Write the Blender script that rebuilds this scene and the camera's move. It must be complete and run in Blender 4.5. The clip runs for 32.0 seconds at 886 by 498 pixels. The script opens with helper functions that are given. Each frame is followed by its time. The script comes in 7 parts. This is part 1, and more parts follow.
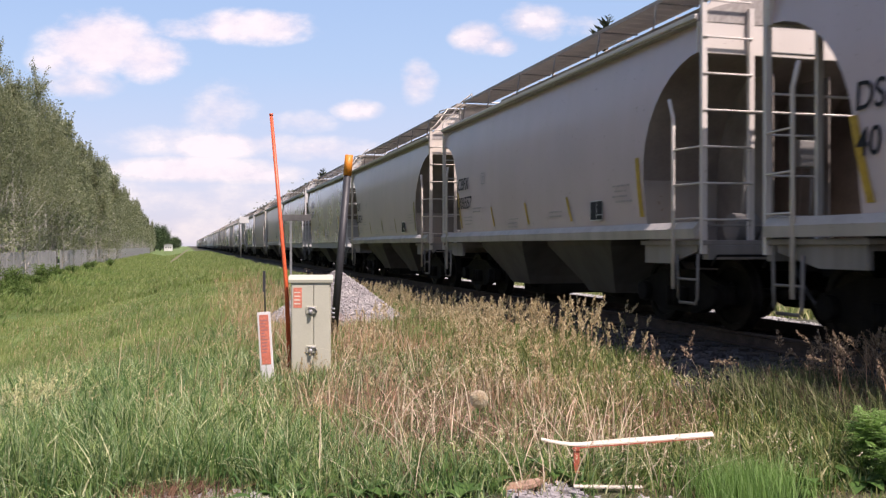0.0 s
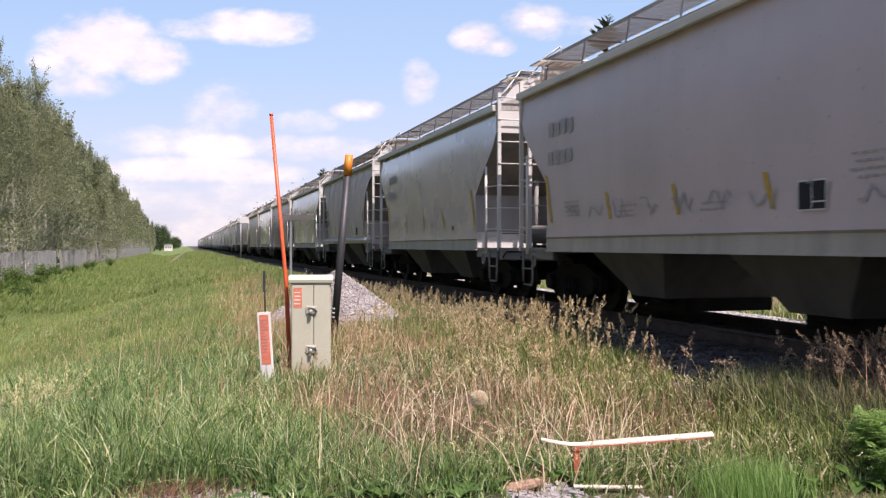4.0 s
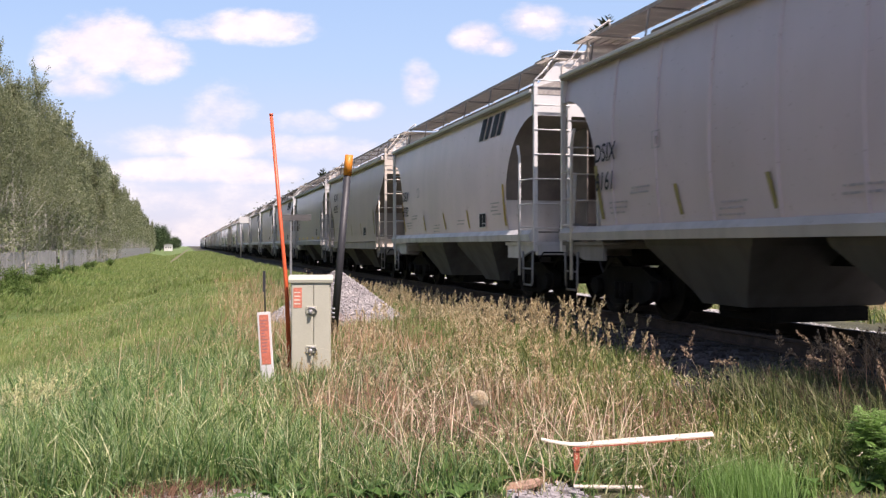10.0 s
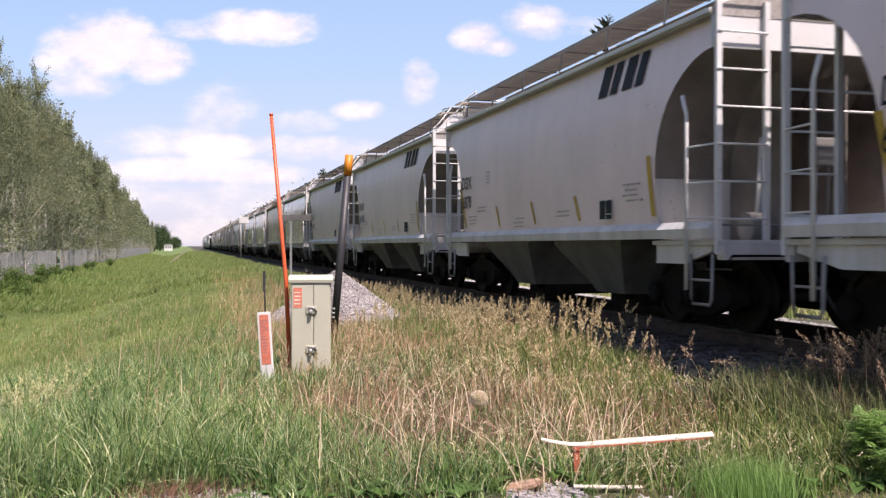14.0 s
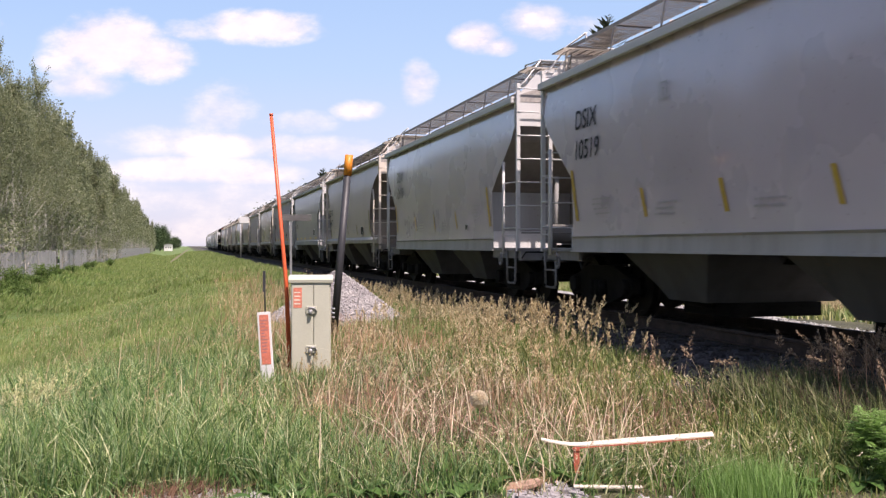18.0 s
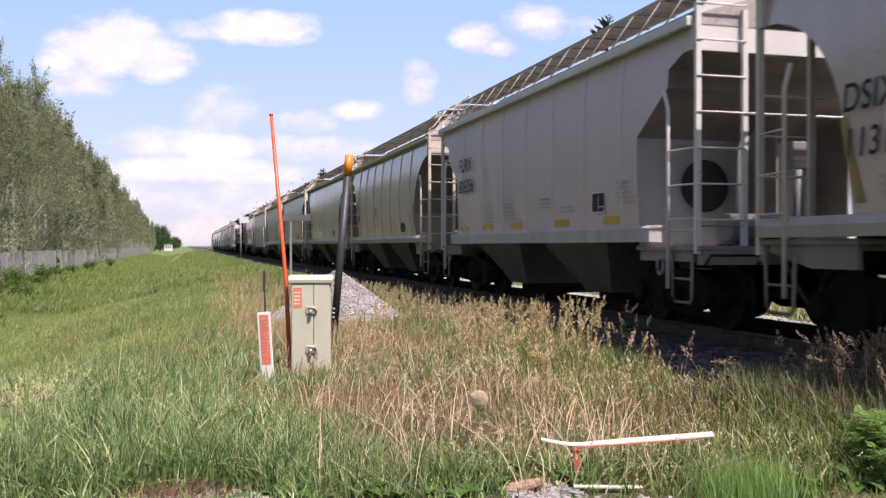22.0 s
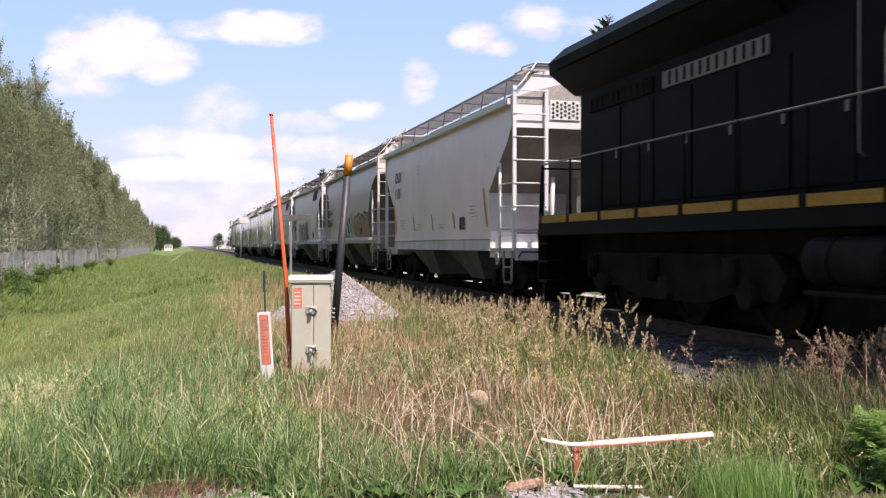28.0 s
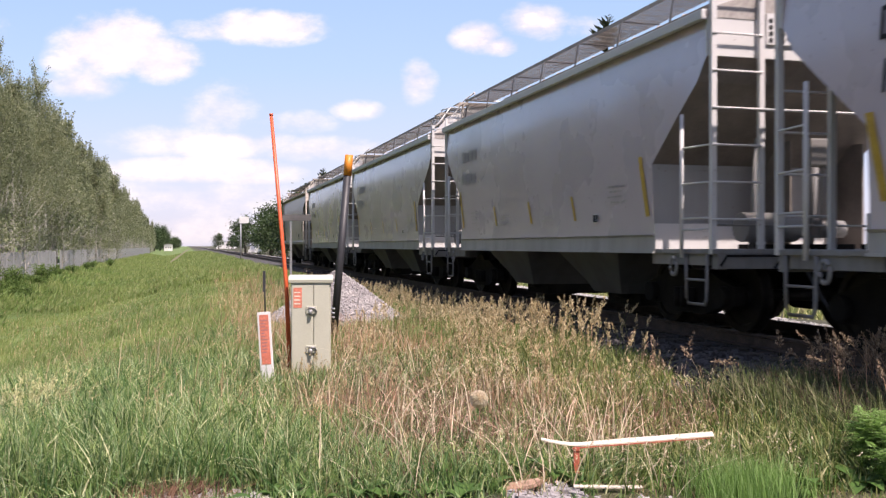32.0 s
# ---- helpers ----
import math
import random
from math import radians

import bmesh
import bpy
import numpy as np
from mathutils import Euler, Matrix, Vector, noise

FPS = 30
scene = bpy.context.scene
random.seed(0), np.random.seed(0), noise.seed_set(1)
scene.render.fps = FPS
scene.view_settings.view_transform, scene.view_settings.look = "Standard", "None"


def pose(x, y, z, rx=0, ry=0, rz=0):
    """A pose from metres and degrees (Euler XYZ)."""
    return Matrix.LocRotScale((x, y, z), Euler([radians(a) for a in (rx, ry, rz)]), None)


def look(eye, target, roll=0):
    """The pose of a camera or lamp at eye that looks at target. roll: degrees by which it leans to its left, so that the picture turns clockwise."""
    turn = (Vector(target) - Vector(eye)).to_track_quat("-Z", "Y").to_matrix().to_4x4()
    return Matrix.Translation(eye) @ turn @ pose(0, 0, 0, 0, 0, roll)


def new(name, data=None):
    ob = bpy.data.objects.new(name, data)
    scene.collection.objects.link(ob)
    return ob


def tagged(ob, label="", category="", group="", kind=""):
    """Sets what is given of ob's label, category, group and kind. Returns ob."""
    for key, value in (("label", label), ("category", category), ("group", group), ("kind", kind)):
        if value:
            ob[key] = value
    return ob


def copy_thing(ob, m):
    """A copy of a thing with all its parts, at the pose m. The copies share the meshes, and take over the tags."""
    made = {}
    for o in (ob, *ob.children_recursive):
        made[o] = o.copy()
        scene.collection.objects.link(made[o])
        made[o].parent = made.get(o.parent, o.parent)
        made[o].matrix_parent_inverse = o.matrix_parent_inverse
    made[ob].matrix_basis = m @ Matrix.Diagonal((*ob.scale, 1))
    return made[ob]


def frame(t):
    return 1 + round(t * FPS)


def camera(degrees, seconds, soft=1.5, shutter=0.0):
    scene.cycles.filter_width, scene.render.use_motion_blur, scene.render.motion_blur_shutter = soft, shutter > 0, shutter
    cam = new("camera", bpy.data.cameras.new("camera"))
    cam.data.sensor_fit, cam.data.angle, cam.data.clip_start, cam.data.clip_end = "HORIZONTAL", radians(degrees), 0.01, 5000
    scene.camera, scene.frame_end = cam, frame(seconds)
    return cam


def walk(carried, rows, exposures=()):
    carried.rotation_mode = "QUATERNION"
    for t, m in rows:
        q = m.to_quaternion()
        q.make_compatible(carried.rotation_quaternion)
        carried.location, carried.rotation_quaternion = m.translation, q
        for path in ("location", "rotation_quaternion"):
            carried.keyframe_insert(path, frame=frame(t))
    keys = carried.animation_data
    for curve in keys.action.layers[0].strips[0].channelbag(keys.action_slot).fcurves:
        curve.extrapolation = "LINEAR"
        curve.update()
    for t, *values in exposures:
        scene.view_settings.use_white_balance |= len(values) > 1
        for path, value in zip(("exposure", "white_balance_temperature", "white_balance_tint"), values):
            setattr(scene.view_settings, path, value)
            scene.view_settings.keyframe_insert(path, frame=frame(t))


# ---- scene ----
# world: x to the right of the line of sight along the track, y along the track, z up; ground near the camera is z = 0
EYE = Vector((0.0, 0.0, 1.55))
YAW = -15.62                      # the track runs to the left of the picture's middle
RAIL = 0.45                       # top of rail
TRACK = 7.62                      # centre of the track
cam = camera(51.65, 32.0, soft=1.3, shutter=0.1)
CAM_POSE = Matrix.Translation(EYE) @ pose(0, 0, 0, 89.8, 0, YAW)
walk(cam, [(0.0, CAM_POSE), (32.0, CAM_POSE)], exposures=[(0.0, 0.42, 6790, 24.6), (3.0, 0.50, 6790, 24.6), (6.0, 0.53, 6790, 24.6), (24.0, 0.56, 6790, 24.6), (30.0, 0.62, 6790, 24.6), (32.0, 0.59, 6790, 24.6)])

# ---- light ----
SUN_UP, SUN_SIDE = 58.0, 22.0     # elevation; degrees from straight behind towards the train's far side
world = bpy.data.worlds.new("summer_sky")
scene.world = world
world.use_nodes = True
wn, wl = world.node_tree.nodes, world.node_tree.links
sky = wn.new("ShaderNodeTexSky")
sky.sky_type, sky.sun_disc = "NISHITA", False
sky.sun_elevation, sky.sun_rotation = radians(SUN_UP), radians(180.0 - SUN_SIDE)
sky.air_density, sky.dust_density, sky.ozone_density = 1.0, 1.2, 1.0
wn["Background"].inputs["Strength"].default_value = 0.105
wl.new(sky.outputs[0], wn["Background"].inputs["Color"])
sun = new("sun", bpy.data.lights.new("sun", "SUN"))
sun.data.energy, sun.data.angle, sun.data.color = 5.0, radians(0.5), (1.0, 0.95, 0.87)
s_dir = Vector((math.sin(radians(SUN_SIDE)) * math.cos(radians(SUN_UP)), -math.cos(radians(SUN_SIDE)) * math.cos(radians(SUN_UP)), math.sin(radians(SUN_UP))))
sun.matrix_world = look(s_dir * 100, (0, 0, 0))
# ---- materials ----
def material(name, rough=0.7, metal=0.0):
    m = bpy.data.materials.new(name)
    m.use_nodes = True
    b = m.node_tree.nodes["Principled BSDF"]
    b.inputs["Roughness"].default_value, b.inputs["Metallic"].default_value = rough, metal
    return m, m.node_tree.nodes, m.node_tree.links, b


def ramp(nodes, stops):
    r = nodes.new("ShaderNodeValToRGB")
    e = r.color_ramp.elements
    while len(e) < len(stops):
        e.new(0.5)
    for el, (p, c) in zip(e, stops):
        el.position, el.color = p, (*c, 1.0)
    return r


def noise_tex(nodes, links, scale, detail=4.0, stretch=(1, 1, 1), rough=0.55, coord="Object"):
    tc, mp, n = nodes.new("ShaderNodeTexCoord"), nodes.new("ShaderNodeMapping"), nodes.new("ShaderNodeTexNoise")
    mp.inputs["Scale"].default_value = stretch
    n.inputs["Scale"].default_value, n.inputs["Detail"].default_value, n.inputs["Roughness"].default_value = scale, detail, rough
    links.new(tc.outputs[coord], mp.inputs["Vector"])
    links.new(mp.outputs[0], n.inputs["Vector"])
    return n


def mix_rgb(nodes, links, fac, a, b, mode="MIX"):
    m = nodes.new("ShaderNodeMix")
    m.data_type, m.blend_type = "RGBA", mode
    for sock, v in ((m.inputs["Factor"], fac), (m.inputs["A"], a), (m.inputs["B"], b)):
        if isinstance(v, (int, float)):
            sock.default_value = v
        elif isinstance(v, tuple):
            sock.default_value = (*v, 1.0)
        else:
            links.new(v, sock)
    return m.outputs["Result"]


def bump(nodes, links, b, height, strength, distance=0.01):
    bp = nodes.new("ShaderNodeBump")
    bp.inputs["Strength"].default_value, bp.inputs["Distance"].default_value = strength, distance
    links.new(height, bp.inputs["Height"])
    links.new(bp.outputs[0], b.inputs["Normal"])


def surface(name, c1, c2, scale=4.0, rough=0.7, metal=0.0, bumps=0.2, grain=40.0, stretch=(1, 1, 1), dist=0.01, coord="Object", speckle=1.0):
    """Two tones in broad patches with a fine grain over them."""
    m, n, l, b = material(name, rough, metal)
    a, g = noise_tex(n, l, scale, 5.0, stretch, coord=coord), noise_tex(n, l, grain, 3.0, stretch, coord=coord)
    r = ramp(n, [(0.3, c1), (0.7, c2)])
    l.new(a.outputs[0], r.inputs[0])
    dark = ramp(n, [(0.3, (1 - 0.28 * speckle,) * 3), (0.65, (1 + 0.08 * speckle,) * 3)])
    l.new(g.outputs[0], dark.inputs[0])
    l.new(mix_rgb(n, l, 1.0, r.outputs[0], dark.outputs[0], "MULTIPLY"), b.inputs["Base Color"])
    if bumps:
        bump(n, l, b, g.outputs[0], bumps, dist)
    return m


def car_paint(name, base, grime=(0.2, 0.18, 0.15), amount=0.35, rough=0.42, coat=0.0):
    """Weathered freight car enamel: rain streaks, broad fading, rust specks and slightly wavy sheet."""
    m, n, l, b = material(name, rough)
    fade = noise_tex(n, l, 0.5, 4.0)
    streak = noise_tex(n, l, 2.4, 6.0, (1, 1, 0.07))
    speck = noise_tex(n, l, 16.0, 6.0)
    r1 = ramp(n, [(0.3, tuple(c * 0.9 for c in base)), (0.7, tuple(min(1, c * 1.06) for c in base))])
    l.new(fade.outputs[0], r1.inputs[0])
    r2 = ramp(n, [(0.42, (0, 0, 0)), (0.85, (amount, amount, amount))])
    l.new(streak.outputs[0], r2.inputs[0])
    c = mix_rgb(n, l, r2.outputs[0], r1.outputs[0], grime)
    r3 = ramp(n, [(0.66, (0, 0, 0)), (0.72, (0.55, 0.55, 0.55))])
    l.new(speck.outputs[0], r3.inputs[0])
    c = mix_rgb(n, l, r3.outputs[0], c, (0.16, 0.09, 0.055))
    l.new(c, b.inputs["Base Color"])
    rr = ramp(n, [(0.3, (rough - 0.03,) * 3), (0.7, (rough + 0.06 + 0.3 * amount,) * 3)])
    l.new(fade.outputs[0], rr.inputs[0])
    l.new(rr.outputs[0], b.inputs["Roughness"])
    wave = noise_tex(n, l, 1.15, 1.6, (1, 1.0, 0.5))
    bump(n, l, b, wave.outputs[0], 0.2, 0.04)
    b.inputs["Coat Weight"].default_value, b.inputs["Coat Roughness"].default_value = coat, 0.1
    return m


def plain(name, c, rough=0.5, metal=0.0):
    return surface(name, tuple(v * 0.9 for v in c), c, 3.0, rough, metal, 0.05, 60.0, speckle=0.25)


def leaf_material(name, tones, clear=0.35, rough=0.5, by="Random Per Island"):
    m, n, l, b = material(name, rough)
    b.inputs["Specular IOR Level"].default_value = 0.3
    g = n.new("ShaderNodeNewGeometry")
    r = ramp(n, [(i / max(1, len(tones) - 1), t) for i, t in enumerate(tones)])
    l.new(g.outputs[by], r.inputs[0])
    patch = noise_tex(n, l, 0.35, 3.0)
    tone = ramp(n, [(0.3, (0.72, 0.76, 0.7)), (0.7, (1.15, 1.1, 1.0))])
    l.new(patch.outputs[0], tone.inputs[0])
    c = mix_rgb(n, l, 1.0, r.outputs[0], tone.outputs[0], "MULTIPLY")
    l.new(c, b.inputs["Base Color"])
    t, mx = n.new("ShaderNodeBsdfTranslucent"), n.new("ShaderNodeMixShader")
    l.new(c, t.inputs["Color"])
    mx.inputs[0].default_value = clear
    l.new(b.outputs[0], mx.inputs[1])
    l.new(t.outputs[0], mx.inputs[2])
    l.new(mx.outputs[0], n["Material Output"].inputs["Surface"])
    return m


# soil and thatch tone lowered: the shade deep between stems is painted in
M_GROUND = surface("soil_and_thatch", (0.035, 0.036, 0.018), (0.09, 0.085, 0.04), 0.9, 0.95, 0, 0.8, 14.0, dist=0.05)
def sward(m):
    """Green moss and short leaves cover the soil of the ditch and bank away from the road."""
    n, l = m.node_tree.nodes, m.node_tree.links
    b = n["Principled BSDF"]
    old = b.inputs["Base Color"].links[0].from_socket
    tc, sep = n.new("ShaderNodeTexCoord"), n.new("ShaderNodeSeparateXYZ")
    l.new(tc.outputs["Object"], sep.inputs[0])
    far, side = n.new("ShaderNodeMapRange"), n.new("ShaderNodeMapRange")
    far.inputs["From Min"].default_value, far.inputs["From Max"].default_value = 10.0, 15.0
    side.inputs["From Min"].default_value, side.inputs["From Max"].default_value = 3.0, 1.6
    l.new(sep.outputs[1], far.inputs["Value"]), l.new(sep.outputs[0], side.inputs["Value"])
    both = n.new("ShaderNodeMath")
    both.operation = "MULTIPLY"
    l.new(far.outputs[0], both.inputs[0]), l.new(side.outputs[0], both.inputs[1])
    a, g = noise_tex(n, l, 0.35, 4.0), noise_tex(n, l, 9.0, 5.0)
    tone = ramp(n, [(0.3, (0.1, 0.16, 0.04)), (0.7, (0.16, 0.225, 0.062))])
    l.new(a.outputs[0], tone.inputs[0])
    speck = ramp(n, [(0.35, (0.6, 0.6, 0.6)), (0.65, (1.1, 1.1, 1.1))])
    l.new(g.outputs[0], speck.inputs[0])
    green = mix_rgb(n, l, 1.0, tone.outputs[0], speck.outputs[0], "MULTIPLY")
    l.new(mix_rgb(n, l, both.outputs[0], old, green), b.inputs["Base Color"])


sward(M_GROUND)
M_GRAVEL = surface("grey_gravel", (0.2, 0.19, 0.2), (0.36, 0.33, 0.33), 6.0, 0.9, 0, 1.0, 30.0, dist=0.03)
# one ballast in two tones: the train's shade and the sun beyond painted in
M_BALLAST_SHADED = surface("oily_ballast", (0.035, 0.032, 0.032), (0.11, 0.1, 0.1), 2.0, 0.95, 0, 1.0, 18.0, dist=0.05)
M_BALLAST_SUNLIT = surface("pale_ballast", (0.26, 0.25, 0.25), (0.56, 0.54, 0.53), 1.2, 0.95, 0, 1.0, 18.0, dist=0.05)
M_STONE = surface("crushed_stone", (0.25, 0.23, 0.235), (0.5, 0.47, 0.46), 2.2, 0.9, 0, 0.5, 40.0)
M_TIE = surface("creosoted_wood", (0.035, 0.028, 0.024), (0.09, 0.075, 0.06), 3.0, 0.9, 0, 0.5, 30.0, (8, 1, 1))
M_RAIL = surface("rusty_rail_steel", (0.045, 0.03, 0.024), (0.1, 0.07, 0.055), 4.0, 0.75, 0.1, 0.2, 30.0)
M_GREEN = leaf_material("green_grass", [(0.06, 0.118, 0.033), (0.165, 0.265, 0.08), (0.255, 0.352, 0.125), (0.35, 0.425, 0.18), (0.78, 0.75, 0.52)], 0.33)
M_LIME = leaf_material("sunlit_green_grass", [(0.118, 0.18, 0.05), (0.148, 0.214, 0.062), (0.185, 0.248, 0.08), (0.28, 0.3, 0.14)], 0.35)
M_GREEN_DEEP = leaf_material("deep_green_grass", [(0.03, 0.08, 0.025), (0.085, 0.185, 0.058), (0.16, 0.28, 0.1), (0.46, 0.57, 0.35)], 0.3)
M_STRAW = leaf_material("dry_straw_grass", [(0.1, 0.055, 0.04), (0.36, 0.2, 0.14), (0.52, 0.31, 0.21), (0.16, 0.14, 0.06), (0.78, 0.6, 0.45)], 0.25)
M_OLIVE = leaf_material("yellow_green_grass", [(0.045, 0.085, 0.02), (0.12, 0.17, 0.045), (0.2, 0.24, 0.07), (0.56, 0.5, 0.29)], 0.3)
M_PALESTRAW = leaf_material("pale_pinkish_straw", [(0.5, 0.36, 0.28), (0.72, 0.57, 0.46), (0.82, 0.7, 0.58)], 0.2)
M_THATCH = leaf_material("reddish_thatch", [(0.07, 0.035, 0.024), (0.17, 0.09, 0.06), (0.3, 0.175, 0.12)], 0.15)
M_SEED = leaf_material("buff_seed_heads", [(0.4, 0.3, 0.17), (0.6, 0.49, 0.32), (0.25, 0.19, 0.1), (0.76, 0.66, 0.48)], 0.3)
M_RANK = leaf_material("rank_olive_grass", [(0.03, 0.05, 0.016), (0.07, 0.1, 0.03), (0.13, 0.16, 0.055), (0.3, 0.27, 0.17)], 0.25)
M_BROADLEAF = leaf_material("dull_broad_leaves", [(0.06, 0.135, 0.035), (0.12, 0.22, 0.06), (0.2, 0.31, 0.11)], 0.35, 0.45)
M_YELLOWSEED = leaf_material("pale_yellow_seed_heads", [(0.42, 0.43, 0.2), (0.62, 0.6, 0.34), (0.74, 0.71, 0.46)], 0.35)
M_DARKWEED = leaf_material("dark_brown_weeds", [(0.03, 0.024, 0.018), (0.07, 0.05, 0.036), (0.12, 0.085, 0.06)], 0.15)
M_PLUME = leaf_material("purple_brown_seed_heads", [(0.14, 0.09, 0.065), (0.27, 0.185, 0.13), (0.46, 0.36, 0.27)], 0.25)
M_ASPEN = leaf_material("aspen_leaves", [(0.155, 0.185, 0.1), (0.215, 0.245, 0.138), (0.285, 0.31, 0.19), (0.45, 0.465, 0.33)], 0.55)
M_SHRUB = leaf_material("shrub_leaves", [(0.08, 0.145, 0.04), (0.14, 0.22, 0.06), (0.22, 0.31, 0.1)], 0.45)
M_FARLEAF = leaf_material("far_tree_leaves", [(0.03, 0.055, 0.022), (0.05, 0.085, 0.03), (0.075, 0.11, 0.045)], 0.25)
M_SPRUCE = leaf_material("spruce_needles", [(0.04, 0.055, 0.03), (0.07, 0.085, 0.05)], 0.2)
M_WEED = leaf_material("broad_weed_leaves", [(0.14, 0.27, 0.06), (0.25, 0.42, 0.115), (0.42, 0.58, 0.26)], 0.5)
M_BARK = surface("pale_aspen_bark", (0.26, 0.235, 0.21), (0.55, 0.52, 0.46), 2.5, 0.9, 0, 0.4, 20.0, (1, 1, 0.5))
M_DARKBARK = surface("dark_bark", (0.05, 0.04, 0.032), (0.11, 0.09, 0.07), 3.0, 0.9, 0, 0.5, 20.0)
# ---- building tools ----
def mesh_of(name, bm, mat):
    me = bpy.data.meshes.new(name)
    bm.to_mesh(me)
    bm.free()
    for m in (mat if isinstance(mat, (list, tuple)) else [mat]):
        me.materials.append(m)
    return me


def part(name, bm, mat, parent, label=""):
    ob = new(name, bm if isinstance(bm, bpy.types.Mesh) else mesh_of(name, bm, mat))
    ob.parent = parent
    return tagged(ob, label)


def share(src, parent, x=0.0, y=0.0, z=0.0, rz=0.0):
    ob = new(src.name.split(".")[0], src.data)
    ob.parent = parent
    ob.matrix_basis = pose(x, y, z, 0, 0, rz)
    return ob


def box(bm, x0, x1, y0, y1, z0, z1, bevel=0.0):
    vs = [bm.verts.new(p) for p in ((x0, y0, z0), (x1, y0, z0), (x1, y1, z0), (x0, y1, z0), (x0, y0, z1), (x1, y0, z1), (x1, y1, z1), (x0, y1, z1))]
    fs = [bm.faces.new([vs[i] for i in f]) for f in ((3, 2, 1, 0), (4, 5, 6, 7), (0, 1, 5, 4), (1, 2, 6, 5), (2, 3, 7, 6), (3, 0, 4, 7))]
    if bevel:
        es = list({e for f in fs for e in f.edges})
        bmesh.ops.bevel(bm, geom=es, offset=bevel, segments=2, affect="EDGES", profile=0.6)
    return bm


def slab(bm, prof, axis, a, b):
    """A prism: the outline prof in the plane across the axis, from a to b along it."""
    def at(p, s):
        return {"x": (s, p[0], p[1]), "y": (p[0], s, p[1]), "z": (p[0], p[1], s)}[axis]
    lo, hi = [bm.verts.new(at(p, a)) for p in prof], [bm.verts.new(at(p, b)) for p in prof]
    n = len(prof)
    fs = [bm.faces.new(lo), bm.faces.new(hi[::-1])]
    for i in range(n):
        fs.append(bm.faces.new((lo[i], hi[i], hi[(i + 1) % n], lo[(i + 1) % n])))
    bmesh.ops.recalc_face_normals(bm, faces=fs)
    return bm


def tube(bm, pts, r, n=6, r2=None):
    """A round bar along points, tapering from r to r2."""
    pts = [Vector(p) for p in pts]
    r2 = r if r2 is None else r2
    rings = []
    for i, p in enumerate(pts):
        d = (pts[min(i + 1, len(pts) - 1)] - pts[max(i - 1, 0)]).normalized()
        u = d.cross(Vector((0, 0, 1)) if abs(d.z) < 0.9 else Vector((0, 1, 0))).normalized()
        v = d.cross(u)
        rr = r + (r2 - r) * i / max(1, len(pts) - 1)
        rings.append([bm.verts.new(p + u * (rr * math.cos(2 * math.pi * k / n)) + v * (rr * math.sin(2 * math.pi * k / n))) for k in range(n)])
    for a, b in zip(rings, rings[1:]):
        for k in range(n):
            f = bm.faces.new((a[k], a[(k + 1) % n], b[(k + 1) % n], b[k]))
            f.smooth = True
    bm.faces.new(rings[0][::-1]), bm.faces.new(rings[-1])
    return bm


def grid(bm, fn, us, vs, smooth=True):
    rows = [[bm.verts.new(fn(u, v)) for v in vs] for u in us]
    for a, b in zip(rows, rows[1:]):
        for i in range(len(vs) - 1):
            f = bm.faces.new((a[i], b[i], b[i + 1], a[i + 1]))
            f.smooth = smooth
    return bm


def raw_mesh(name, co, faces, mat, smooth=False):
    """A mesh from arrays: faces is an (n, k) array of corner numbers."""
    me = bpy.data.meshes.new(name)
    n, k = faces.shape
    me.vertices.add(len(co)), me.loops.add(n * k), me.polygons.add(n)
    me.vertices.foreach_set("co", np.asarray(co, np.float32).ravel())
    me.loops.foreach_set("vertex_index", np.asarray(faces, np.int32).ravel())
    me.polygons.foreach_set("loop_start", np.arange(0, n * k, k, dtype=np.int32))
    me.polygons.foreach_set("use_smooth", np.full(n, smooth))
    me.update(calc_edges=True)
    me.materials.append(mat)
    return me


LETTERS = {}


def letters(text, size, mat, slant=0.0, bold=0.0, wide=1.0):
    """Lettering as a flat mesh in the x-z plane, facing -y; cached."""
    key = (text, size, mat.name, slant, bold, wide)
    if key not in LETTERS:
        cu = bpy.data.curves.new("lettering", "FONT")
        cu.body, cu.size, cu.shear, cu.offset, cu.fill_mode = text, size, slant, bold, "FRONT"
        cu.space_line, cu.align_x = 1.05, "LEFT"
        ob = new("lettering", cu)
        dg = bpy.context.evaluated_depsgraph_get()
        me = bpy.data.meshes.new_from_object(ob.evaluated_get(dg))
        bpy.data.objects.remove(ob)
        me.transform(Matrix.Diagonal((wide, 1, 1, 1)))
        me.transform(Matrix.Rotation(radians(90), 4, "X"))
        me.materials.clear()
        me.materials.append(mat)
        LETTERS[key] = me
    return LETTERS[key]


def on_axis(ob, m):
    ob.matrix_basis = m
    return ob


def smooth(a, b, x):
    t = np.clip((x - a) / (b - a), 0, 1)
    return t * t * (3 - 2 * t)
# ---- freight cars ----
# a car's own space: x across (the near side is -x), y along the track (the leading end is -y), z from the top of rail
CAR = 13.0                        # over the couplers
HALF = 5.8                        # half of the body
# dirty steel, lowered to near black: the shade under the cars is in the colour
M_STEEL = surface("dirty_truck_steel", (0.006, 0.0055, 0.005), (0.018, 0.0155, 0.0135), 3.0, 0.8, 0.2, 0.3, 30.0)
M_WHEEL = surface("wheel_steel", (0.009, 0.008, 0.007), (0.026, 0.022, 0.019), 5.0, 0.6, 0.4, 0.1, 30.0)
M_BRAKE = plain("brake_gear_grey", (0.2, 0.19, 0.18), 0.6)
M_GRATING = plain("dusty_tan_grating", (0.44, 0.39, 0.34), 0.7)
M_BLACK = plain("black_stencil", (0.025, 0.025, 0.03), 0.6)
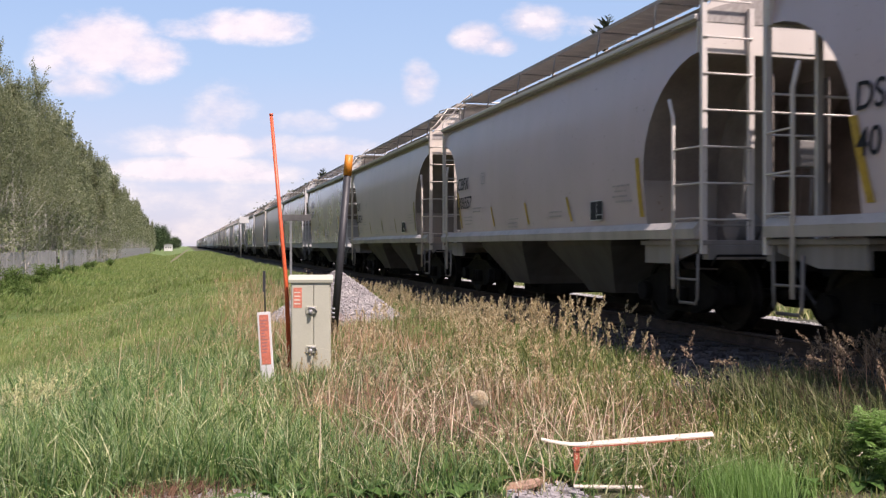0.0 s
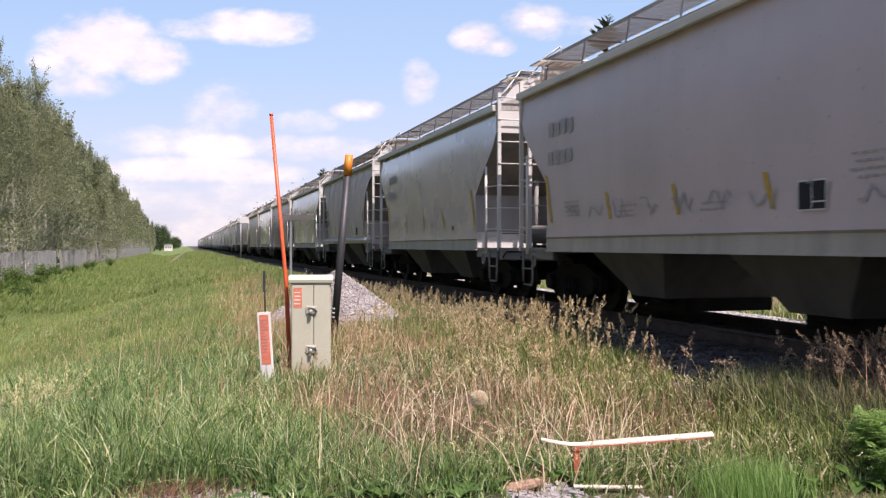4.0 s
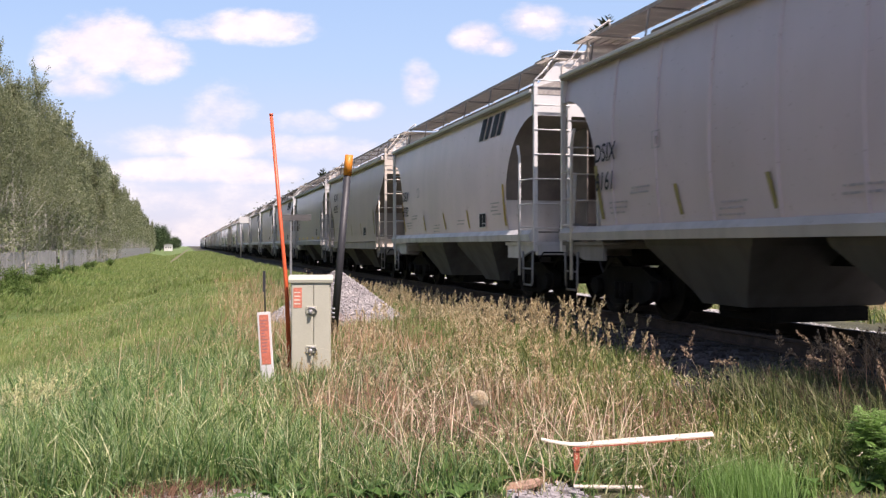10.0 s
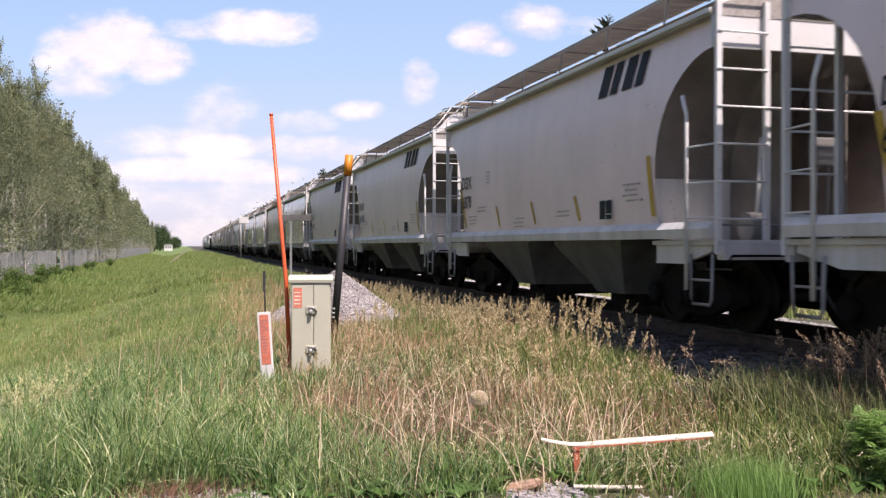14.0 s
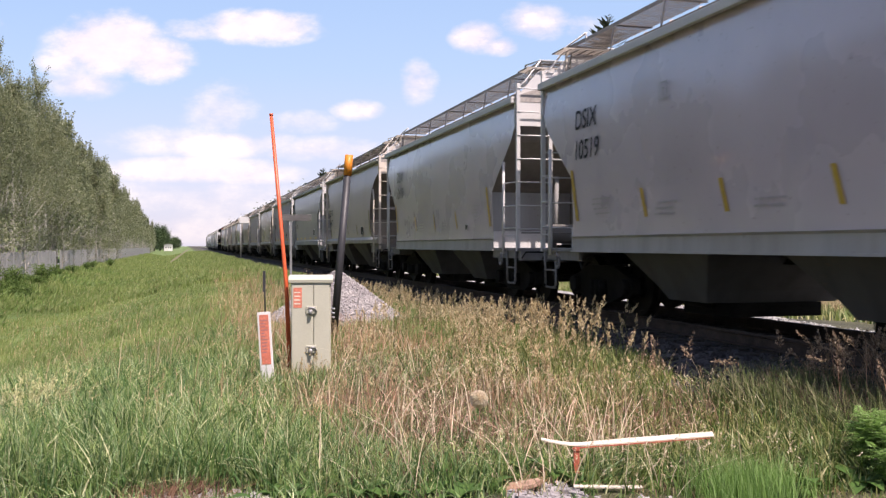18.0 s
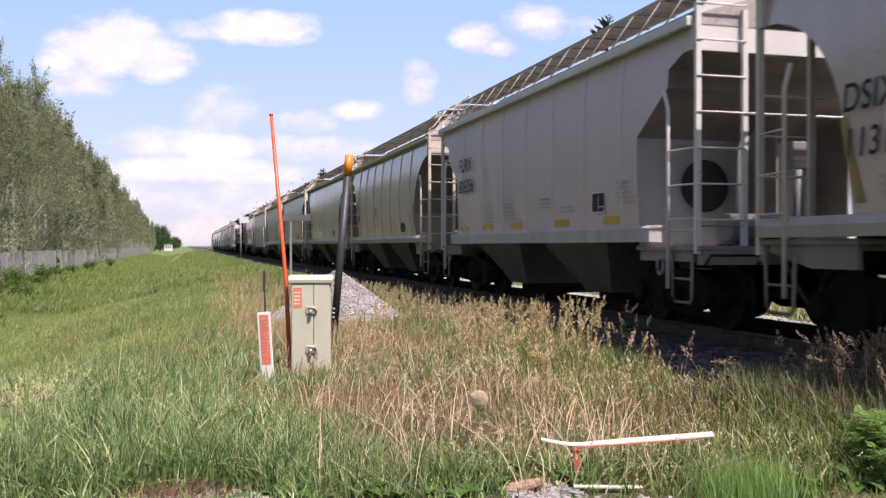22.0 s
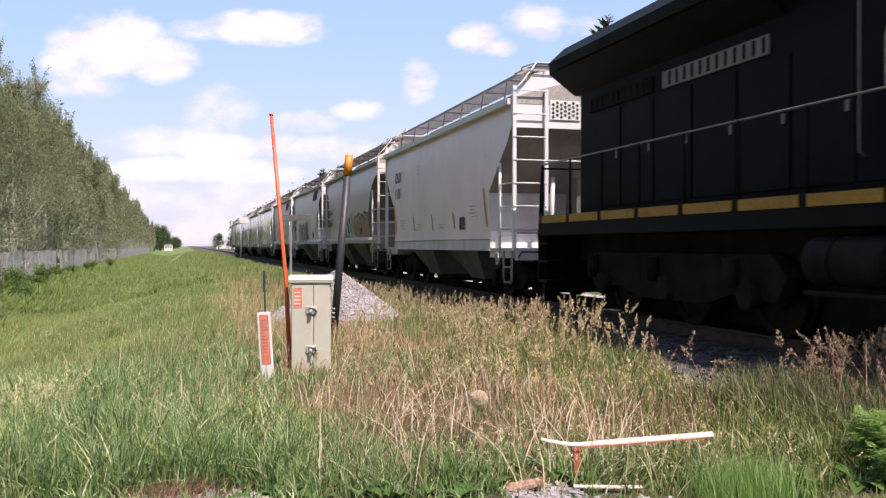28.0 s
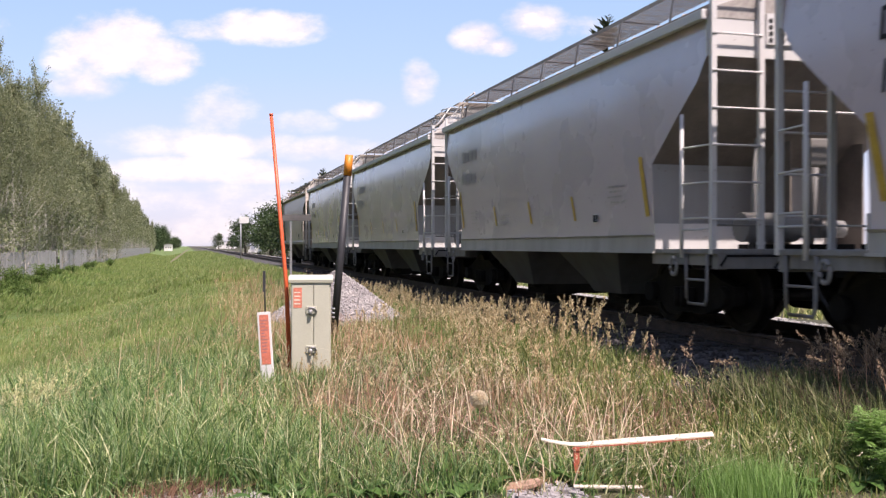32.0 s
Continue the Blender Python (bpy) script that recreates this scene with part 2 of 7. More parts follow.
M_NAVY = plain("navy_stencil", (0.04, 0.045, 0.13), 0.6)
M_DIMTXT = plain("faded_grey_stencil", (0.385, 0.35, 0.35), 0.6)
M_REDTXT = plain("faded_red_stencil", (0.38, 0.17, 0.17), 0.6)
M_YELLOW = surface("yellow_reflector_tape", (0.45, 0.28, 0.04), (0.6, 0.38, 0.05), 6.0, 0.4, 0, 0.1, 50.0)
M_OLDYELLOW = surface("faded_reflector_tape", (0.2, 0.16, 0.06), (0.34, 0.27, 0.08), 6.0, 0.6, 0, 0.1, 50.0)
M_WHITE = plain("white_enamel", (0.72, 0.71, 0.7), 0.5)
M_HOSE = plain("black_rubber_hose", (0.02, 0.02, 0.02), 0.7)

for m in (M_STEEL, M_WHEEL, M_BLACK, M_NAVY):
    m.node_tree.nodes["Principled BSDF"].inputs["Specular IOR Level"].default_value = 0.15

PAINTS = {
    "blue": ((0.528, 0.454, 0.504), (0.33, 0.31, 0.31), 0.06),
    "lilac": ((0.571, 0.467, 0.487), (0.36, 0.31, 0.27), 0.2),
    "beige": ((0.56, 0.455, 0.445), (0.33, 0.28, 0.22), 0.25),
    "pale": ((0.87, 0.714, 0.723), (0.45, 0.39, 0.35), 0.2),
    "tan": ((0.482, 0.386, 0.35), (0.28, 0.24, 0.15), 0.35),
    "grey": ((0.493, 0.435, 0.459), (0.27, 0.25, 0.24), 0.25),
    "white": ((0.55, 0.459, 0.462), (0.33, 0.31, 0.3), 0.22),
}
GLOSS = {"blue": 0.25, "tan": 0.27, "beige": 0.36}
COAT = {"blue": 1.0, "tan": 0.7, "lilac": 0.25, "beige": 0.25, "grey": 0.5, "pale": 0.15}
PAINT = {k: car_paint("car_paint_" + k, *v, GLOSS.get(k, 0.42), COAT.get(k, 0.0)) for k, v in PAINTS.items()}
WARM = {"lilac": (1.1, 1.01, 0.93), "beige": (1.13, 1.0, 0.88), "tan": (1.13, 1.0, 0.86)}


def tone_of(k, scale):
    """The tone of a car's fittings: its paint greyed, or browned on the older cars, times scale."""
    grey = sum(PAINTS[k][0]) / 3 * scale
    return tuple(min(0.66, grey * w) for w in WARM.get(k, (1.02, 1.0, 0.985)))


SILLS = {k: car_paint("sill_paint_" + k, tone_of(k, 0.82), (0.14, 0.12, 0.1), 0.6, 0.5) for k, v in PAINTS.items()}
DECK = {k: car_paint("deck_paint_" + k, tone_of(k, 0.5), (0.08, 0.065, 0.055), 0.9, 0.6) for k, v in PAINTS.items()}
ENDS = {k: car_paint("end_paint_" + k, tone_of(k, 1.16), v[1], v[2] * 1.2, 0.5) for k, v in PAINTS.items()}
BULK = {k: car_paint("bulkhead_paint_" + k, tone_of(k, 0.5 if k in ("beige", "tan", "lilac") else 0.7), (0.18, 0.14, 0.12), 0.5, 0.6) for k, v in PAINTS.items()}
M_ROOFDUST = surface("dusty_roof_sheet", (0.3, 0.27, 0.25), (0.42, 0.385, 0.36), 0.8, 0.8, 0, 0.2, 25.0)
# end sheets: brown dust plus painted shade of the overhang, darker than BULK
M_ENDGRIME_SHADED = surface("brown_dusty_end_steel", (0.12, 0.1, 0.088), (0.25, 0.215, 0.19), 1.2, 0.75, 0, 0.03, 25.0, speckle=0.35)
# the car's tone at 0.18: under-floor shade is put into the bays' colour
SHADED_BAYS = {k: car_paint("bay_paint_" + k, tone_of(k, 0.18), (0.04, 0.033, 0.028), 0.8, 0.7) for k, v in PAINTS.items()}
# dark tone of the hatch trough, painted in for the shade below the walkway
M_TROUGH_SHADE = surface("grimy_hopper_steel", (0.03, 0.027, 0.024), (0.105, 0.095, 0.085), 0.6, 0.8, 0, 0.04, 20.0, speckle=0.5)
BOARD_Z = 4.65
FOOT = {"round": 2.0, "slope": 2.2, "step": 2.6}   # where the slanting end sheet begins
SILL = {"round": 1.37, "slope": 1.24, "step": 1.36}


def cut(kind, z):
    """How far the body's end stands back from the ladder at the height z."""
    if kind == "round":
        return 0.0 if z >= 3.5 else 1.38 * math.sqrt(max(0.0, 1 - (max(z, 2.0) - 2.0) ** 2 / 2.25))
    if kind == "slope":
        return float(np.interp(z, (2.2, 3.12, 3.34, 3.42), (1.32, 0.22, 0.08, 0.0)))
    return float(np.interp(z, (2.6, 3.15, 3.16, 3.4, 3.55, 3.56), (1.42, 0.62, 0.6, 0.6, 0.25, 0.0)))


def half_width(kind, z):
    if kind == "round":
        return 1.6 - 0.12 * ((z - 2.5) / 1.4) ** 2
    return 1.6 - 0.04 * smooth(2.4, 1.2, z) - 0.07 * (max(z - 2.4, 0.0) / 1.4) ** 2


def levels(kind):
    zs = {"round": [1.2, 1.37, 1.7, 2.0] + [2.0 + 1.5 * math.sin(radians(a)) for a in range(10, 91, 10)] + [3.6, 3.75, 3.88],
          "slope": [1.0, 1.24, 1.6, 2.0, 2.2, 2.5, 2.8, 3.12, 3.25, 3.34, 3.42, 3.6, 3.75, 3.88],
          "step": [1.15, 1.36, 1.8, 2.2, 2.6, 2.9, 3.15, 3.16, 3.4, 3.45, 3.55, 3.56, 3.75, 3.88]}
    return zs[kind]


def hopper_side(kind, s):
    bm = bmesh.new()
    zs = [z for z in levels(kind) if z >= SILL[kind] - 0.02]
    us = [i / 24 for i in range(25)]

    def at(u, z):
        e = HALF - cut(kind, z)
        return (s * half_width(kind, z), -e + 2 * e * u, z)
    grid(bm, at, us, zs)
    return bm


def side_rib(kind):
    """A raised vertical seam on the near side."""
    bm = bmesh.new()
    zs = [z for z in levels(kind) if z >= SILL[kind] - 0.02]
    w, d = 0.04, 0.022
    rows = [[bm.verts.new((-half_width(kind, z) - o, y, z)) for y, o in ((-w, -0.01), (-w * 0.5, d), (w * 0.5, d), (w, -0.01))] for z in zs]
    for a, b in zip(rows, rows[1:]):
        for i in range(3):
            bm.faces.new((a[i], a[i + 1], b[i + 1], b[i]))
    return bm


def hopper_end(kind, s):
    """The end sheet follows the cut of the sides; it is closed below by the bulkhead."""
    bm = bmesh.new()
    zs = [z for z in levels(kind) if FOOT[kind] - 0.001 <= z <= 3.57]
    grid(bm, lambda u, z: ((2 * u - 1) * (half_width(kind, z) - 0.004), s * (HALF - cut(kind, z) - 0.004), z), [i / 6 for i in range(7)], zs, kind == "round")
    return bm


def bulkhead(kind, s):
    """The upright sheet between the foot of the slanting end sheet and the platform, with a raised seam."""
    bm = bmesh.new()
    zs = [1.05] + [z for z in levels(kind) if 1.1 < z <= FOOT[kind] + 0.001]
    grid(bm, lambda u, z: ((2 * u - 1) * (half_width(kind, z) - 0.004), s * (HALF - cut(kind, z) - 0.004), z), [i / 6 for i in range(7)], zs, False)
    y = s * (HALF - cut(kind, 1.3) + 0.012)
    box(bm, -1.5, 1.5, min(y, y - s * 0.02), max(y, y - s * 0.02), FOOT[kind] - 0.07, FOOT[kind] - 0.02)
    return bm


def cross_grab(s):
    """A long handhold across the end at ladder height."""
    y = s * (HALF + 0.095)
    return tube(bmesh.new(), [(-0.88, y, 2.76), (1.5, y, 2.76)], 0.016, 5)


def top_panel(kind, s):
    z0 = {"round": 3.48, "slope": 3.4, "step": 3.54}[kind]
    bm = bmesh.new()
    y0, y1 = sorted((s * (HALF - 0.03), s * (HALF + 0.012)))
    slab(bm, [(-1.58, z0), (1.58, z0), (1.58, 3.9), (1.1, 4.46), (0.7, 4.55), (-0.7, 4.55), (-1.1, 4.46), (-1.58, 3.9)], "y", y0, y1)
    return bm


def roof(kind):
    bm = bmesh.new()
    half = [(1.6, 3.86), (1.62, 3.92), (1.55, 3.97), (1.3, 4.06), (1.0, 4.15), (0.7, 4.23), (0.45, 4.28)]
    prof = half + [(-x, z) for x, z in half[::-1]]
    slab(bm, prof, "y", -HALF - 0.02, HALF + 0.02)
    return bm


def eave(kind, s):
    bm = bmesh.new()
    x0, x1 = sorted((s * 1.585, s * 1.665))
    if kind == "round":
        x0, x1 = sorted((s * 1.575, s * 1.635))
        return box(bm, x0, x1, -HALF - 0.015, HALF + 0.015, 3.885, 3.95, 0.015)
    box(bm, x0, x1, -HALF - 0.015, HALF + 0.015, 3.83, 3.955, 0.018)
    return bm


def side_sill(kind, s):
    bm = bmesh.new()
    if kind == "round":
        prof, e = [(1.44, 1.19), (1.62, 1.19), (1.64, 1.31), (1.56, 1.4), (1.44, 1.4)], HALF
    elif kind == "slope":
        prof, e = [(1.44, 1.0), (1.6, 1.0), (1.6, 1.03), (1.57, 1.03), (1.57, 1.22), (1.61, 1.25), (1.44, 1.25)], HALF - 1.3
    else:
        prof, e = [(1.44, 1.15), (1.63, 1.15), (1.63, 1.34), (1.57, 1.38), (1.44, 1.38)], HALF - 1.0
    slab(bm, [(s * x, z) for x, z in prof], "y", -e, e)
    return bm


def end_platform(kind, s):
    bm = bmesh.new()
    zt = {"round": 1.17, "slope": 1.06, "step": 1.1}[kind]
    a, b = sorted((s * (HALF - 1.5), s * (HALF + 0.12)))
    box(bm, -1.56, 1.56, a, b, zt - 0.06, zt, 0.01)
    e0, e1 = sorted((s * (HALF - 0.02), s * (HALF + 0.12)))
    box(bm, -1.5, 1.5, e0, e1, zt - 0.24, zt - 0.06, 0.01)
    for x in (-1.52, 1.46):
        c0, c1 = sorted((s * (HALF - 1.45), s * (HALF - 0.1)))
        if kind == "round":
            slab(bm, [(c0, zt - 0.06), (c1, zt - 0.06), (c1, zt - 0.14), ((c0 + c1) / 2, zt - 0.3), (c0, zt - 0.3)] if s > 0 else [(c0, zt - 0.06), (c0, zt - 0.14), ((c0 + c1) / 2, zt - 0.3), (c1, zt - 0.3), (c1, zt - 0.06)], "x", x, x + 0.06)
        else:
            box(bm, x, x + 0.06, c0, c1, zt - 0.2, zt - 0.06)
    # shear plate and posts between platform and end sheet
    p = s * (HALF - 0.75)
    for x in (-0.45, 0.45):
        tube(bm, [(x, p, zt), (x, s * (HALF - 0.62), 2.5)], 0.05, 6)
    return bm


# outer plates (1.25, 1.3) are added only to hide sky past the far corner
WEBS = {"round": (-0.42, 0.42, 1.25), "slope": (0.15, 1.3), "step": (0.15, 1.3)}


def centre_web(kind, s):
    """An upright plate below the end sheet."""
    bm = bmesh.new()
    zs = [z for z in levels(kind) if 1.2 <= z <= 3.4]
    lim = HALF - {"round": 0.12, "slope": 0.75, "step": 0.7}[kind]
    inner = [(HALF - cut(kind, z) - 0.03, z) for z in zs]
    inner = [(y, z) for y, z in inner if y < lim - 0.05]
    prof = [(lim, 1.06)] + [(inner[0][0], 1.06)] + inner + [(lim, inner[-1][1])]
    slab(bm, [(s * y, z) for y, z in prof], "x", -0.012, 0.012)
    return bm


def end_plate(kind, s):
    """The low crosswise plate behind the end platform."""
    y = s * (HALF - 1.29)
    return box(bmesh.new(), -1.57, 1.57, y - 0.012, y + 0.012, 1.06, 1.4)


def tow_ring(kind, s):
    y = s * (HALF - 0.75)
    pts = [(-1.6, y + 0.075 * math.cos(a), 0.84 + 0.11 * math.sin(a)) for a in np.linspace(0, 2 * math.pi, 17)]
    return tube(bmesh.new(), pts, 0.024, 6)


def ladder(kind, s, side):
    """The corner ladder on the end with its grab irons round the corner, and the stirrup below."""
    bm = bmesh.new()
    y = s * (HALF + 0.06)
    zt = {"round": 4.1, "slope": 4.2, "step": 4.12}[kind]
    w = 0.07
    for x in (1.5, 0.84):
        x0, x1 = sorted((side * x, side * (x + w)))
        box(bm, x0, x1, y - 0.03, y + 0.03, 1.0, zt if x > 1 else zt - 0.06)
    return bm


def rung(s, side):
    return tube(bmesh.new(), [(side * 1.56, s * (HALF + 0.095), 0), (side * 0.88, s * (HALF + 0.095), 0)], 0.014, 5)


def side_ladder(kind, s, side):
    bm = bmesh.new()
    x = side * 1.63
    y = s * (HALF - 0.5)
    top = {"round": 2.98, "slope": 2.75, "step": 3.12}[kind]
    pts = [(x, y, 0.55), (x, y, top - 0.25), (x, y - s * 0.1, top)] if kind != "slope" else [(x, y, 0.95), (x, y, top)]
    return tube(bm, pts, 0.028, 6)


def side_grip(s, side):
    """A grab iron from the upright round to the corner ladder."""
    return tube(bmesh.new(), [(side * 1.63, s * (HALF - 0.5), 0), (side * 1.56, s * (HALF + 0.05), 0)], 0.013, 5)


def stirrup(kind, s, side):
    bm = bmesh.new()
    x = side * 1.54
    a, b = s * (HALF - 0.55), s * (HALF - 0.05)
    pts = [(x, a, 1.0), (x, a + s * 0.02, 0.45), (x, a + s * 0.06, 0.38), (x, b - s * 0.06, 0.38), (x, b - s * 0.02, 0.45), (x, b, 1.0)]
    tube(bm, pts, 0.022, 6)
    tube(bm, [(x, a, 0.68), (x, b, 0.68)], 0.018, 6)
    return bm


def running_board(kind, s):
    """A steel grating beside the hatches, on brackets."""
    bm = bmesh.new()
    e = HALF + 0.05
    z = BOARD_Z
    half = 0.0125 if kind != "slope" else 0.0095
    for i in range(21):
        x = s * (0.37 + i * 0.0325)
        box(bm, x - half, x + half, -e, e, z - 0.004, z)
    for y in np.arange(-e, e + 0.01, 0.3):
        box(bm, min(s * 0.36, s * 1.04), max(s * 0.36, s * 1.04), y - 0.008, y + 0.008, z - 0.012, z - 0.005)
    return bm


def board_bracket(kind):
    bm = bmesh.new()
    z = BOARD_Z - 0.02
    foot = 1.5 if kind == "step" else 1.12
    tube(bm, [(-1.04, 0, z), (-foot, 0, 3.98 if kind == "step" else 4.1)], 0.013 if kind == "step" else 0.016, 5)
    tube(bm, [(-0.36, 0, z), (-1.04, 0, z)], 0.016, 5)
    return bm


def board_edge(kind):
    return box(bmesh.new(), -1.055, -1.04, -HALF - 0.05, HALF + 0.05, BOARD_Z - 0.05, BOARD_Z + 0.01)


def end_board(kind, s):
    """The crossover platform on the roof's end with its handrails."""
    bm = bmesh.new()
    z = BOARD_Z - 0.12
    for i in range(8):
        y = s * (HALF - 0.42 + i * 0.07)
        box(bm, -1.35, 1.35, y - 0.008, y + 0.008, z - 0.025, z)
    for x in np.arange(-1.35, 1.36, 0.15):
        a, b = sorted((s * (HALF - 0.43), s * (HALF + 0.08)))
        box(bm, x - 0.008, x + 0.008, a, b, z - 0.03, z - 0.008)
    for x in (-1.2, -0.4, 0.4, 1.2):
        box(bm, x - 0.02, x + 0.02, s * (HALF - 0.2) - 0.02, s * (HALF - 0.2) + 0.02, 4.0, z - 0.03)
    return bm


def roof_rail(kind, s):
    bm = bmesh.new()
    y0, y1 = s * (HALF + 0.06), s * (HALF - 0.75)
    for x in (-1.54, 1.54):
        tube(bm, [(x, y0, 3.9), (x, y0, 4.12), (x * 0.9, y0, 4.26), (x * 0.7, y0, 4.66), (x * 0.7, y1, 4.72), (x * 0.7, y1, 4.6)], 0.018, 5)
    tube(bm, [(-1.08, y0, 4.66), (1.08, y0, 4.66)], 0.018, 5)
    return bm


def hatch_trough():
    bm = bmesh.new()
    box(bm, -0.35, 0.35, -HALF + 0.45, HALF - 0.45, 4.22, 4.49, 0.03)
    return bm


def hatch_cover(length):
    bm = bmesh.new()
    slab(bm, [(-0.36, 4.47), (0.36, 4.47), (0.355, 4.6), (0.2, 4.66), (-0.2, 4.66), (-0.355, 4.6)], "y", -length / 2, length / 2)
    for y in (-length / 3, 0, length / 3):
        tube(bm, [(-0.36, y, 4.5), (-0.2, y, 4.68), (0.2, y, 4.68), (0.36, y, 4.5)], 0.02, 5)
    return bm


def hopper_bay(w):
    """One discharge hopper: four sloping sheets down to the outlet."""
    bm = bmesh.new()
    rings = []
    for z, a, b in ((1.22, 1.47, w), (1.1, 1.45, w - 0.06), (0.5, 1.08, 0.62), (0.34, 1.0, 0.5)):
        rings.append([bm.verts.new(p) for p in ((-a, -b, z), (a, -b, z), (a, b, z), (-a, b, z))])
    for p, q in zip(rings, rings[1:]):
        for i in range(4):
            bm.faces.new((p[i], p[(i + 1) % 4], q[(i + 1) % 4], q[i]))
    bm.faces.new(rings[-1])
    bmesh.ops.recalc_face_normals(bm, faces=bm.faces)
    return bm


def outlet_gate():
    bm = bmesh.new()
    box(bm, -0.72, 0.72, -0.58, 0.58, 0.15, 0.34, 0.015)
    for x in (-0.78, 0.78):
        tube(bm, [(x, -0.3, 0.29), (x, 0.3, 0.29)], 0.035, 8)
    return bm


def centre_sill():
    bm = bmesh.new()
    box(bm, -0.3, 0.3, -6.1, -3.6, 0.78, 1.12, 0.01)
    box(bm, -0.3, 0.3, 3.6, 6.1, 0.78, 1.12, 0.01)
    box(bm, -0.2, 0.2, -3.6, 3.6, 0.86, 1.15)
    return bm


def coupler(s):
    bm = bmesh.new()
    a, b = sorted((s * 5.95, s * 6.36))
    box(bm, -0.08, 0.08, a, b, 0.78, 0.95, 0.02)
    slab(bm, [(-0.16, s * 6.3), (0.16, s * 6.28), (0.2, s * 6.42), (0.06, s * 6.5), (0.02, s * 6.42), (-0.08, s * 6.42), (-0.14, s * 6.5)], "z", 0.72, 1.0)
    tube(bm, [(-0.16, s * 6.0, 0.85), (-0.7, s * 5.98, 0.98), (-1.42, s * 5.98, 0.98), (-1.5, s * 5.98, 0.86)], 0.016, 5)
    return bm


def air_hose(s):
    bm = bmesh.new()
    pts = [(-0.32, s * (5.98 + 0.5 * math.sin(t * 1.57)), 0.82 - 0.5 * math.sin(t * 1.9)) for t in np.linspace(0, 1, 8)]
    tube(bm, pts, 0.024, 6)
    return bm


def brake_gear(kind):
    """Reservoir, valve and rods on the leading platform."""
    bm = bmesh.new()
    zt = 1.12
    tube(bm, [(-0.75, -5.25, zt + 0.22), (0.05, -5.25, zt + 0.22)], 0.19, 12)
    tube(bm, [(0.35, -5.3, zt + 0.2), (0.75, -5.3, zt + 0.2)], 0.12, 10)
    tube(bm, [(0.1, -5.25, zt + 0.1), (0.1, -5.7, zt + 0.1), (0.1, -5.75, 2.2)], 0.02, 5)
    tube(bm, [(-1.45, -5.82, 1.35), (0.86, -5.82, 1.35)], 0.015, 5)
    box(bm, -0.1, 0.25, -5.78, -5.6, 2.1, 2.45, 0.02)
    return bm


def brake_wheel():
    bm = bmesh.new()
    pts = [(0.55 + 0.28 * math.cos(a), 5.95, 2.45 + 0.28 * math.sin(a)) for a in np.linspace(0, 2 * math.pi, 17)]
    tube(bm, pts, 0.02, 5)
    for a in (0.3, 2.4, 4.5):
        tube(bm, [(0.55, 5.93, 2.45), (0.55 + 0.28 * math.cos(a), 5.95, 2.45 + 0.28 * math.sin(a))], 0.014, 5)
    box(bm, 0.43, 0.67, 5.78, 5.9, 2.3, 2.6, 0.02)
    return bm


def access_disc(s):
    """The round access opening low in the stepped car's end sheet."""
    bm = bmesh.new()
    y = s * (HALF - 1.4)
    bmesh.ops.create_circle(bm, cap_ends=True, radius=0.34, segments=28, matrix=Matrix.Translation((-0.55, y + s * 0.02, 1.95)) @ Matrix.Rotation(radians(90), 4, "X"))
    pts = [(-0.55 + 0.35 * math.cos(a), y + s * 0.02, 1.95 + 0.35 * math.sin(a)) for a in np.linspace(0, 2 * math.pi, 25)]
    tube(bm, pts, 0.025, 5)
    return bm


def truck_frame(s):
    bm = bmesh.new()
    prof = [(-1.12, 0.36), (-0.98, 0.28), (-0.75, 0.3), (-0.42, 0.2), (0.42, 0.2), (0.75, 0.3), (0.98, 0.28), (1.12, 0.36), (1.1, 0.58), (0.8, 0.66), (0.5, 0.78), (-0.5, 0.78), (-0.8, 0.66), (-1.1, 0.58)]
    x0, x1 = sorted((s * 0.92, s * 1.07))
    slab(bm, prof, "x", x0, x1)
    for y in (-0.9, 0.9):
        tube(bm, [(s * 1.0, y, 0.45), (s * 1.17, y, 0.45)], 0.14, 12)
    for y in (-0.17, 0.0, 0.17):
        tube(bm, [(s * 1.1, y, 0.28), (s * 1.1, y, 0.54)], 0.075, 8)
    return bm


def wheelset():
    bm = bmesh.new()
    tube(bm, [(-1.0, 0, 0), (1.0, 0, 0)], 0.08, 10)
    for s in (-1, 1):
        prof = [(0.69, 0.485), (0.72, 0.485), (0.735, 0.46), (0.83, 0.455), (0.83, 0.38), (0.8, 0.36), (0.79, 0.18), (0.83, 0.14), (0.83, 0.09), (0.7, 0.09), (0.7, 0.36), (0.69, 0.38)]
        n = 24
        rings = [[bm.verts.new((s * x, r * math.cos(2 * math.pi * k / n), r * math.sin(2 * math.pi * k / n))) for x, r in prof] for k in range(n)]
        m = len(prof)
        for k in range(n):
            for i in range(m):
                bm.faces.new((rings[k][i], rings[k][(i + 1) % m], rings[(k + 1) % n][(i + 1) % m], rings[(k + 1) % n][i]))
    bmesh.ops.recalc_face_normals(bm, faces=bm.faces)
    return bm


def bolster():
    bm = bmesh.new()
    box(bm, -1.0, 1.0, -0.2, 0.2, 0.5, 0.76, 0.03)
    return bm


MESHES = {}


def cached(key, fn, mat, *args):
    if key not in MESHES:
        MESHES[key] = mesh_of(key, fn(*args), mat)
    return MESHES[key]


def sheet_mark(bm, x, y0, y1, z0, z1):
    """A thin painted patch on the near side."""
    vs = [bm.verts.new(p) for p in ((x, y0, z0), (x, y0, z1), (x, y1, z1), (x, y1, z0))]
    bm.faces.new(vs)
    return bm


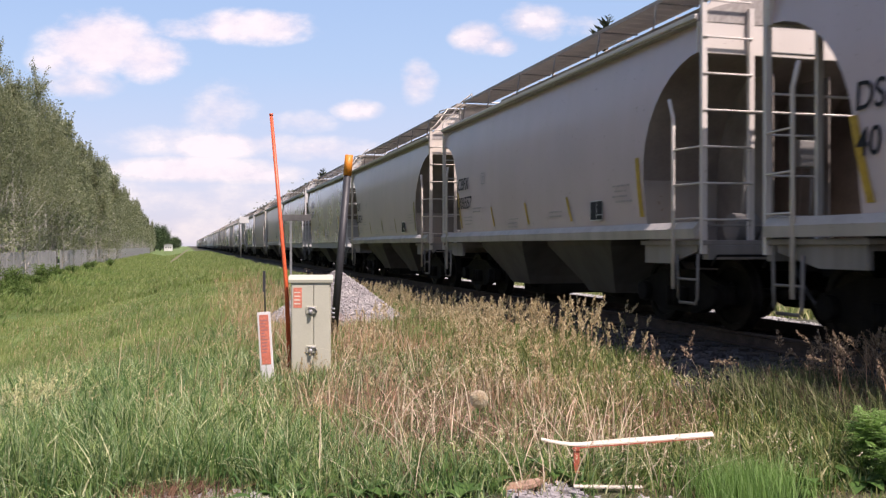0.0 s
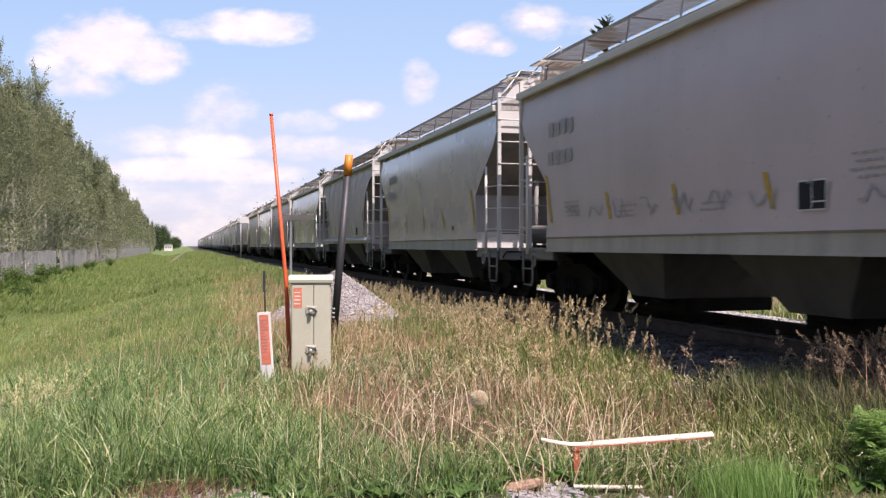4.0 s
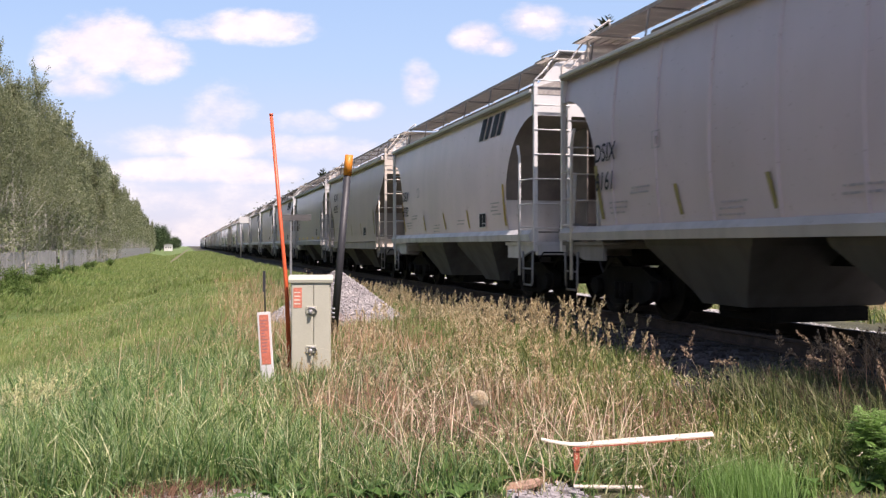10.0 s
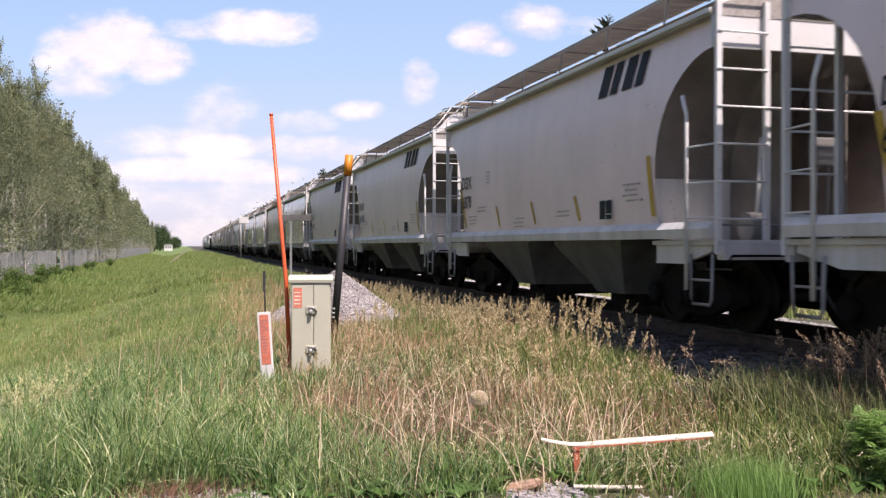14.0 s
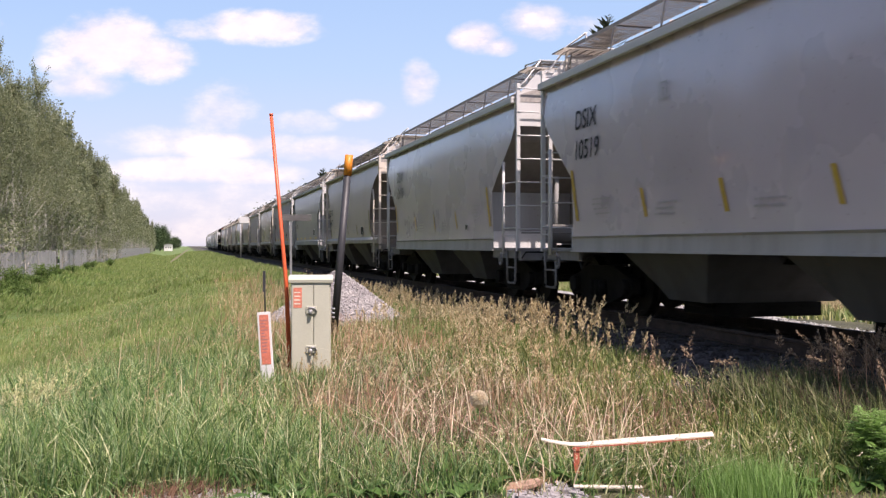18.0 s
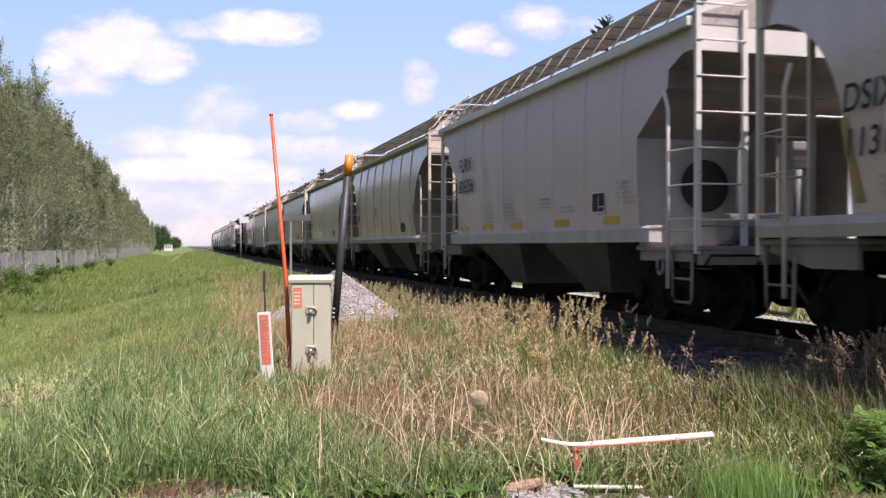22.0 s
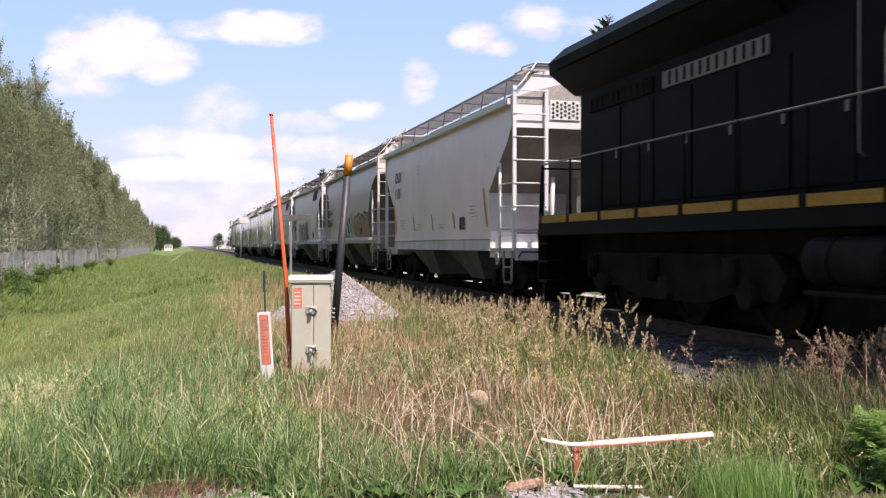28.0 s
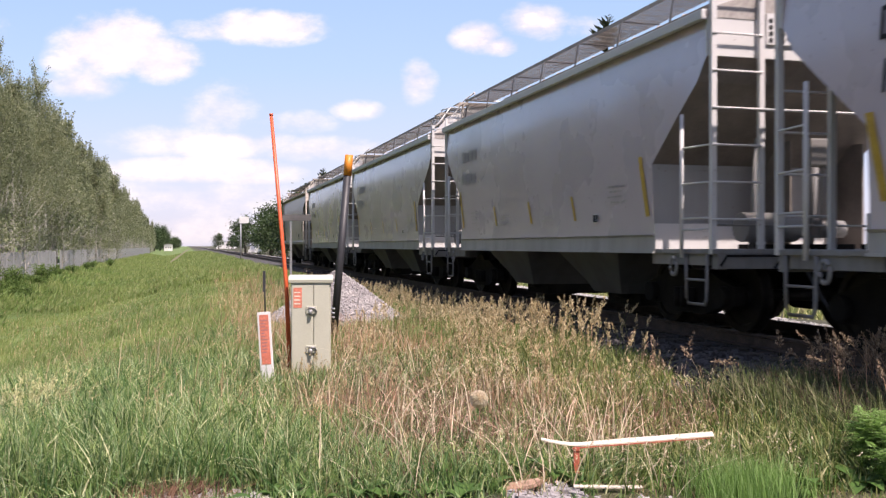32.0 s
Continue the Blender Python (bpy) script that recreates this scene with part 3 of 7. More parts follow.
def stripe(kind, y, z0, z1, lean=0.0, w=0.1):
    """A leaning strip of tape that follows the near side."""
    bm = bmesh.new()
    zs = np.linspace(z0, z1, 6)
    for za, zb in zip(zs, zs[1:]):
        xa, xb = -half_width(kind, za) - 0.012, -half_width(kind, zb) - 0.012
        ya, yb = y + lean * (za - z0), y + lean * (zb - z0)
        bm.faces.new([bm.verts.new(p) for p in ((xa, ya, za), (xb, yb, zb), (xb, yb + w, zb), (xa, ya + w, za))])
    return bm


def truck(parent, y):
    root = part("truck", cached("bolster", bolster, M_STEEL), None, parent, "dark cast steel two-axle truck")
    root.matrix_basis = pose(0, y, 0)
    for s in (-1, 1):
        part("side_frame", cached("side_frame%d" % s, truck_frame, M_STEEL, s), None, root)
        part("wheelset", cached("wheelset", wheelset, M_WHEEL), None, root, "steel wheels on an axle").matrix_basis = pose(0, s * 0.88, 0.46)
    return root


def hopper(kind, paint, ribs=False):
    root = new("hopper_car")
    pm, em = PAINT[paint], ENDS[paint]
    k = kind + paint + str(ribs)
    for s in (-1, 1):
        part("side_sheet", cached("side" + k + str(s), hopper_side, pm, kind, s), None, root)
        part("end_sheet", cached("end" + k + str(s), hopper_end, SILLS[paint] if paint == "grey" else M_ENDGRIME_SHADED, kind, s), None, root, "hollow end sheet below an overhanging top")
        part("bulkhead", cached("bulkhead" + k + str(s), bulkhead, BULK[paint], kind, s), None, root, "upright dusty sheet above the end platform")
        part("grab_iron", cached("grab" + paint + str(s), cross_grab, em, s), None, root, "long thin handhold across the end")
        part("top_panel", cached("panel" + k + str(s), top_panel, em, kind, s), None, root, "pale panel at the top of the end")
        part("eave_angle", cached("eave" + k + str(s), eave, em, kind, s), None, root)
        part("side_sill", cached("sill" + k + str(s), side_sill, SILLS[paint], kind, s), None, root)
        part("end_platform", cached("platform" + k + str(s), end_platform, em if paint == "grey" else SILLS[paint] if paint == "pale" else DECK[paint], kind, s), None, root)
        part("running_board", cached("board" + kind + str(s), running_board, M_GRATING, kind, s), None, root, "open steel grating walkway on the roof")
        part("roof_platform", cached("endboard" + kind + str(s), end_board, M_GRATING, kind, s), None, root, "steel grating crossover on the roof's end")
        part("roof_handrail", cached("roofrail" + k + str(s), roof_rail, em, kind, s), None, root)
        for x in WEBS[kind]:
            part("centre_web", cached("web" + kind + str(s), centre_web, M_ENDGRIME_SHADED, kind, s), None, root).location = (x, 0, 0)
        part("coupler", cached("coupler%d" % s, coupler, M_STEEL, s), None, root)
        part("air_hose", cached("hose%d" % s, air_hose, M_HOSE, s), None, root)
        lad = part("end_ladder", cached("endladder" + k + str(s), ladder, em, kind, s, -1), None, root)
        for i in range(7):
            part("rung", cached("rung" + paint + str(s), rung, em, s, -1), None, lad).location = (0, 0, 1.42 + i * 0.447)
        up = part("side_ladder", cached("sideladder" + k + str(s), side_ladder, em, kind, s, -1), None, root)
        for z in (1.3, 1.44, 1.87, 2.32):
            part("rung", cached("grip" + paint + str(s), side_grip, em, s, -1), None, up).location = (0, 0, z)
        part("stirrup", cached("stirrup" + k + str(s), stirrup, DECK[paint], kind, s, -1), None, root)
        if kind == "slope":
            part("end_plate", cached("endplate" + k + str(s), end_plate, em, kind, s), None, root, "pale plate above the end platform")
        if kind != "round":
            part("tow_ring", cached("ring" + k + str(s), tow_ring, DECK[paint], kind, s), None, root)
        truck(root, s * 4.5)
    part("walkway_edge", cached("boardedge" + kind, board_edge, M_ROOFDUST, kind), None, root)
    for y in np.linspace(-HALF + 0.1, HALF - 0.1, {"round": 7, "slope": 8, "step": 15}[kind]):
        part("walkway_bracket", cached("bracket" + k, board_bracket, M_BRAKE, kind), None, root).location = (0, y, 0)
    if ribs:
        for y in np.linspace(-3.9, 3.9, 7):
            part("side_rib", cached("rib" + k, side_rib, pm, kind), None, root).location = (0, y, 0)
    part("roof", cached("roof" + kind, roof, M_ROOFDUST, kind), None, root, "dusty grey-brown roof")
    part("hatch_trough", cached("trough", hatch_trough, M_TROUGH_SHADE), None, root)
    for y in (-3.75, -1.25, 1.25, 3.75):
        part("hatch_cover", cached("hatch", hatch_cover, M_ROOFDUST, 2.55), None, root).matrix_basis = pose(0, y, 0)
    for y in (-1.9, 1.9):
        bay = part("hopper_bay", cached("bay" + paint, hopper_bay, SHADED_BAYS[paint], 1.3), None, root, "sloping discharge hopper under the floor")
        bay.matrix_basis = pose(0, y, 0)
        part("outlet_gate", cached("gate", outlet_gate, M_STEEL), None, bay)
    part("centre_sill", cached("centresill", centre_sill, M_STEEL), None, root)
    part("brake_gear", cached("brakegear", brake_gear, M_BRAKE, kind), None, root, "grey air reservoir, valve and brake rods")
    part("brake_wheel", cached("brakewheel", brake_wheel, M_BRAKE), None, root)
    if kind == "slope":
        # perforated step plate and stencil lines on the leading end panel
        bm = bmesh.new()
        for i in range(7):
            for j in range(4):
                bmesh.ops.create_circle(bm, cap_ends=True, radius=0.032, segments=8, matrix=Matrix.Translation((-0.72 + i * 0.085, -HALF - 0.045, 3.62 + j * 0.08 + 0.04 * (i % 2))) @ Matrix.Rotation(radians(90), 4, "X"))
        plate = part("step_plate", cached("stepplate" + paint, box, em, bmesh.new(), -0.78, -0.15, -HALF - 0.04, -HALF - 0.012, 3.57, 3.95), None, root, "perforated plate on the end panel")
        tagged(part("hole", cached("platehole", lambda: bm, M_HOSE), None, plate), kind="stuff")
    if kind == "step":
        for s in (-1, 1):
            part("access_opening", cached("disc%d" % s, access_disc, M_HOSE, s), None, root, "round dark opening in the end sheet")
    # tape and stencils that all cars of the kind carry
    if kind == "step":
        for y in (-3.9, -2.0, 0.2, 1.9, 3.6):
            bm = sheet_mark(bmesh.new(), -half_width(kind, 1.45) - 0.012, y, y + 0.62, 1.43, 1.54)
            part("reflector", mesh_of("reflector", bm, M_YELLOW), None, root, "yellow reflector strip")
    else:
        for i, y in enumerate((-4.38, -1.95, 0.0, 1.95, 4.22)):
            big = i in (0, 4)
            bm = stripe(kind, y, 1.5, 2.32 if big else 1.9, (0.2 if i == 4 or kind == "slope" else 0.06) if big else 0.3, 0.11 if big else 0.09)
            part("reflector", mesh_of("reflector", bm, M_OLDYELLOW if ribs or paint in ("tan", "beige") else M_YELLOW), None, root, "upright yellow reflector strip")
    bm = bmesh.new()
    x = -half_width(kind, 1.75) - 0.013
    dy, dz = {"round": (0.5, -0.13), "slope": (0.85, -0.16), "step": (0.28, -0.01)}[kind]
    plain_side = kind == "slope" and paint == "blue"
    small = 0.4 if plain_side else 1.0
    sheet_mark(bm, x, -3.63 + dy, -3.63 + dy + 0.44 * small, 1.615 + dz, 1.615 + dz + 0.31 * small)
    plate = part("placard", mesh_of("placard", bm, M_WHITE), None, root, "small black and white stencil panel")
    bm = bmesh.new()
    for i, (y0, y1, z0, z1) in enumerate(((-3.615, -3.42, 1.71, 1.91), (-3.405, -3.205, 1.63, 1.91), (-3.615, -3.42, 1.63, 1.695))):
        part("panel_field", cached("field" + kind + str(plain_side) + str(i), sheet_mark, M_BLACK, bmesh.new(), x - 0.002, dy - 3.63 + (y0 + 3.63) * small, dy - 3.63 + (y1 + 3.63) * small, 1.615 + dz + (z0 - 1.615) * small, 1.615 + dz + (z1 - 1.615) * small), None, plate, "black field")
    bm = bmesh.new()
    rnd = random.Random(5)
    spots = {"round": ((-3.75, 1.95, 4), (-1.2, 1.66, 2), (0.9, 1.6, 3), (3.75, 1.72, 3), (3.1, 1.9, 2)),
             "slope": ((-3.4, 1.95, 4), (-0.7, 1.6, 2), (1.5, 1.66, 3), (3.4, 1.8, 4)),
             "step": ((-4.0, 2.0, 5), (-1.9, 1.72, 2), (-1.0, 1.9, 3), (0.9, 1.9, 5), (2.1, 1.95, 6), (4.1, 1.72, 3))}[kind]
    for yc, zc, rows in spots:
        for r in range(rows):
            hw = -half_width(kind, zc - r * 0.075) - 0.014
            y0, end = yc + 0.3 * rnd.uniform(0.6, 1.0), yc - 0.3 * rnd.uniform(0.5, 1.0)
            while y0 > end:
                w = rnd.uniform(0.03, 0.11)
                sheet_mark(bm, hw, y0 - w, y0, zc - r * 0.075 + rnd.uniform(0, 0.006), zc - r * 0.075 + 0.03)
                y0 -= w + rnd.uniform(0.02, 0.035)
    tagged(part("stencil", mesh_of("stencil", bm, M_DIMTXT), None, root, "rows of faded stencil lines"), kind="stuff")
    return root
# ---- the train, first car to last ----
# kind, paint, ribs, mark, number, lettering colour, extra
TRAIN = [
    ("round", "lilac", 0, "DSIX", "40", "k", ""), ("round", "lilac", 0, "CBFX", "306557", "k", ""), ("round", "beige", 0, "TILX", "328324", "k", ""),
    ("slope", "blue", 0, "DSIX", "10675", "n", ""), ("slope", "blue", 0, "DSIX", "10191", "k", ""), ("step", "grey", 0, "DSIX", "8169", "k", ""),
    ("slope", "lilac", 0, "", "", "k", "tags"), ("slope", "blue", 0, "", "", "k", ""), ("round", "white", 1, "CITX", "800849", "k", "plates"),
    ("slope", "blue", 0, "DSIX", "10301", "k", ""), ("slope", "lilac", 0, "AOKX", "492476", "k", "rush"), ("slope", "blue", 0, "DSIX", "10330", "k", ""),
    ("slope", "beige", 0, "DSIX", "4103", "n", ""), ("round", "beige", 0, "DSIX", "4544", "k", "plates"), ("round", "lilac", 1, "DSIX", "6161", "k", ""),
    ("round", "pale", 0, "DSIX", "6932", "k", "logo"), ("slope", "beige", 0, "AOKX", "492383", "k", ""), ("step", "grey", 0, "DSIX", "8273", "k", ""),
    ("round", "pale", 0, "DSIX", "6749", "k", "logo"), ("round", "pale", 0, "DSIX", "6876", "k", "logo"), ("round", "pale", 0, "DSIX", "6878", "k", "logo"),
    ("round", "pale", 0, "", "", "k", "logo"), ("round", "pale", 0, "", "", "k", "logo"), ("slope", "blue", 0, "DSIX", "10891", "k", ""),
    ("round", "tan", 1, "DSIX", "3567", "k", ""), ("slope", "blue", 0, "DSIX", "10519", "k", ""), ("slope", "blue", 0, "DSIX", "10919", "k", ""),
    ("round", "beige", 0, "DSIX", "4432", "k", ""), ("step", "grey", 0, "DSIX", "8324", "k", ""), ("step", "white", 1, "FURX", "808259", "k", ""),
    ("round", "tan", 1, "DSIX", "11316", "k", ""), ("step", "white", 1, "FURX", "808356", "k", ""), ("round", "tan", 1, "DSIX", "11394", "k", ""),
    ("round", "tan", 0, "DSIX", "11270", "k", ""), ("round", "beige", 0, "DSIX", "4413", "k", ""), ("round", "beige", 1, "TILX", "339833", "k", ""),
    ("slope", "lilac", 0, "", "", "k", ""), ("round", "tan", 0, "", "", "k", ""), None,
    ("slope", "pale", 0, "DSIX", "1106", "k", ""), ("round", "lilac", 0, "WFRX", "409636", "k", "mural"), ("round", "pale", 0, "DSIX", "6475", "k", "logo bos"),
    ("round", "pale", 0, "DSIX", "6983", "k", "logo"), ("slope", "blue", 0, "DSIX", "10753", "k", ""), ("slope", "blue", 0, "", "", "k", ""),
    ("slope", "blue", 0, "", "", "k", ""), ("slope", "blue", 0, "", "", "k", ""), ("round", "beige", 0, "", "", "k", ""),
]
SHAPE_WORDS = {"round": "with round-bellied sides", "slope": "with slanting end sheets", "step": "with stepped ends"}
PAINT_WORDS = {"blue": "blue-grey", "lilac": "lilac-grey", "beige": "beige-grey", "pale": "pale grey", "tan": "weathered tan", "grey": "light grey", "white": "off-white"}


for row in TRAIN:
    if row and row[3]:
        for txt in row[3:5]:
            letters(txt, 0.42 if row[3] == "FURX" else {"round": 0.38, "slope": 0.43, "step": 0.37}[row[0]], {"k": M_BLACK, "n": M_NAVY}[row[5]], 0.0 if row[0] == "step" else 0.12, 0.003, 0.86)


def travel(t):
    """Metres that the train has gone after t seconds."""
    return 562.21 * (t / 32) + 7.08 * (t / 32) ** 2


def start_y(k):
    lead = -3.01 + CAR * k + (10.08 if k >= 39 else 0.0)
    return lead + (11.54 - 0.72 if k == 38 else HALF)


def dress(car, kind, mark, number, ink, extra, ribbed):
    """Lettering and paint that set one car apart."""
    mat = {"k": M_BLACK, "n": M_NAVY}[ink]
    turn = pose(0, 0, 0, 0, 0, -90)
    y = HALF - {"round": 1.38, "slope": 1.45, "step": 1.7}[kind]
    z, size = {"round": (2.36, 0.38), "slope": (2.96, 0.43), "step": (2.46, 0.37)}[kind]
    if mark == "FURX":
        z, size = 2.75, 0.42
    if mark:
        slant = 0.0 if kind == "step" else 0.12
        for txt, zz in ((mark, z), (number, z - size * 1.12)):
            ob = part("lettering", letters(txt, size, mat, slant, 0.003, 0.86), None, car)
            ob.matrix_basis = Matrix.Translation((-half_width(kind, zz + 0.12) - (0.045 if ribbed else 0.016), y, zz)) @ turn
        dy, ez = {"round": (1.75, 2.4), "slope": (2.75, 3.02), "step": (1.75, 2.45)}[kind]
        bm = bmesh.new()
        hw = half_width(kind, ez) + 0.02
        for a, b, c, d in ((0, 0.22, 0, 0.02), (0, 0.22, 0.22, 0.24), (0, 0.02, 0.02, 0.22), (0.2, 0.22, 0.02, 0.22), (0.07, 0.15, 0.14, 0.165), (0.1, 0.125, 0.06, 0.14)):
            sheet_mark(bm, -hw, y - dy - b, y - dy - a, ez + c, ez + d)
        part("emblem", mesh_of("emblem", bm, M_DIMTXT), None, car, "small square stencil emblem")
    else:
        rnd = random.Random(len(car.children_recursive) + len(kind))
        bm = bmesh.new()
        for zz, h in ((z, 0.26), (z - size * 1.12, 0.26)):
            for i in range(4):
                sheet_mark(bm, -half_width(kind, zz + 0.12) - 0.016, y - i * 0.27 - 0.2, y - i * 0.27, zz, zz + h * rnd.uniform(0.8, 1.0))
        tagged(part("stencil", mesh_of("stencil", bm, M_DIMTXT), None, car, "illegible faded mark"), kind="stuff")
    if "plates" in extra:
        for yy in (-3.8, -1.9, 0.1, 2.0, 4.0):
            bm = sheet_mark(bmesh.new(), -1.655, yy, yy + 0.65, 1.22, 1.31)
            part("reflector", mesh_of("reflector", bm, M_YELLOW), None, car, "yellow reflector strip on the sill")
    if "logo" in extra:
        # four heavy slanted blocks in a row
        def quad(a, b, z1, z2):
            bm = bmesh.new()
            bm.faces.new([bm.verts.new((-half_width(kind, q) - 0.016, -2.62 - p - 0.35 * (q - 3.33), q)) for p, q in ((a, z1), (a, z2), (b, z2), (b, z1))])
            return bm
        for i in range(4):
            mesh = cached("logo%s%d" % (kind, i), quad, M_BLACK, i * 0.39, i * 0.39 + (0.3, 0.24, 0.3, 0.24)[i], 3.33, 3.79)
            part("emblem_block", mesh, None, car, "black slanted block of an emblem high on the side")
    if "rush" in extra or "bos" in extra:
        rush = "rush" in extra
        word, size, y0, z0 = ("RUSH", 1.42, 3.12, 1.27) if rush else ("BOS", 1.32, 2.62, 1.32)
        line = plain("graffiti_dark_red", (0.26, 0.055, 0.04), 0.5) if rush else plain("graffiti_black", (0.045, 0.035, 0.04), 0.5)
        fill = PAINT["lilac"] if rush else plain("graffiti_mauve", (0.5, 0.38, 0.42), 0.5)
        for i, ch in enumerate(word):
            tilt = ((-5, 3, -3, 6), (4, -4, 7))[not rush][i]
            for bold, mt, off in ((0.075, line, 0.0), (0.012, fill, 0.004)):
                ob = part("graffiti", letters(ch, size * (1.0, 0.93, 1.04, 0.96)[i], mt, 0.08, bold, 0.98 if rush else 1.32), None, car, "sprayed bubble-lettered graffiti")
                ob.matrix_basis = Matrix.Translation((-1.627 - off - 0.001 * i, y0 - i * (0.86 if rush else 1.2), z0 + (0.03, -0.04, 0.02, -0.03)[i])) @ turn @ pose(0, 0, 0, 0, tilt, 0)
        if rush:
            for pts in ([(-1.0, 1.35), (-0.95, 2.0), (-1.2, 2.28), (-1.65, 2.3), (-1.75, 1.9), (-1.45, 1.75), (-1.7, 1.35)], [(-1.95, 1.3), (-1.9, 2.1), (-2.2, 2.4), (-2.6, 2.3), (-2.65, 1.6), (-2.35, 1.35), (-1.95, 1.3)], [(-0.3, 2.2), (-0.55, 2.4), (-0.7, 2.1)], [(2.9, 2.3), (2.4, 2.5), (1.6, 2.38), (0.9, 2.55)]):
                ribbon(car, kind, M_WHITE, pts, 0.028, 0.02, "loose white spray strokes")
        else:
            for pts in ([(2.75, 1.5), (3.2, 1.32), (2.7, 1.36)], [(-0.75, 2.05), (-1.0, 1.7), (-1.35, 1.4), (-0.8, 1.36)], [(2.6, 1.34), (1.2, 1.32), (-0.9, 1.35)], [(-0.5, 2.5), (-0.8, 2.38), (-0.55, 2.3), (-0.85, 2.22)], [(-0.9, 2.5), (-1.1, 2.3), (-1.25, 2.5)]):
                ribbon(car, kind, line, pts, 0.018, 0.02, "thin dark spray strokes")
    if "tags" in extra:
        for i in range(9):
            rnd = random.Random(20 + i)
            yc = 3.6 - i * 0.85
            ribbon(car, kind, M_DIMTXT, [(yc - 0.1 * j, 1.5 + 0.28 * rnd.random()) for j in range(6)], 0.014, 0.016, "small dark spray tags")
    if "mural" in extra:
        mural(car, kind)


def mural(car, kind):
    def blob(name, mat, yc, zc, ry, rz, seed, off, label):
        bm = bmesh.new()
        rnd = random.Random(seed)
        n = 26
        ph = [rnd.uniform(0, 6.28) for _ in range(3)]
        ring = []
        for i in range(n):
            a = 2 * math.pi * i / n
            r = 1 + 0.12 * math.sin(3 * a + ph[0]) + 0.1 * math.sin(5 * a + ph[1]) + 0.06 * math.sin(9 * a + ph[2])
            p = 0.72
            ca, sa = math.cos(a), math.sin(a)
            yy, zz = yc + ry * r * math.copysign(abs(ca) ** p, ca), zc + rz * r * math.copysign(abs(sa) ** p, sa)
            ring.append((yy, max(1.42, zz)))
        mid = bm.verts.new((-half_width(kind, zc) - off, yc, zc))
        vs = [bm.verts.new((-half_width(kind, z) - off, y, z)) for y, z in ring]
        for i in range(n):
            bm.faces.new((mid, vs[i], vs[(i + 1) % n]))
        part(name, mesh_of(name, bm, mat), None, car, label)

    salmon, green, grey = plain("graffiti_salmon", (0.36, 0.17, 0.14), 0.5), plain("graffiti_green", (0.12, 0.17, 0.1), 0.5), plain("graffiti_slate", (0.13, 0.135, 0.145), 0.5)
    for i, (yc, zc, ry, rz, seed) in enumerate(((-2.2, 1.8, 0.62, 0.42, 3), (-3.1, 1.78, 0.42, 0.4, 4), (-3.95, 1.8, 0.55, 0.42, 9))):
        blob("graffiti", M_BLACK, yc, zc, ry + 0.05, rz + 0.05, seed, 0.012, "dark outline of sprayed lettering")
        blob("graffiti", salmon, yc, zc, ry, rz, seed, 0.016, "salmon graffiti lettering")
    for i, (yc, zc, ry, rz, seed) in enumerate(((1.35, 1.78, 0.55, 0.45, 7), (0.35, 1.8, 0.6, 0.48, 8), (-0.5, 1.72, 0.4, 0.42, 12))):
        blob("graffiti", grey, yc, zc, ry, rz, seed, 0.012 + 0.002 * i, "dark outlined graffiti lettering")
    for pts in ([(-1.75, 2.0), (-1.9, 1.75), (-2.4, 1.7), (-2.55, 1.95), (-2.25, 2.0)], [(-2.95, 2.2), (-3.2, 1.9), (-3.15, 1.5)], [(-3.6, 2.3), (-3.65, 1.7)], [(-3.55, 2.0), (-4.15, 2.05)]):
        ribbon(car, kind, green, pts, 0.05, 0.021, "green sprayed stroke")
    for pts in ([(1.85, 2.1), (1.6, 1.85), (1.3, 1.5)], [(1.75, 2.05), (1.25, 2.05), (1.3, 1.8), (1.7, 1.8)], [(0.8, 1.5), (0.6, 2.1), (0.35, 1.65), (0.1, 2.15), (-0.1, 1.5)], [(-0.35, 2.05), (-0.6, 1.9), (-0.55, 1.55), (-0.85, 1.5)]):
        ribbon(car, kind, M_WHITE, pts, 0.06, 0.022, "white sprayed stroke")
    for pts in ([(-0.95, 2.35), (-1.05, 2.1), (-1.15, 2.4), (-1.3, 2.0)], [(-1.0, 1.95), (-1.25, 1.75), (-1.45, 2.1), (-1.4, 1.6)]):
        ribbon(car, kind, M_BLACK, pts, 0.016, 0.02, "thin dark spray stroke")


def ribbon(car, kind, mat, pts, w, off, label):
    """A flat painted stroke on the near side."""
    bm = bmesh.new()
    fine = []
    for (a, b), (c, d) in zip(pts, pts[1:]):
        fine += [(a + (c - a) * q, b + (d - b) * q) for q in (0.0, 0.34, 0.67)]
    fine.append(pts[-1])
    rows = []
    for i, (y, z) in enumerate(fine):
        p, q = fine[max(0, i - 1)], fine[min(len(fine) - 1, i + 1)]
        ty, tz = q[0] - p[0], q[1] - p[1]
        n = math.hypot(ty, tz) or 1.0
        ny, nz = -tz / n * w, ty / n * w
        rows.append([bm.verts.new((-half_width(kind, z + s * nz) - off, y + s * ny, z + s * nz)) for s in (-1, 1)])
    for r, s in zip(rows, rows[1:]):
        bm.faces.new((r[0], r[1], s[1], s[0]))
    part("graffiti", mesh_of("graffiti", bm, mat), None, car, label)


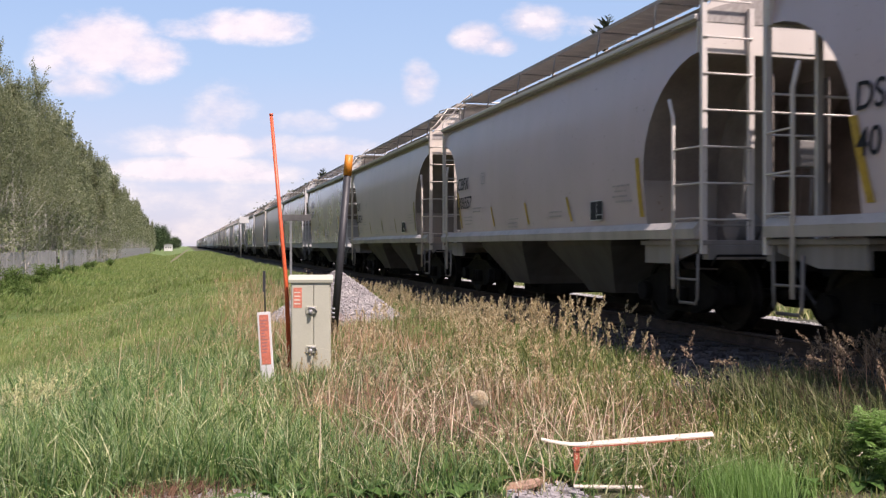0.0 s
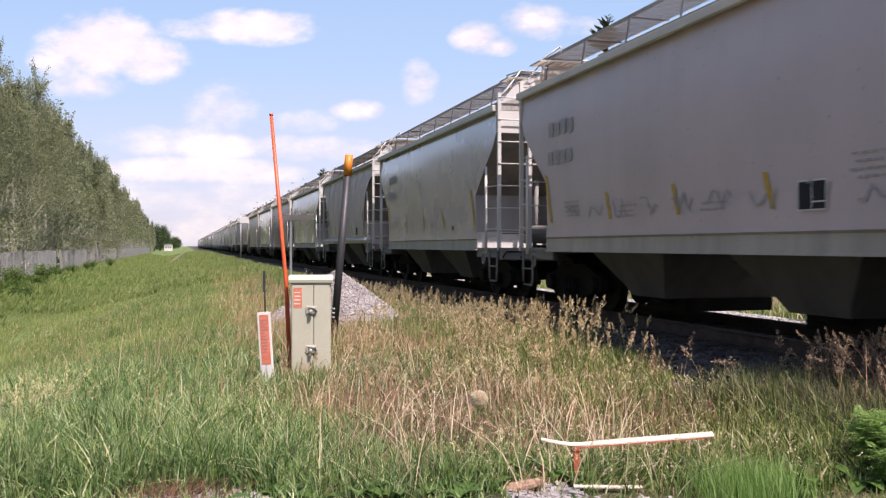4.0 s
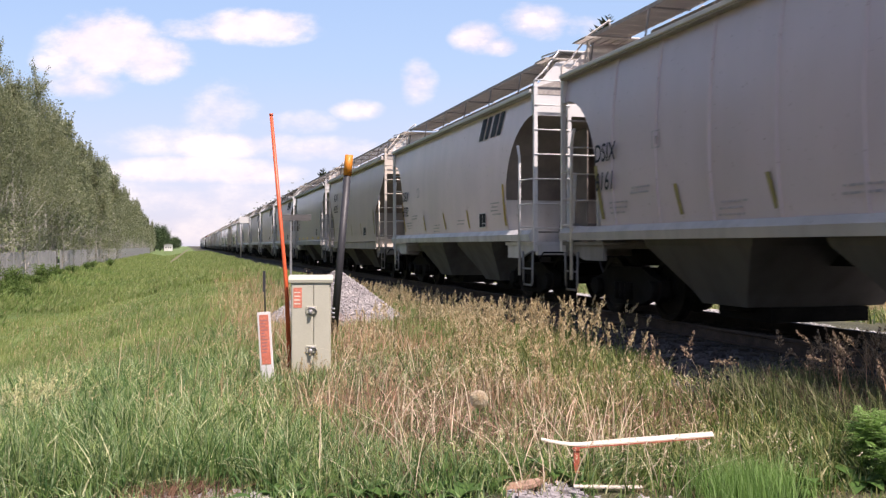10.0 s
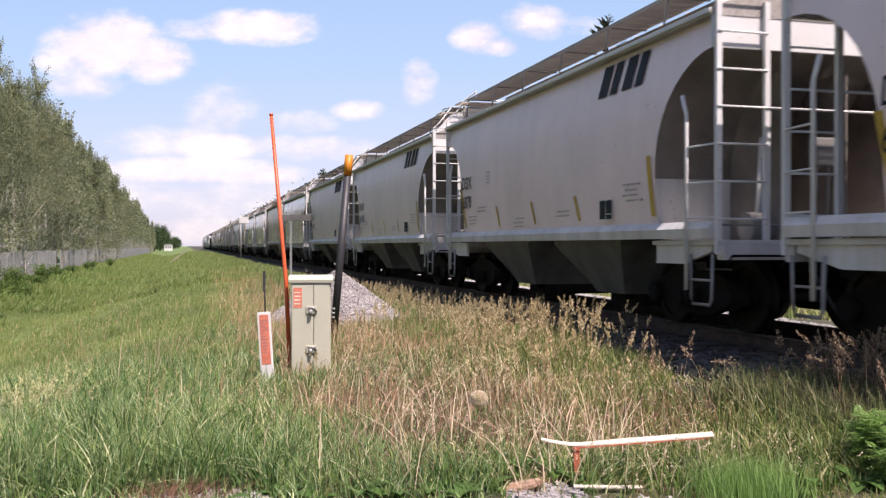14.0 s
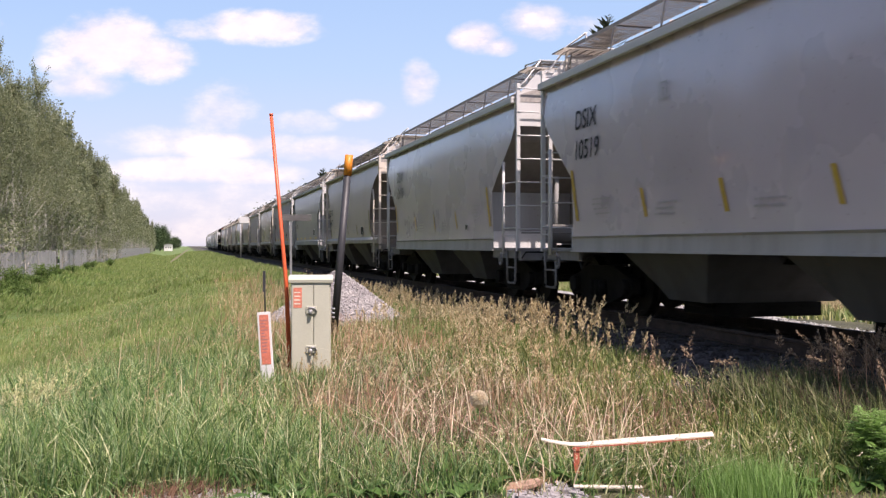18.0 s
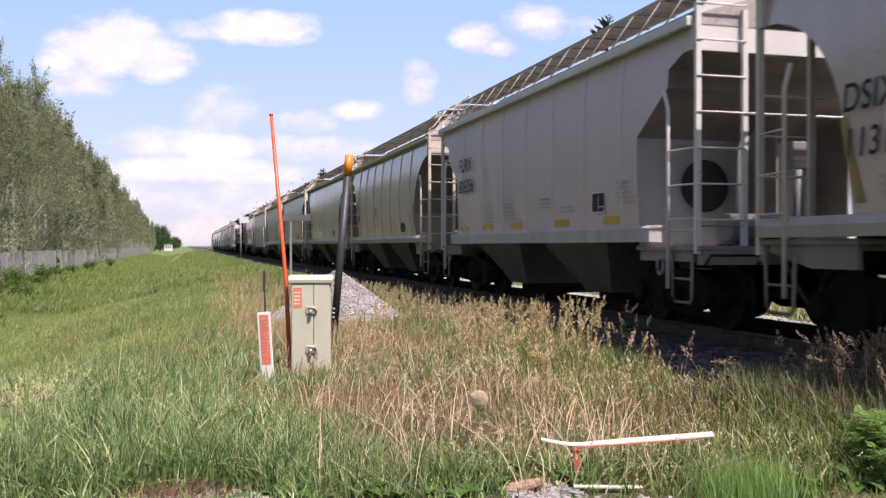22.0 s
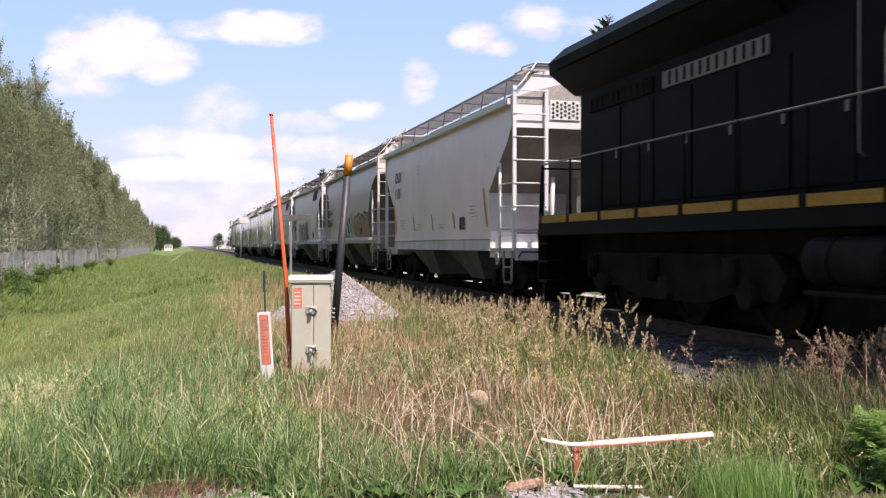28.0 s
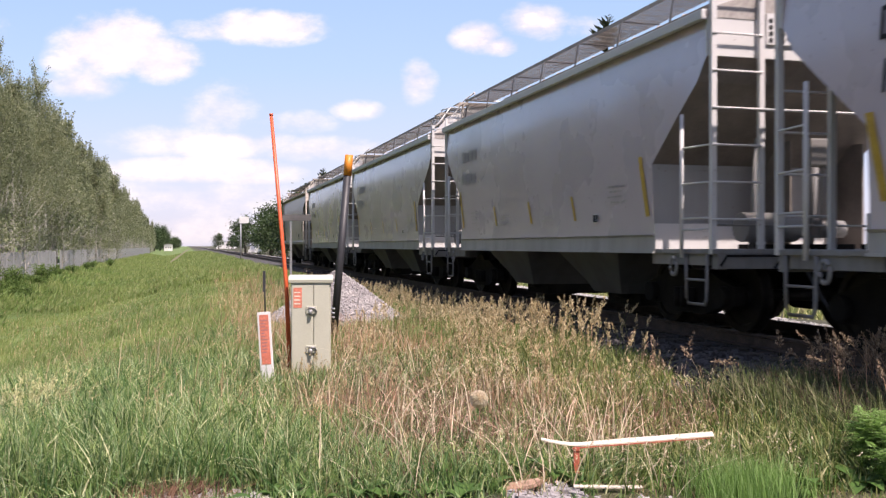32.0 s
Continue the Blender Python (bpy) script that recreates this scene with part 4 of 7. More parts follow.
def build_train():
    made, cars = {}, []
    for k, row in enumerate(TRAIN):
        y = start_y(k)
        if row is None:
            cars.append((k, locomotive()))
            continue
        kind, paint, ribs, mark, number, ink, extra = row
        key = (kind, paint, ribs)
        if key not in made:
            made[key] = hopper(kind, paint, bool(ribs))
            tpl = made[key]
            tagged(tpl, "%s covered hopper car %s" % (PAINT_WORDS[paint], SHAPE_WORDS[kind]), "hopper car", "freight cars of the train")
        # copies are dressed after the plain ones stand
        cars.append((k, (key, kind, mark, number, ink, extra)))
    out, used = [], set()
    for k, c in cars:
        if not isinstance(c, tuple):
            out.append((k, c))
            continue
        key, kind, mark, number, ink, extra = c
        ob = copy_thing(made[key], pose(TRACK, start_y(k), RAIL))
        dress(ob, kind, mark, number, ink, extra, key[2])
        words = ob["label"]
        if "logo" in extra:
            words += ", dark emblem"
        if "mural" in extra or "rush" in extra or "bos" in extra:
            words += ", sprayed graffiti"
        elif "tags" in extra:
            words += ", spray tags"
        tagged(ob, words)
        out.append((k, ob))
    for tpl in made.values():
        for o in list(tpl.children_recursive) + [tpl]:
            bpy.data.objects.remove(o)
    return out
# ---- locomotive ----
M_LOCO = surface("sooty_black_enamel", (0.003, 0.003, 0.0035), (0.007, 0.007, 0.008), 1.5, 0.6, 0, 0.1, 30.0)
M_LOCO_RED = surface("locomotive_red", (0.24, 0.02, 0.022), (0.34, 0.03, 0.034), 1.5, 0.45, 0, 0.1, 30.0)
M_LOCO_WHITE = surface("locomotive_white", (0.36, 0.34, 0.31), (0.47, 0.45, 0.41), 1.5, 0.5, 0, 0.1, 30.0)
M_SOOT = surface("underframe_soot", (0.009, 0.0075, 0.006), (0.026, 0.022, 0.018), 2.0, 0.85, 0, 0.3, 30.0)
M_LOCO_YELLOW = surface("sill_yellow", (0.3, 0.15, 0.015), (0.42, 0.22, 0.025), 3.0, 0.5, 0, 0.1, 30.0)
for m in (M_LOCO, M_SOOT):
    m.node_tree.nodes["Principled BSDF"].inputs["Specular IOR Level"].default_value = 0.1
M_DARKGLASS = plain("dark_cab_glass", (0.02, 0.025, 0.03), 0.08)


def locomotive():
    root = tagged(new("locomotive"), "black diesel locomotive with red cab and yellow sill stripe", "locomotive")

    def solid(name, mat, x0, x1, y0, y1, z0, z1, bev=0.02, label="", parent=None):
        return part(name, box(bmesh.new(), x0, x1, y0, y1, z0, z1, bev), mat, parent or root, label)

    def prism(name, mat, prof, axis, a, b, label="", parent=None):
        return part(name, slab(bmesh.new(), prof, axis, a, b), mat, parent or root, label)
    solid("deck", M_LOCO, -1.5, 1.5, -11.0, 11.0, 1.28, 1.64)
    solid("hood", M_LOCO, -1.0, 1.0, -6.6, 10.4, 1.52, 4.5, 0.14, "black engine hood")
    prism("radiator", M_LOCO, [(-1.0, 3.75), (-1.48, 4.1), (-1.5, 4.3), (-1.2, 4.58), (1.2, 4.58), (1.5, 4.3), (1.48, 4.1), (1.0, 3.75)], "y", 4.6, 10.55, "overhanging radiator wings at the rear")
    prism("radiator_screen", M_SOOT, [(-1.52, 4.12), (-1.52, 4.28), (-1.5, 4.28), (-1.5, 4.12)], "y", 5.0, 10.2)
    prism("roof_fairing", M_LOCO, [(3.3, 4.4), (4.6, 4.4), (4.6, 4.56), (4.0, 4.52)], "x", -1.25, 1.25)
    solid("roof_cover", M_LOCO, -0.98, 0.98, -3.55, 2.6, 4.4, 4.74, 0.05, "raised black exhaust housing on the hood")
    part("exhaust_stack", tube(bmesh.new(), [(0, 1.6, 4.6), (0, 1.6, 4.9)], 0.3, 14), M_SOOT, root)
    part("roof_fan", tube(bmesh.new(), [(0, 3.6, 4.45), (0, 3.6, 4.62)], 0.42, 18), M_BRAKE, root)
    solid("blower_house", M_LOCO, -1.05, 1.05, -6.4, -3.6, 3.2, 4.72, 0.05, "taller equipment casing behind the cab")
    # doors along the hood
    for i, y in enumerate(np.arange(-2.9, 9.8, 1.06)):
        d = solid("hood_door", M_LOCO, -1.018, -1.0, y, y + 0.98, 1.75, 3.55 if y < 4.3 else 3.3, 0.006)
        solid("door_latch", M_BRAKE, -1.035, -1.018, y + 0.08, y + 0.13, 2.5, 2.62, 0.004, "", d)
    for y in (6.4, 9.0):
        prism("data_plate", M_LOCO_WHITE, [(-1.021, 3.42), (-1.021, 3.58), (-1.018, 3.58), (-1.018, 3.42)], "y", y, y + 0.13)
        prism("data_plate", M_LOCO_WHITE, [(-1.021, 3.42), (-1.021, 3.58), (-1.018, 3.58), (-1.018, 3.42)], "y", y + 0.2, y + 0.33)
    # intake screens, louvres and recessed frames on the hood
    for y0, y1, z0, z1, mt, words in ((-3.35, -1.7, 3.75, 4.32, M_SOOT, "black air intake screen"), (-2.9, -2.1, 2.75, 3.45, M_SOOT, "recessed access frame"), (4.9, 7.4, 3.36, 3.6, M_BRAKE, "grey dusty louvre strip"), (7.7, 9.9, 3.36, 3.6, M_SOOT, "black louvre strip")):
        fr = solid("hood_screen", mt, -1.03, -1.0, y0, y1, z0, z1, 0.008, words)
        for k in range(int((y1 - y0) / 0.2)):
            solid("slat", M_LOCO, -1.045, -1.03, y0 + 0.06 + k * 0.2, y0 + 0.1 + k * 0.2, z0 + 0.03, z1 - 0.03, 0.0, "", fr)
    for y in (-1.5, 3.3):
        part("grab_iron", tube(bmesh.new(), [(-1.02, y, 2.0), (-1.1, y, 2.05), (-1.1, y, 4.2), (-1.02, y, 4.25)], 0.014, 6), M_BRAKE, root, "thin vertical handhold on the hood")
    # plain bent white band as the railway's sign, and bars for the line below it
    bm = bmesh.new()
    band = [(0, 1.98, 3.42), (0, 2.7, 3.42), (0, 2.87, 3.34), (0, 2.93, 3.16), (0, 2.93, 2.72), (0, 2.87, 2.55), (0, 2.7, 2.47), (0, 1.85, 2.47), (0, 1.72, 2.52), (0, 1.64, 2.66),
            (0, 1.64, 3.22), (0, 1.57, 3.38), (0, 1.44, 3.46), (0, 1.28, 3.42), (0, 1.16, 3.3), (0, 0.66, 2.62), (0, 0.54, 2.52), (0, 0.4, 2.5), (0, 0.26, 2.58), (0, 0.2, 2.74), (0, 0.2, 3.62)]
    edge = []
    for i, q in enumerate(band):
        d = (Vector(band[min(i + 1, len(band) - 1)]) - Vector(band[max(i - 1, 0)])).normalized()
        edge.append([bm.verts.new((-1.024, q[1] - k * 0.1 * d.z, q[2] + k * 0.1 * d.y)) for k in (-1, 1)])
    for a, b in zip(edge, edge[1:]):
        bm.faces.new((a[0], a[1], b[1], b[0]))
    part("emblem", bm, M_LOCO_WHITE, root, "bent white band painted on the hood")
    bm = bmesh.new()
    for y in np.arange(0.1, 2.95, 0.29):
        if abs(y - 1.55) > 0.1 and abs(y - 0.68) > 0.1:
            for dy in (0.0, 0.1):
                sheet_mark(bm, -1.024, y + dy, y + dy + 0.05, 2.05, 2.24)
            sheet_mark(bm, -1.024, y, y + 0.15, 2.03, 2.07)
    part("lettering", bm, M_LOCO_WHITE, root, "row of small white strokes")
    # white sash, red forward end
    prism("sash", M_LOCO_WHITE, [(-4.15, 2.5), (-5.15, 2.5), (-6.4, 4.66), (-5.3, 4.66)], "x", -1.075, -1.055, "slanting white sash")
    prism("red_panel", M_LOCO_RED, [(-5.15, 2.5), (-6.58, 2.5), (-6.58, 4.66), (-6.4, 4.66)], "x", -1.073, -1.053)
    # box red and dusty tan darkened: walkway shade is put into the colours
    M_BOXRED_SHADED = surface("dusty_dark_red", (0.12, 0.014, 0.014), (0.18, 0.024, 0.022), 1.0, 0.55, 0, 0.1, 30.0)
    M_TANBOX = surface("dusty_tan_red", (0.14, 0.075, 0.045), (0.22, 0.13, 0.08), 0.8, 0.6, 0, 0.1, 30.0)
    prism("box_fairing", M_TANBOX, [(-3.0, 1.64), (-3.58, 1.64), (-3.58, 2.15)], "x", -1.4, -1.02, "small sloping tan plate")
    for y0, y1, mt, words in ((-3.58, -5.4, M_TANBOX, "dusty tan equipment box on the walkway"), (-5.44, -6.6, M_BOXRED_SHADED, "red equipment box on the walkway")):
        b = solid("battery_box", mt, -1.42, -1.0, y1, y0, 1.53, 2.46, 0.04, words)
        for k in range(5):
            solid("louvre", mt, -1.435, -1.42, y1 + 0.4, y0 - 0.4, 2.1 + 0.07 * k, 2.13 + 0.07 * k, 0.0, "", b)
    # cab and nose
    cab = solid("cab", M_LOCO_RED, -1.5, 1.5, -9.3, -6.65, 1.52, 4.45, 0.1, "red crew cab")
    prism("cab_roof", M_LOCO, [(-1.5, 4.4), (-1.2, 4.62), (1.2, 4.62), (1.5, 4.4)], "y", -9.4, -6.6, "", cab)
    for y in (-7.9, -9.0):
        solid("cab_window", M_DARKGLASS, -1.515, -1.49, y, y + 0.85, 3.3, 4.0, 0.01, "", cab)
    for x in (-1.2, -0.35, 0.5):
        solid("windshield", M_DARKGLASS, x, x + 0.7, -9.33, -9.29, 3.3, 4.0, 0.01, "", cab)
    nose = prism("nose", M_LOCO_RED, [(-9.3, 1.52), (-10.4, 1.52), (-10.4, 2.7), (-9.9, 3.05), (-9.3, 3.15)], "x", -0.95, 0.95, "short red nose")
    solid("headlight", M_LOCO_WHITE, -0.18, 0.18, -10.43, -10.39, 2.3, 2.5, 0.01, "", nose)
    solid("number_board", M_BLACK, -0.9, -0.3, -9.36, -9.3, 4.1, 4.32, 0.01, "", cab)
    # sill stripe between the posts
    ys = list(np.arange(-10.9, 10.9, 1.21))
    for y0 in ys:
        solid("sill_stripe", M_LOCO_YELLOW, -1.515, -1.5, y0 + 0.09, min(y0 + 1.16, 10.95), 1.5, 1.63, 0.003, "yellow stripe on the deck edge")
    for y in ys + [10.9]:
        part("rail_post", tube(bmesh.new(), [(-1.47, y, 1.4), (-1.47, y, 2.55)], 0.022, 6), M_LOCO, root)
    part("handrail", tube(bmesh.new(), [(-1.47, -10.9, 2.55), (-1.47, 10.9, 2.55)], 0.014, 6), M_BRAKE, root, "grey walkway handrail")
    for s, m in ((-1, M_LOCO_WHITE), (1, M_LOCO)):
        for x in (-1.47, 1.47):
            part("corner_rail", tube(bmesh.new(), [(x, s * 11.0, 0.6), (x, s * 11.05, 1.5), (x, s * 10.9, 2.55)], 0.025, 6), m, root)
        for x in (-0.6, 0.6):
            part("end_rail", tube(bmesh.new(), [(x, s * 11.05, 1.5), (x, s * 11.05, 2.5), (x * 2.4, s * 11.05, 2.5)], 0.02, 6), m, root)
        y0, y1 = sorted((s * 10.6, s * 11.05))
        for k, x in enumerate((-1.5, 1.14)):
            for z in (0.45, 0.8, 1.12):
                solid("step", M_LOCO, x, x + 0.36, y0, y1, z, z + 0.04, 0.005)
            solid("step_side", M_LOCO, x, x + 0.36, s * 11.03 - 0.02, s * 11.03 + 0.02, 0.45, 1.35, 0.005)
        y0, y1 = sorted((s * 10.95, s * 11.1))
        solid("pilot", M_LOCO, -1.4, 1.4, y0, y1, 0.25, 1.4, 0.02)
        y0, y1 = sorted((s * 11.0, s * 11.5))
        solid("coupler", M_STEEL, -0.14, 0.14, y0, y1, 0.74, 0.98, 0.03)
    solid("end_door", M_LOCO, -0.4, 0.4, 10.4, 10.43, 1.6, 3.6, 0.01)
    # below the deck
    solid("underframe", M_SOOT, -0.9, 0.9, -10.5, 10.5, 0.85, 1.3)
    # solid dark boxes added to hide bright ground seen under the deck
    for y0, y1 in ((-10.2, -2.95), (2.95, 10.2)):
        solid("brake_rigging", M_SOOT, -0.6, 0.6, y0, y1, 0.06, 0.85, 0.05)
    prism("fuel_tank", M_SOOT, [(-1.3, 0.4), (-1.1, 0.22), (1.1, 0.22), (1.3, 0.4), (1.3, 0.66), (0.95, 1.25), (-0.95, 1.25), (-1.3, 0.66)], "y", -2.9, 2.9, "soot-black fuel tank")
    for y0, y1 in ((-2.8, -0.35), (-0.2, 1.9), (2.1, 3.6)):
        tank = part("air_reservoir", tube(bmesh.new(), [(-1.3, y0, 0.95), (-1.3, y0 + 0.08, 0.95), (-1.3, y1 - 0.08, 0.95), (-1.3, y1, 0.95)], 0.26, 16), M_SOOT, root, "dusty black air tank under the deck")
        for q in (0.25, 0.75):
            part("strap", tube(bmesh.new(), [(-1.3, y0 + (y1 - y0) * q - 0.03, 0.95), (-1.3, y0 + (y1 - y0) * q + 0.03, 0.95)], 0.268, 16), M_LOCO, tank)
    part("air_pipe", tube(bmesh.new(), [(-1.5, -3.6, 0.62), (-1.5, 3.6, 0.62)], 0.03, 6), M_SOOT, root)
    for s in (-1, 1):
        tr = part("locomotive_truck", box(bmesh.new(), -1.0, 1.0, -2.4, 2.4, 0.62, 0.95, 0.04), M_SOOT, root, "soot-black three-axle truck")
        tr.matrix_basis = pose(0, s * 6.9, 0)
        for x in (-1, 1):
            x0, x1 = sorted((x * 1.0, x * 1.2))
            prof = [(-2.6, 0.75), (-2.4, 0.45), (-1.5, 0.5), (-0.9, 0.35), (0.9, 0.35), (1.5, 0.5), (2.4, 0.45), (2.6, 0.75), (2.3, 1.0), (-2.3, 1.0)]
            prism("side_frame", M_SOOT, prof, "x", x0, x1, "", tr)
            for y in (-1.95, 0.0, 1.95):
                part("axle_box", tube(bmesh.new(), [(x * 1.1, y, 0.52), (x * 1.32, y, 0.52)], 0.17, 12), M_SOOT, tr)
                part("spring", tube(bmesh.new(), [(x * 1.27, y + 0.35, 0.6), (x * 1.27, y + 0.35, 0.95)], 0.09, 10), M_SOOT, tr)
        for y in (-1.95, 0.0, 1.95):
            part("wheelset", cached("wheelset", wheelset, M_WHEEL), None, tr, "steel wheels on an axle").matrix_basis = Matrix.Translation((0, y, 0.53)) @ Matrix.Diagonal((1, 1.15, 1.15, 1))
    root.matrix_basis = pose(TRACK, start_y(38), RAIL)
    return root


# ---- ground, track ----
PROFILE_X = (-4000, -30, -13, -10, -8.2, -6.2, -4.2, -2.2, -0.6, 0.8, 3.0, 4.4, 5.0, 9.9, 10.6, 13, 17, 4000)
PROFILE_Z = (-0.3, -0.3, -0.35, -0.48, -0.8, -1.22, -1.2, -0.72, -0.3, -0.06, 0.03, 0.1, 0.14, 0.14, 0.05, -0.35, -0.3, -0.3)


def ground_z(x, y):
    near = np.interp(x, (-30, -6, 4, 5, 10.5, 14, 40), (-0.25, -0.12, 0.02, 0.14, 0.14, 0.0, 0.0))
    far = np.interp(x, PROFILE_X, PROFILE_Z)
    k = smooth(7.0, 18.0, y - 0.5 * x)
    return near * (1 - k) + far * k + 0.03 * np.sin(x * 1.9 + y * 0.6) * np.sin(y * 1.3) * smooth(30, 3, abs(x))


def build_ground():
    xs = np.concatenate([-np.geomspace(4000, 16, 24), np.arange(-15, 16, 0.5), np.geomspace(16, 4000, 24)])
    ys = np.concatenate([-np.geomspace(600, 4, 10), np.arange(-3, 40, 0.5), np.geomspace(40, 4500, 60)])
    gx, gy = np.meshgrid(xs, ys, indexing="ij")
    co = np.stack([gx, gy, ground_z(gx, gy)], -1).reshape(-1, 3)
    nx, ny = len(xs), len(ys)
    i = (np.arange(nx - 1)[:, None] * ny + np.arange(ny - 1)[None]).ravel()
    me = raw_mesh("ground", co, np.stack([i, i + ny, i + ny + 1, i + 1], 1), M_GROUND, True)
    return tagged(new("ground", me), "grassy ground with soil and dead thatch", "ground", kind="structure")


def build_track():
    track = tagged(new("railway_track"), "single railway track on stone ballast", "railway track", kind="structure")
    track.location = (TRACK, 0, 0)
    bed = bmesh.new()
    prof = [(-2.9, 0.1), (-1.75, 0.24), (1.75, 0.24), (2.9, 0.1), (2.9, -0.2), (-2.9, -0.2)]
    slab(bed, prof, "y", -120, 1600)
    part("ballast_bed", bed, M_BALLAST_SHADED, track, "oil-stained crushed stone ballast darkened for shade")
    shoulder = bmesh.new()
    # paler from x = 1.32 on, where sunlight falls past the cars
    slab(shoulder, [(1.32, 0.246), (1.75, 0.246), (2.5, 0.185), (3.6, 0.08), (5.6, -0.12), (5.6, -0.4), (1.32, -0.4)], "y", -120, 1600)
    part("ballast_shoulder", shoulder, M_BALLAST_SUNLIT, track, "ballast shoulder in a paler tone for sunlight")
    for s in (-1, 1):
        r = bmesh.new()
        x = s * 0.7525
        slab(r, [(x - 0.07, 0.275), (x + 0.07, 0.275), (x + 0.07, 0.288), (x + 0.009, 0.305), (x + 0.009, 0.41), (x + 0.036, 0.42), (x + 0.036, RAIL), (x - 0.036, RAIL), (x - 0.036, 0.42), (x - 0.009, 0.41), (x - 0.009, 0.305), (x - 0.07, 0.288)], "y", -120, 1600)
        part("rail", r, M_RAIL, track, "worn steel rail")
    tie = bmesh.new()
    box(tie, -1.28, 1.28, -0.115, 0.115, 0.12, 0.272, 0.012)
    first = part("tie", tie, M_TIE, track)
    first.location = (0, 2.0, 0)
    for i in range(1, 120):
        t = share(first, track, random.uniform(-0.03, 0.03), 2.0 + i * 0.54, random.uniform(-0.008, 0.004), random.uniform(-0.6, 0.6))
    return track


build_ground()
build_track()
# ---- grass ----
def blades(name, xy, height, width, lean, profile, mat, label, droop=0.6, aim=None):
    """Blades or stalks as bent strips. profile: the width at each station from root to tip."""
    n, k = len(xy), len(profile)
    rng = np.random.default_rng(len(xy) + k)
    z0 = ground_z(xy[:, 0], xy[:, 1]) - 0.01
    a = rng.uniform(0, 2 * np.pi, n)
    la = rng.normal(0, 1, n) * 0.8 + 1.2 if aim is None else aim + rng.normal(0, 0.5, n)
    tilt = np.abs(rng.normal(0, lean, n)) + 0.05
    t = np.linspace(0, 1, k)[None]
    bend = tilt[:, None] * (t * 0.5 + droop * t ** 2.2)
    rise = height[:, None] * t * (1 - 0.22 * np.minimum(bend, 1.2) ** 2)
    out = height[:, None] * bend
    cx = xy[:, 0, None] + np.cos(la)[:, None] * out
    cy = xy[:, 1, None] + np.sin(la)[:, None] * out
    cz = z0[:, None] + rise
    w = width[:, None] * np.asarray(profile)[None] * 0.5
    wx, wy = np.cos(a)[:, None] * w, np.sin(a)[:, None] * w
    co = np.stack([np.stack([cx - wx, cy - wy, cz], -1), np.stack([cx + wx, cy + wy, cz], -1)], 2).reshape(-1, 3)
    b = (np.arange(n)[:, None] * 2 * k + 2 * np.arange(k - 1)[None]).ravel()
    faces = np.stack([b, b + 1, b + 3, b + 2], 1)
    tagged(new(name, raw_mesh(name, co, faces, mat, True)), label, "grass", kind="stuff")
    tip = np.stack([cx[:, -1], cy[:, -1], cz[:, -1]], 1)
    return tip, tip - np.stack([cx[:, -2], cy[:, -2], cz[:, -2]], 1)


def seed_heads(name, tips, ways, length, spread, each, size, mat, label):
    """Loose panicles: many small spikelets round the top of each stalk."""
    rng = np.random.default_rng(len(tips) + each)
    n = len(tips)
    ways = ways / np.linalg.norm(ways, axis=1)[:, None]
    q = rng.random((n, each))
    lg = length * rng.uniform(0.6, 1.2, n)
    c = tips[:, None] - ways[:, None] * (lg[:, None] * (1 - q))[..., None]
    side = rng.normal(size=(n, each, 3))
    side[..., 2] = np.abs(side[..., 2]) * 0.6 - 0.35
    side /= np.linalg.norm(side, axis=2)[..., None]
    c = c + side * (spread * (1.15 - q) * rng.uniform(0.2, 1.0, (n, each)))[..., None]
    u = side * 0.6 + ways[:, None] * 0.9 + rng.normal(0, 0.3, (n, each, 3))
    u /= np.linalg.norm(u, axis=2)[..., None]
    v = np.cross(u, rng.normal(size=(n, each, 3)))
    v /= np.linalg.norm(v, axis=2)[..., None]
    s = size * rng.uniform(0.6, 1.3, (n, each))[..., None]
    co = np.stack([c - u * s, c - v * s * 0.3, c + u * s, c + v * s * 0.3], 2).reshape(-1, 3)
    return tagged(new(name, raw_mesh(name, co, np.arange(len(co)).reshape(-1, 4), mat)), label, "grass", kind="stuff")


def view_spots(n, near, far, seed, left=-0.56, right=0.56, power=1.0):
    """Random spots of ground in a wedge ahead of the bank, thinning with distance."""
    rng = np.random.default_rng(seed)
    d = near + (far - near) * rng.random(n) ** power
    s = rng.uniform(left, right, n) * d
    c, q = math.cos(radians(YAW)), math.sin(radians(YAW))
    return np.stack([s * c - d * q, s * q + d * c], 1)


def tufts(xy, size, seed):
    """Draws spots together into tufts; also gives the way each blade leans out."""
    rng = np.random.default_rng(seed)
    each = 14
    n = len(xy) // each
    c = np.repeat(xy[:n], each, 0)
    a, r = rng.uniform(0, 6.283, n * each), np.abs(rng.normal(0, size, n * each)) * np.repeat(rng.uniform(0.5, 1.5, n), each)
    return c + np.stack([np.cos(a), np.sin(a)], 1) * r[:, None], a


def patchy(xy, scale, seed):
    rng = np.random.default_rng(seed)
    v = np.zeros(len(xy))
    for f in (1.0, 2.1, 4.3):
        ph = rng.uniform(0, 6.28, 4)
        v += (np.sin(xy[:, 0] * scale * f + ph[0] + 1.3 * np.sin(xy[:, 1] * scale * f * 0.7 + ph[1])) + np.sin(xy[:, 1] * scale * f + ph[2] + np.sin(xy[:, 0] * scale * f + ph[3]))) / f
    return v * 0.3


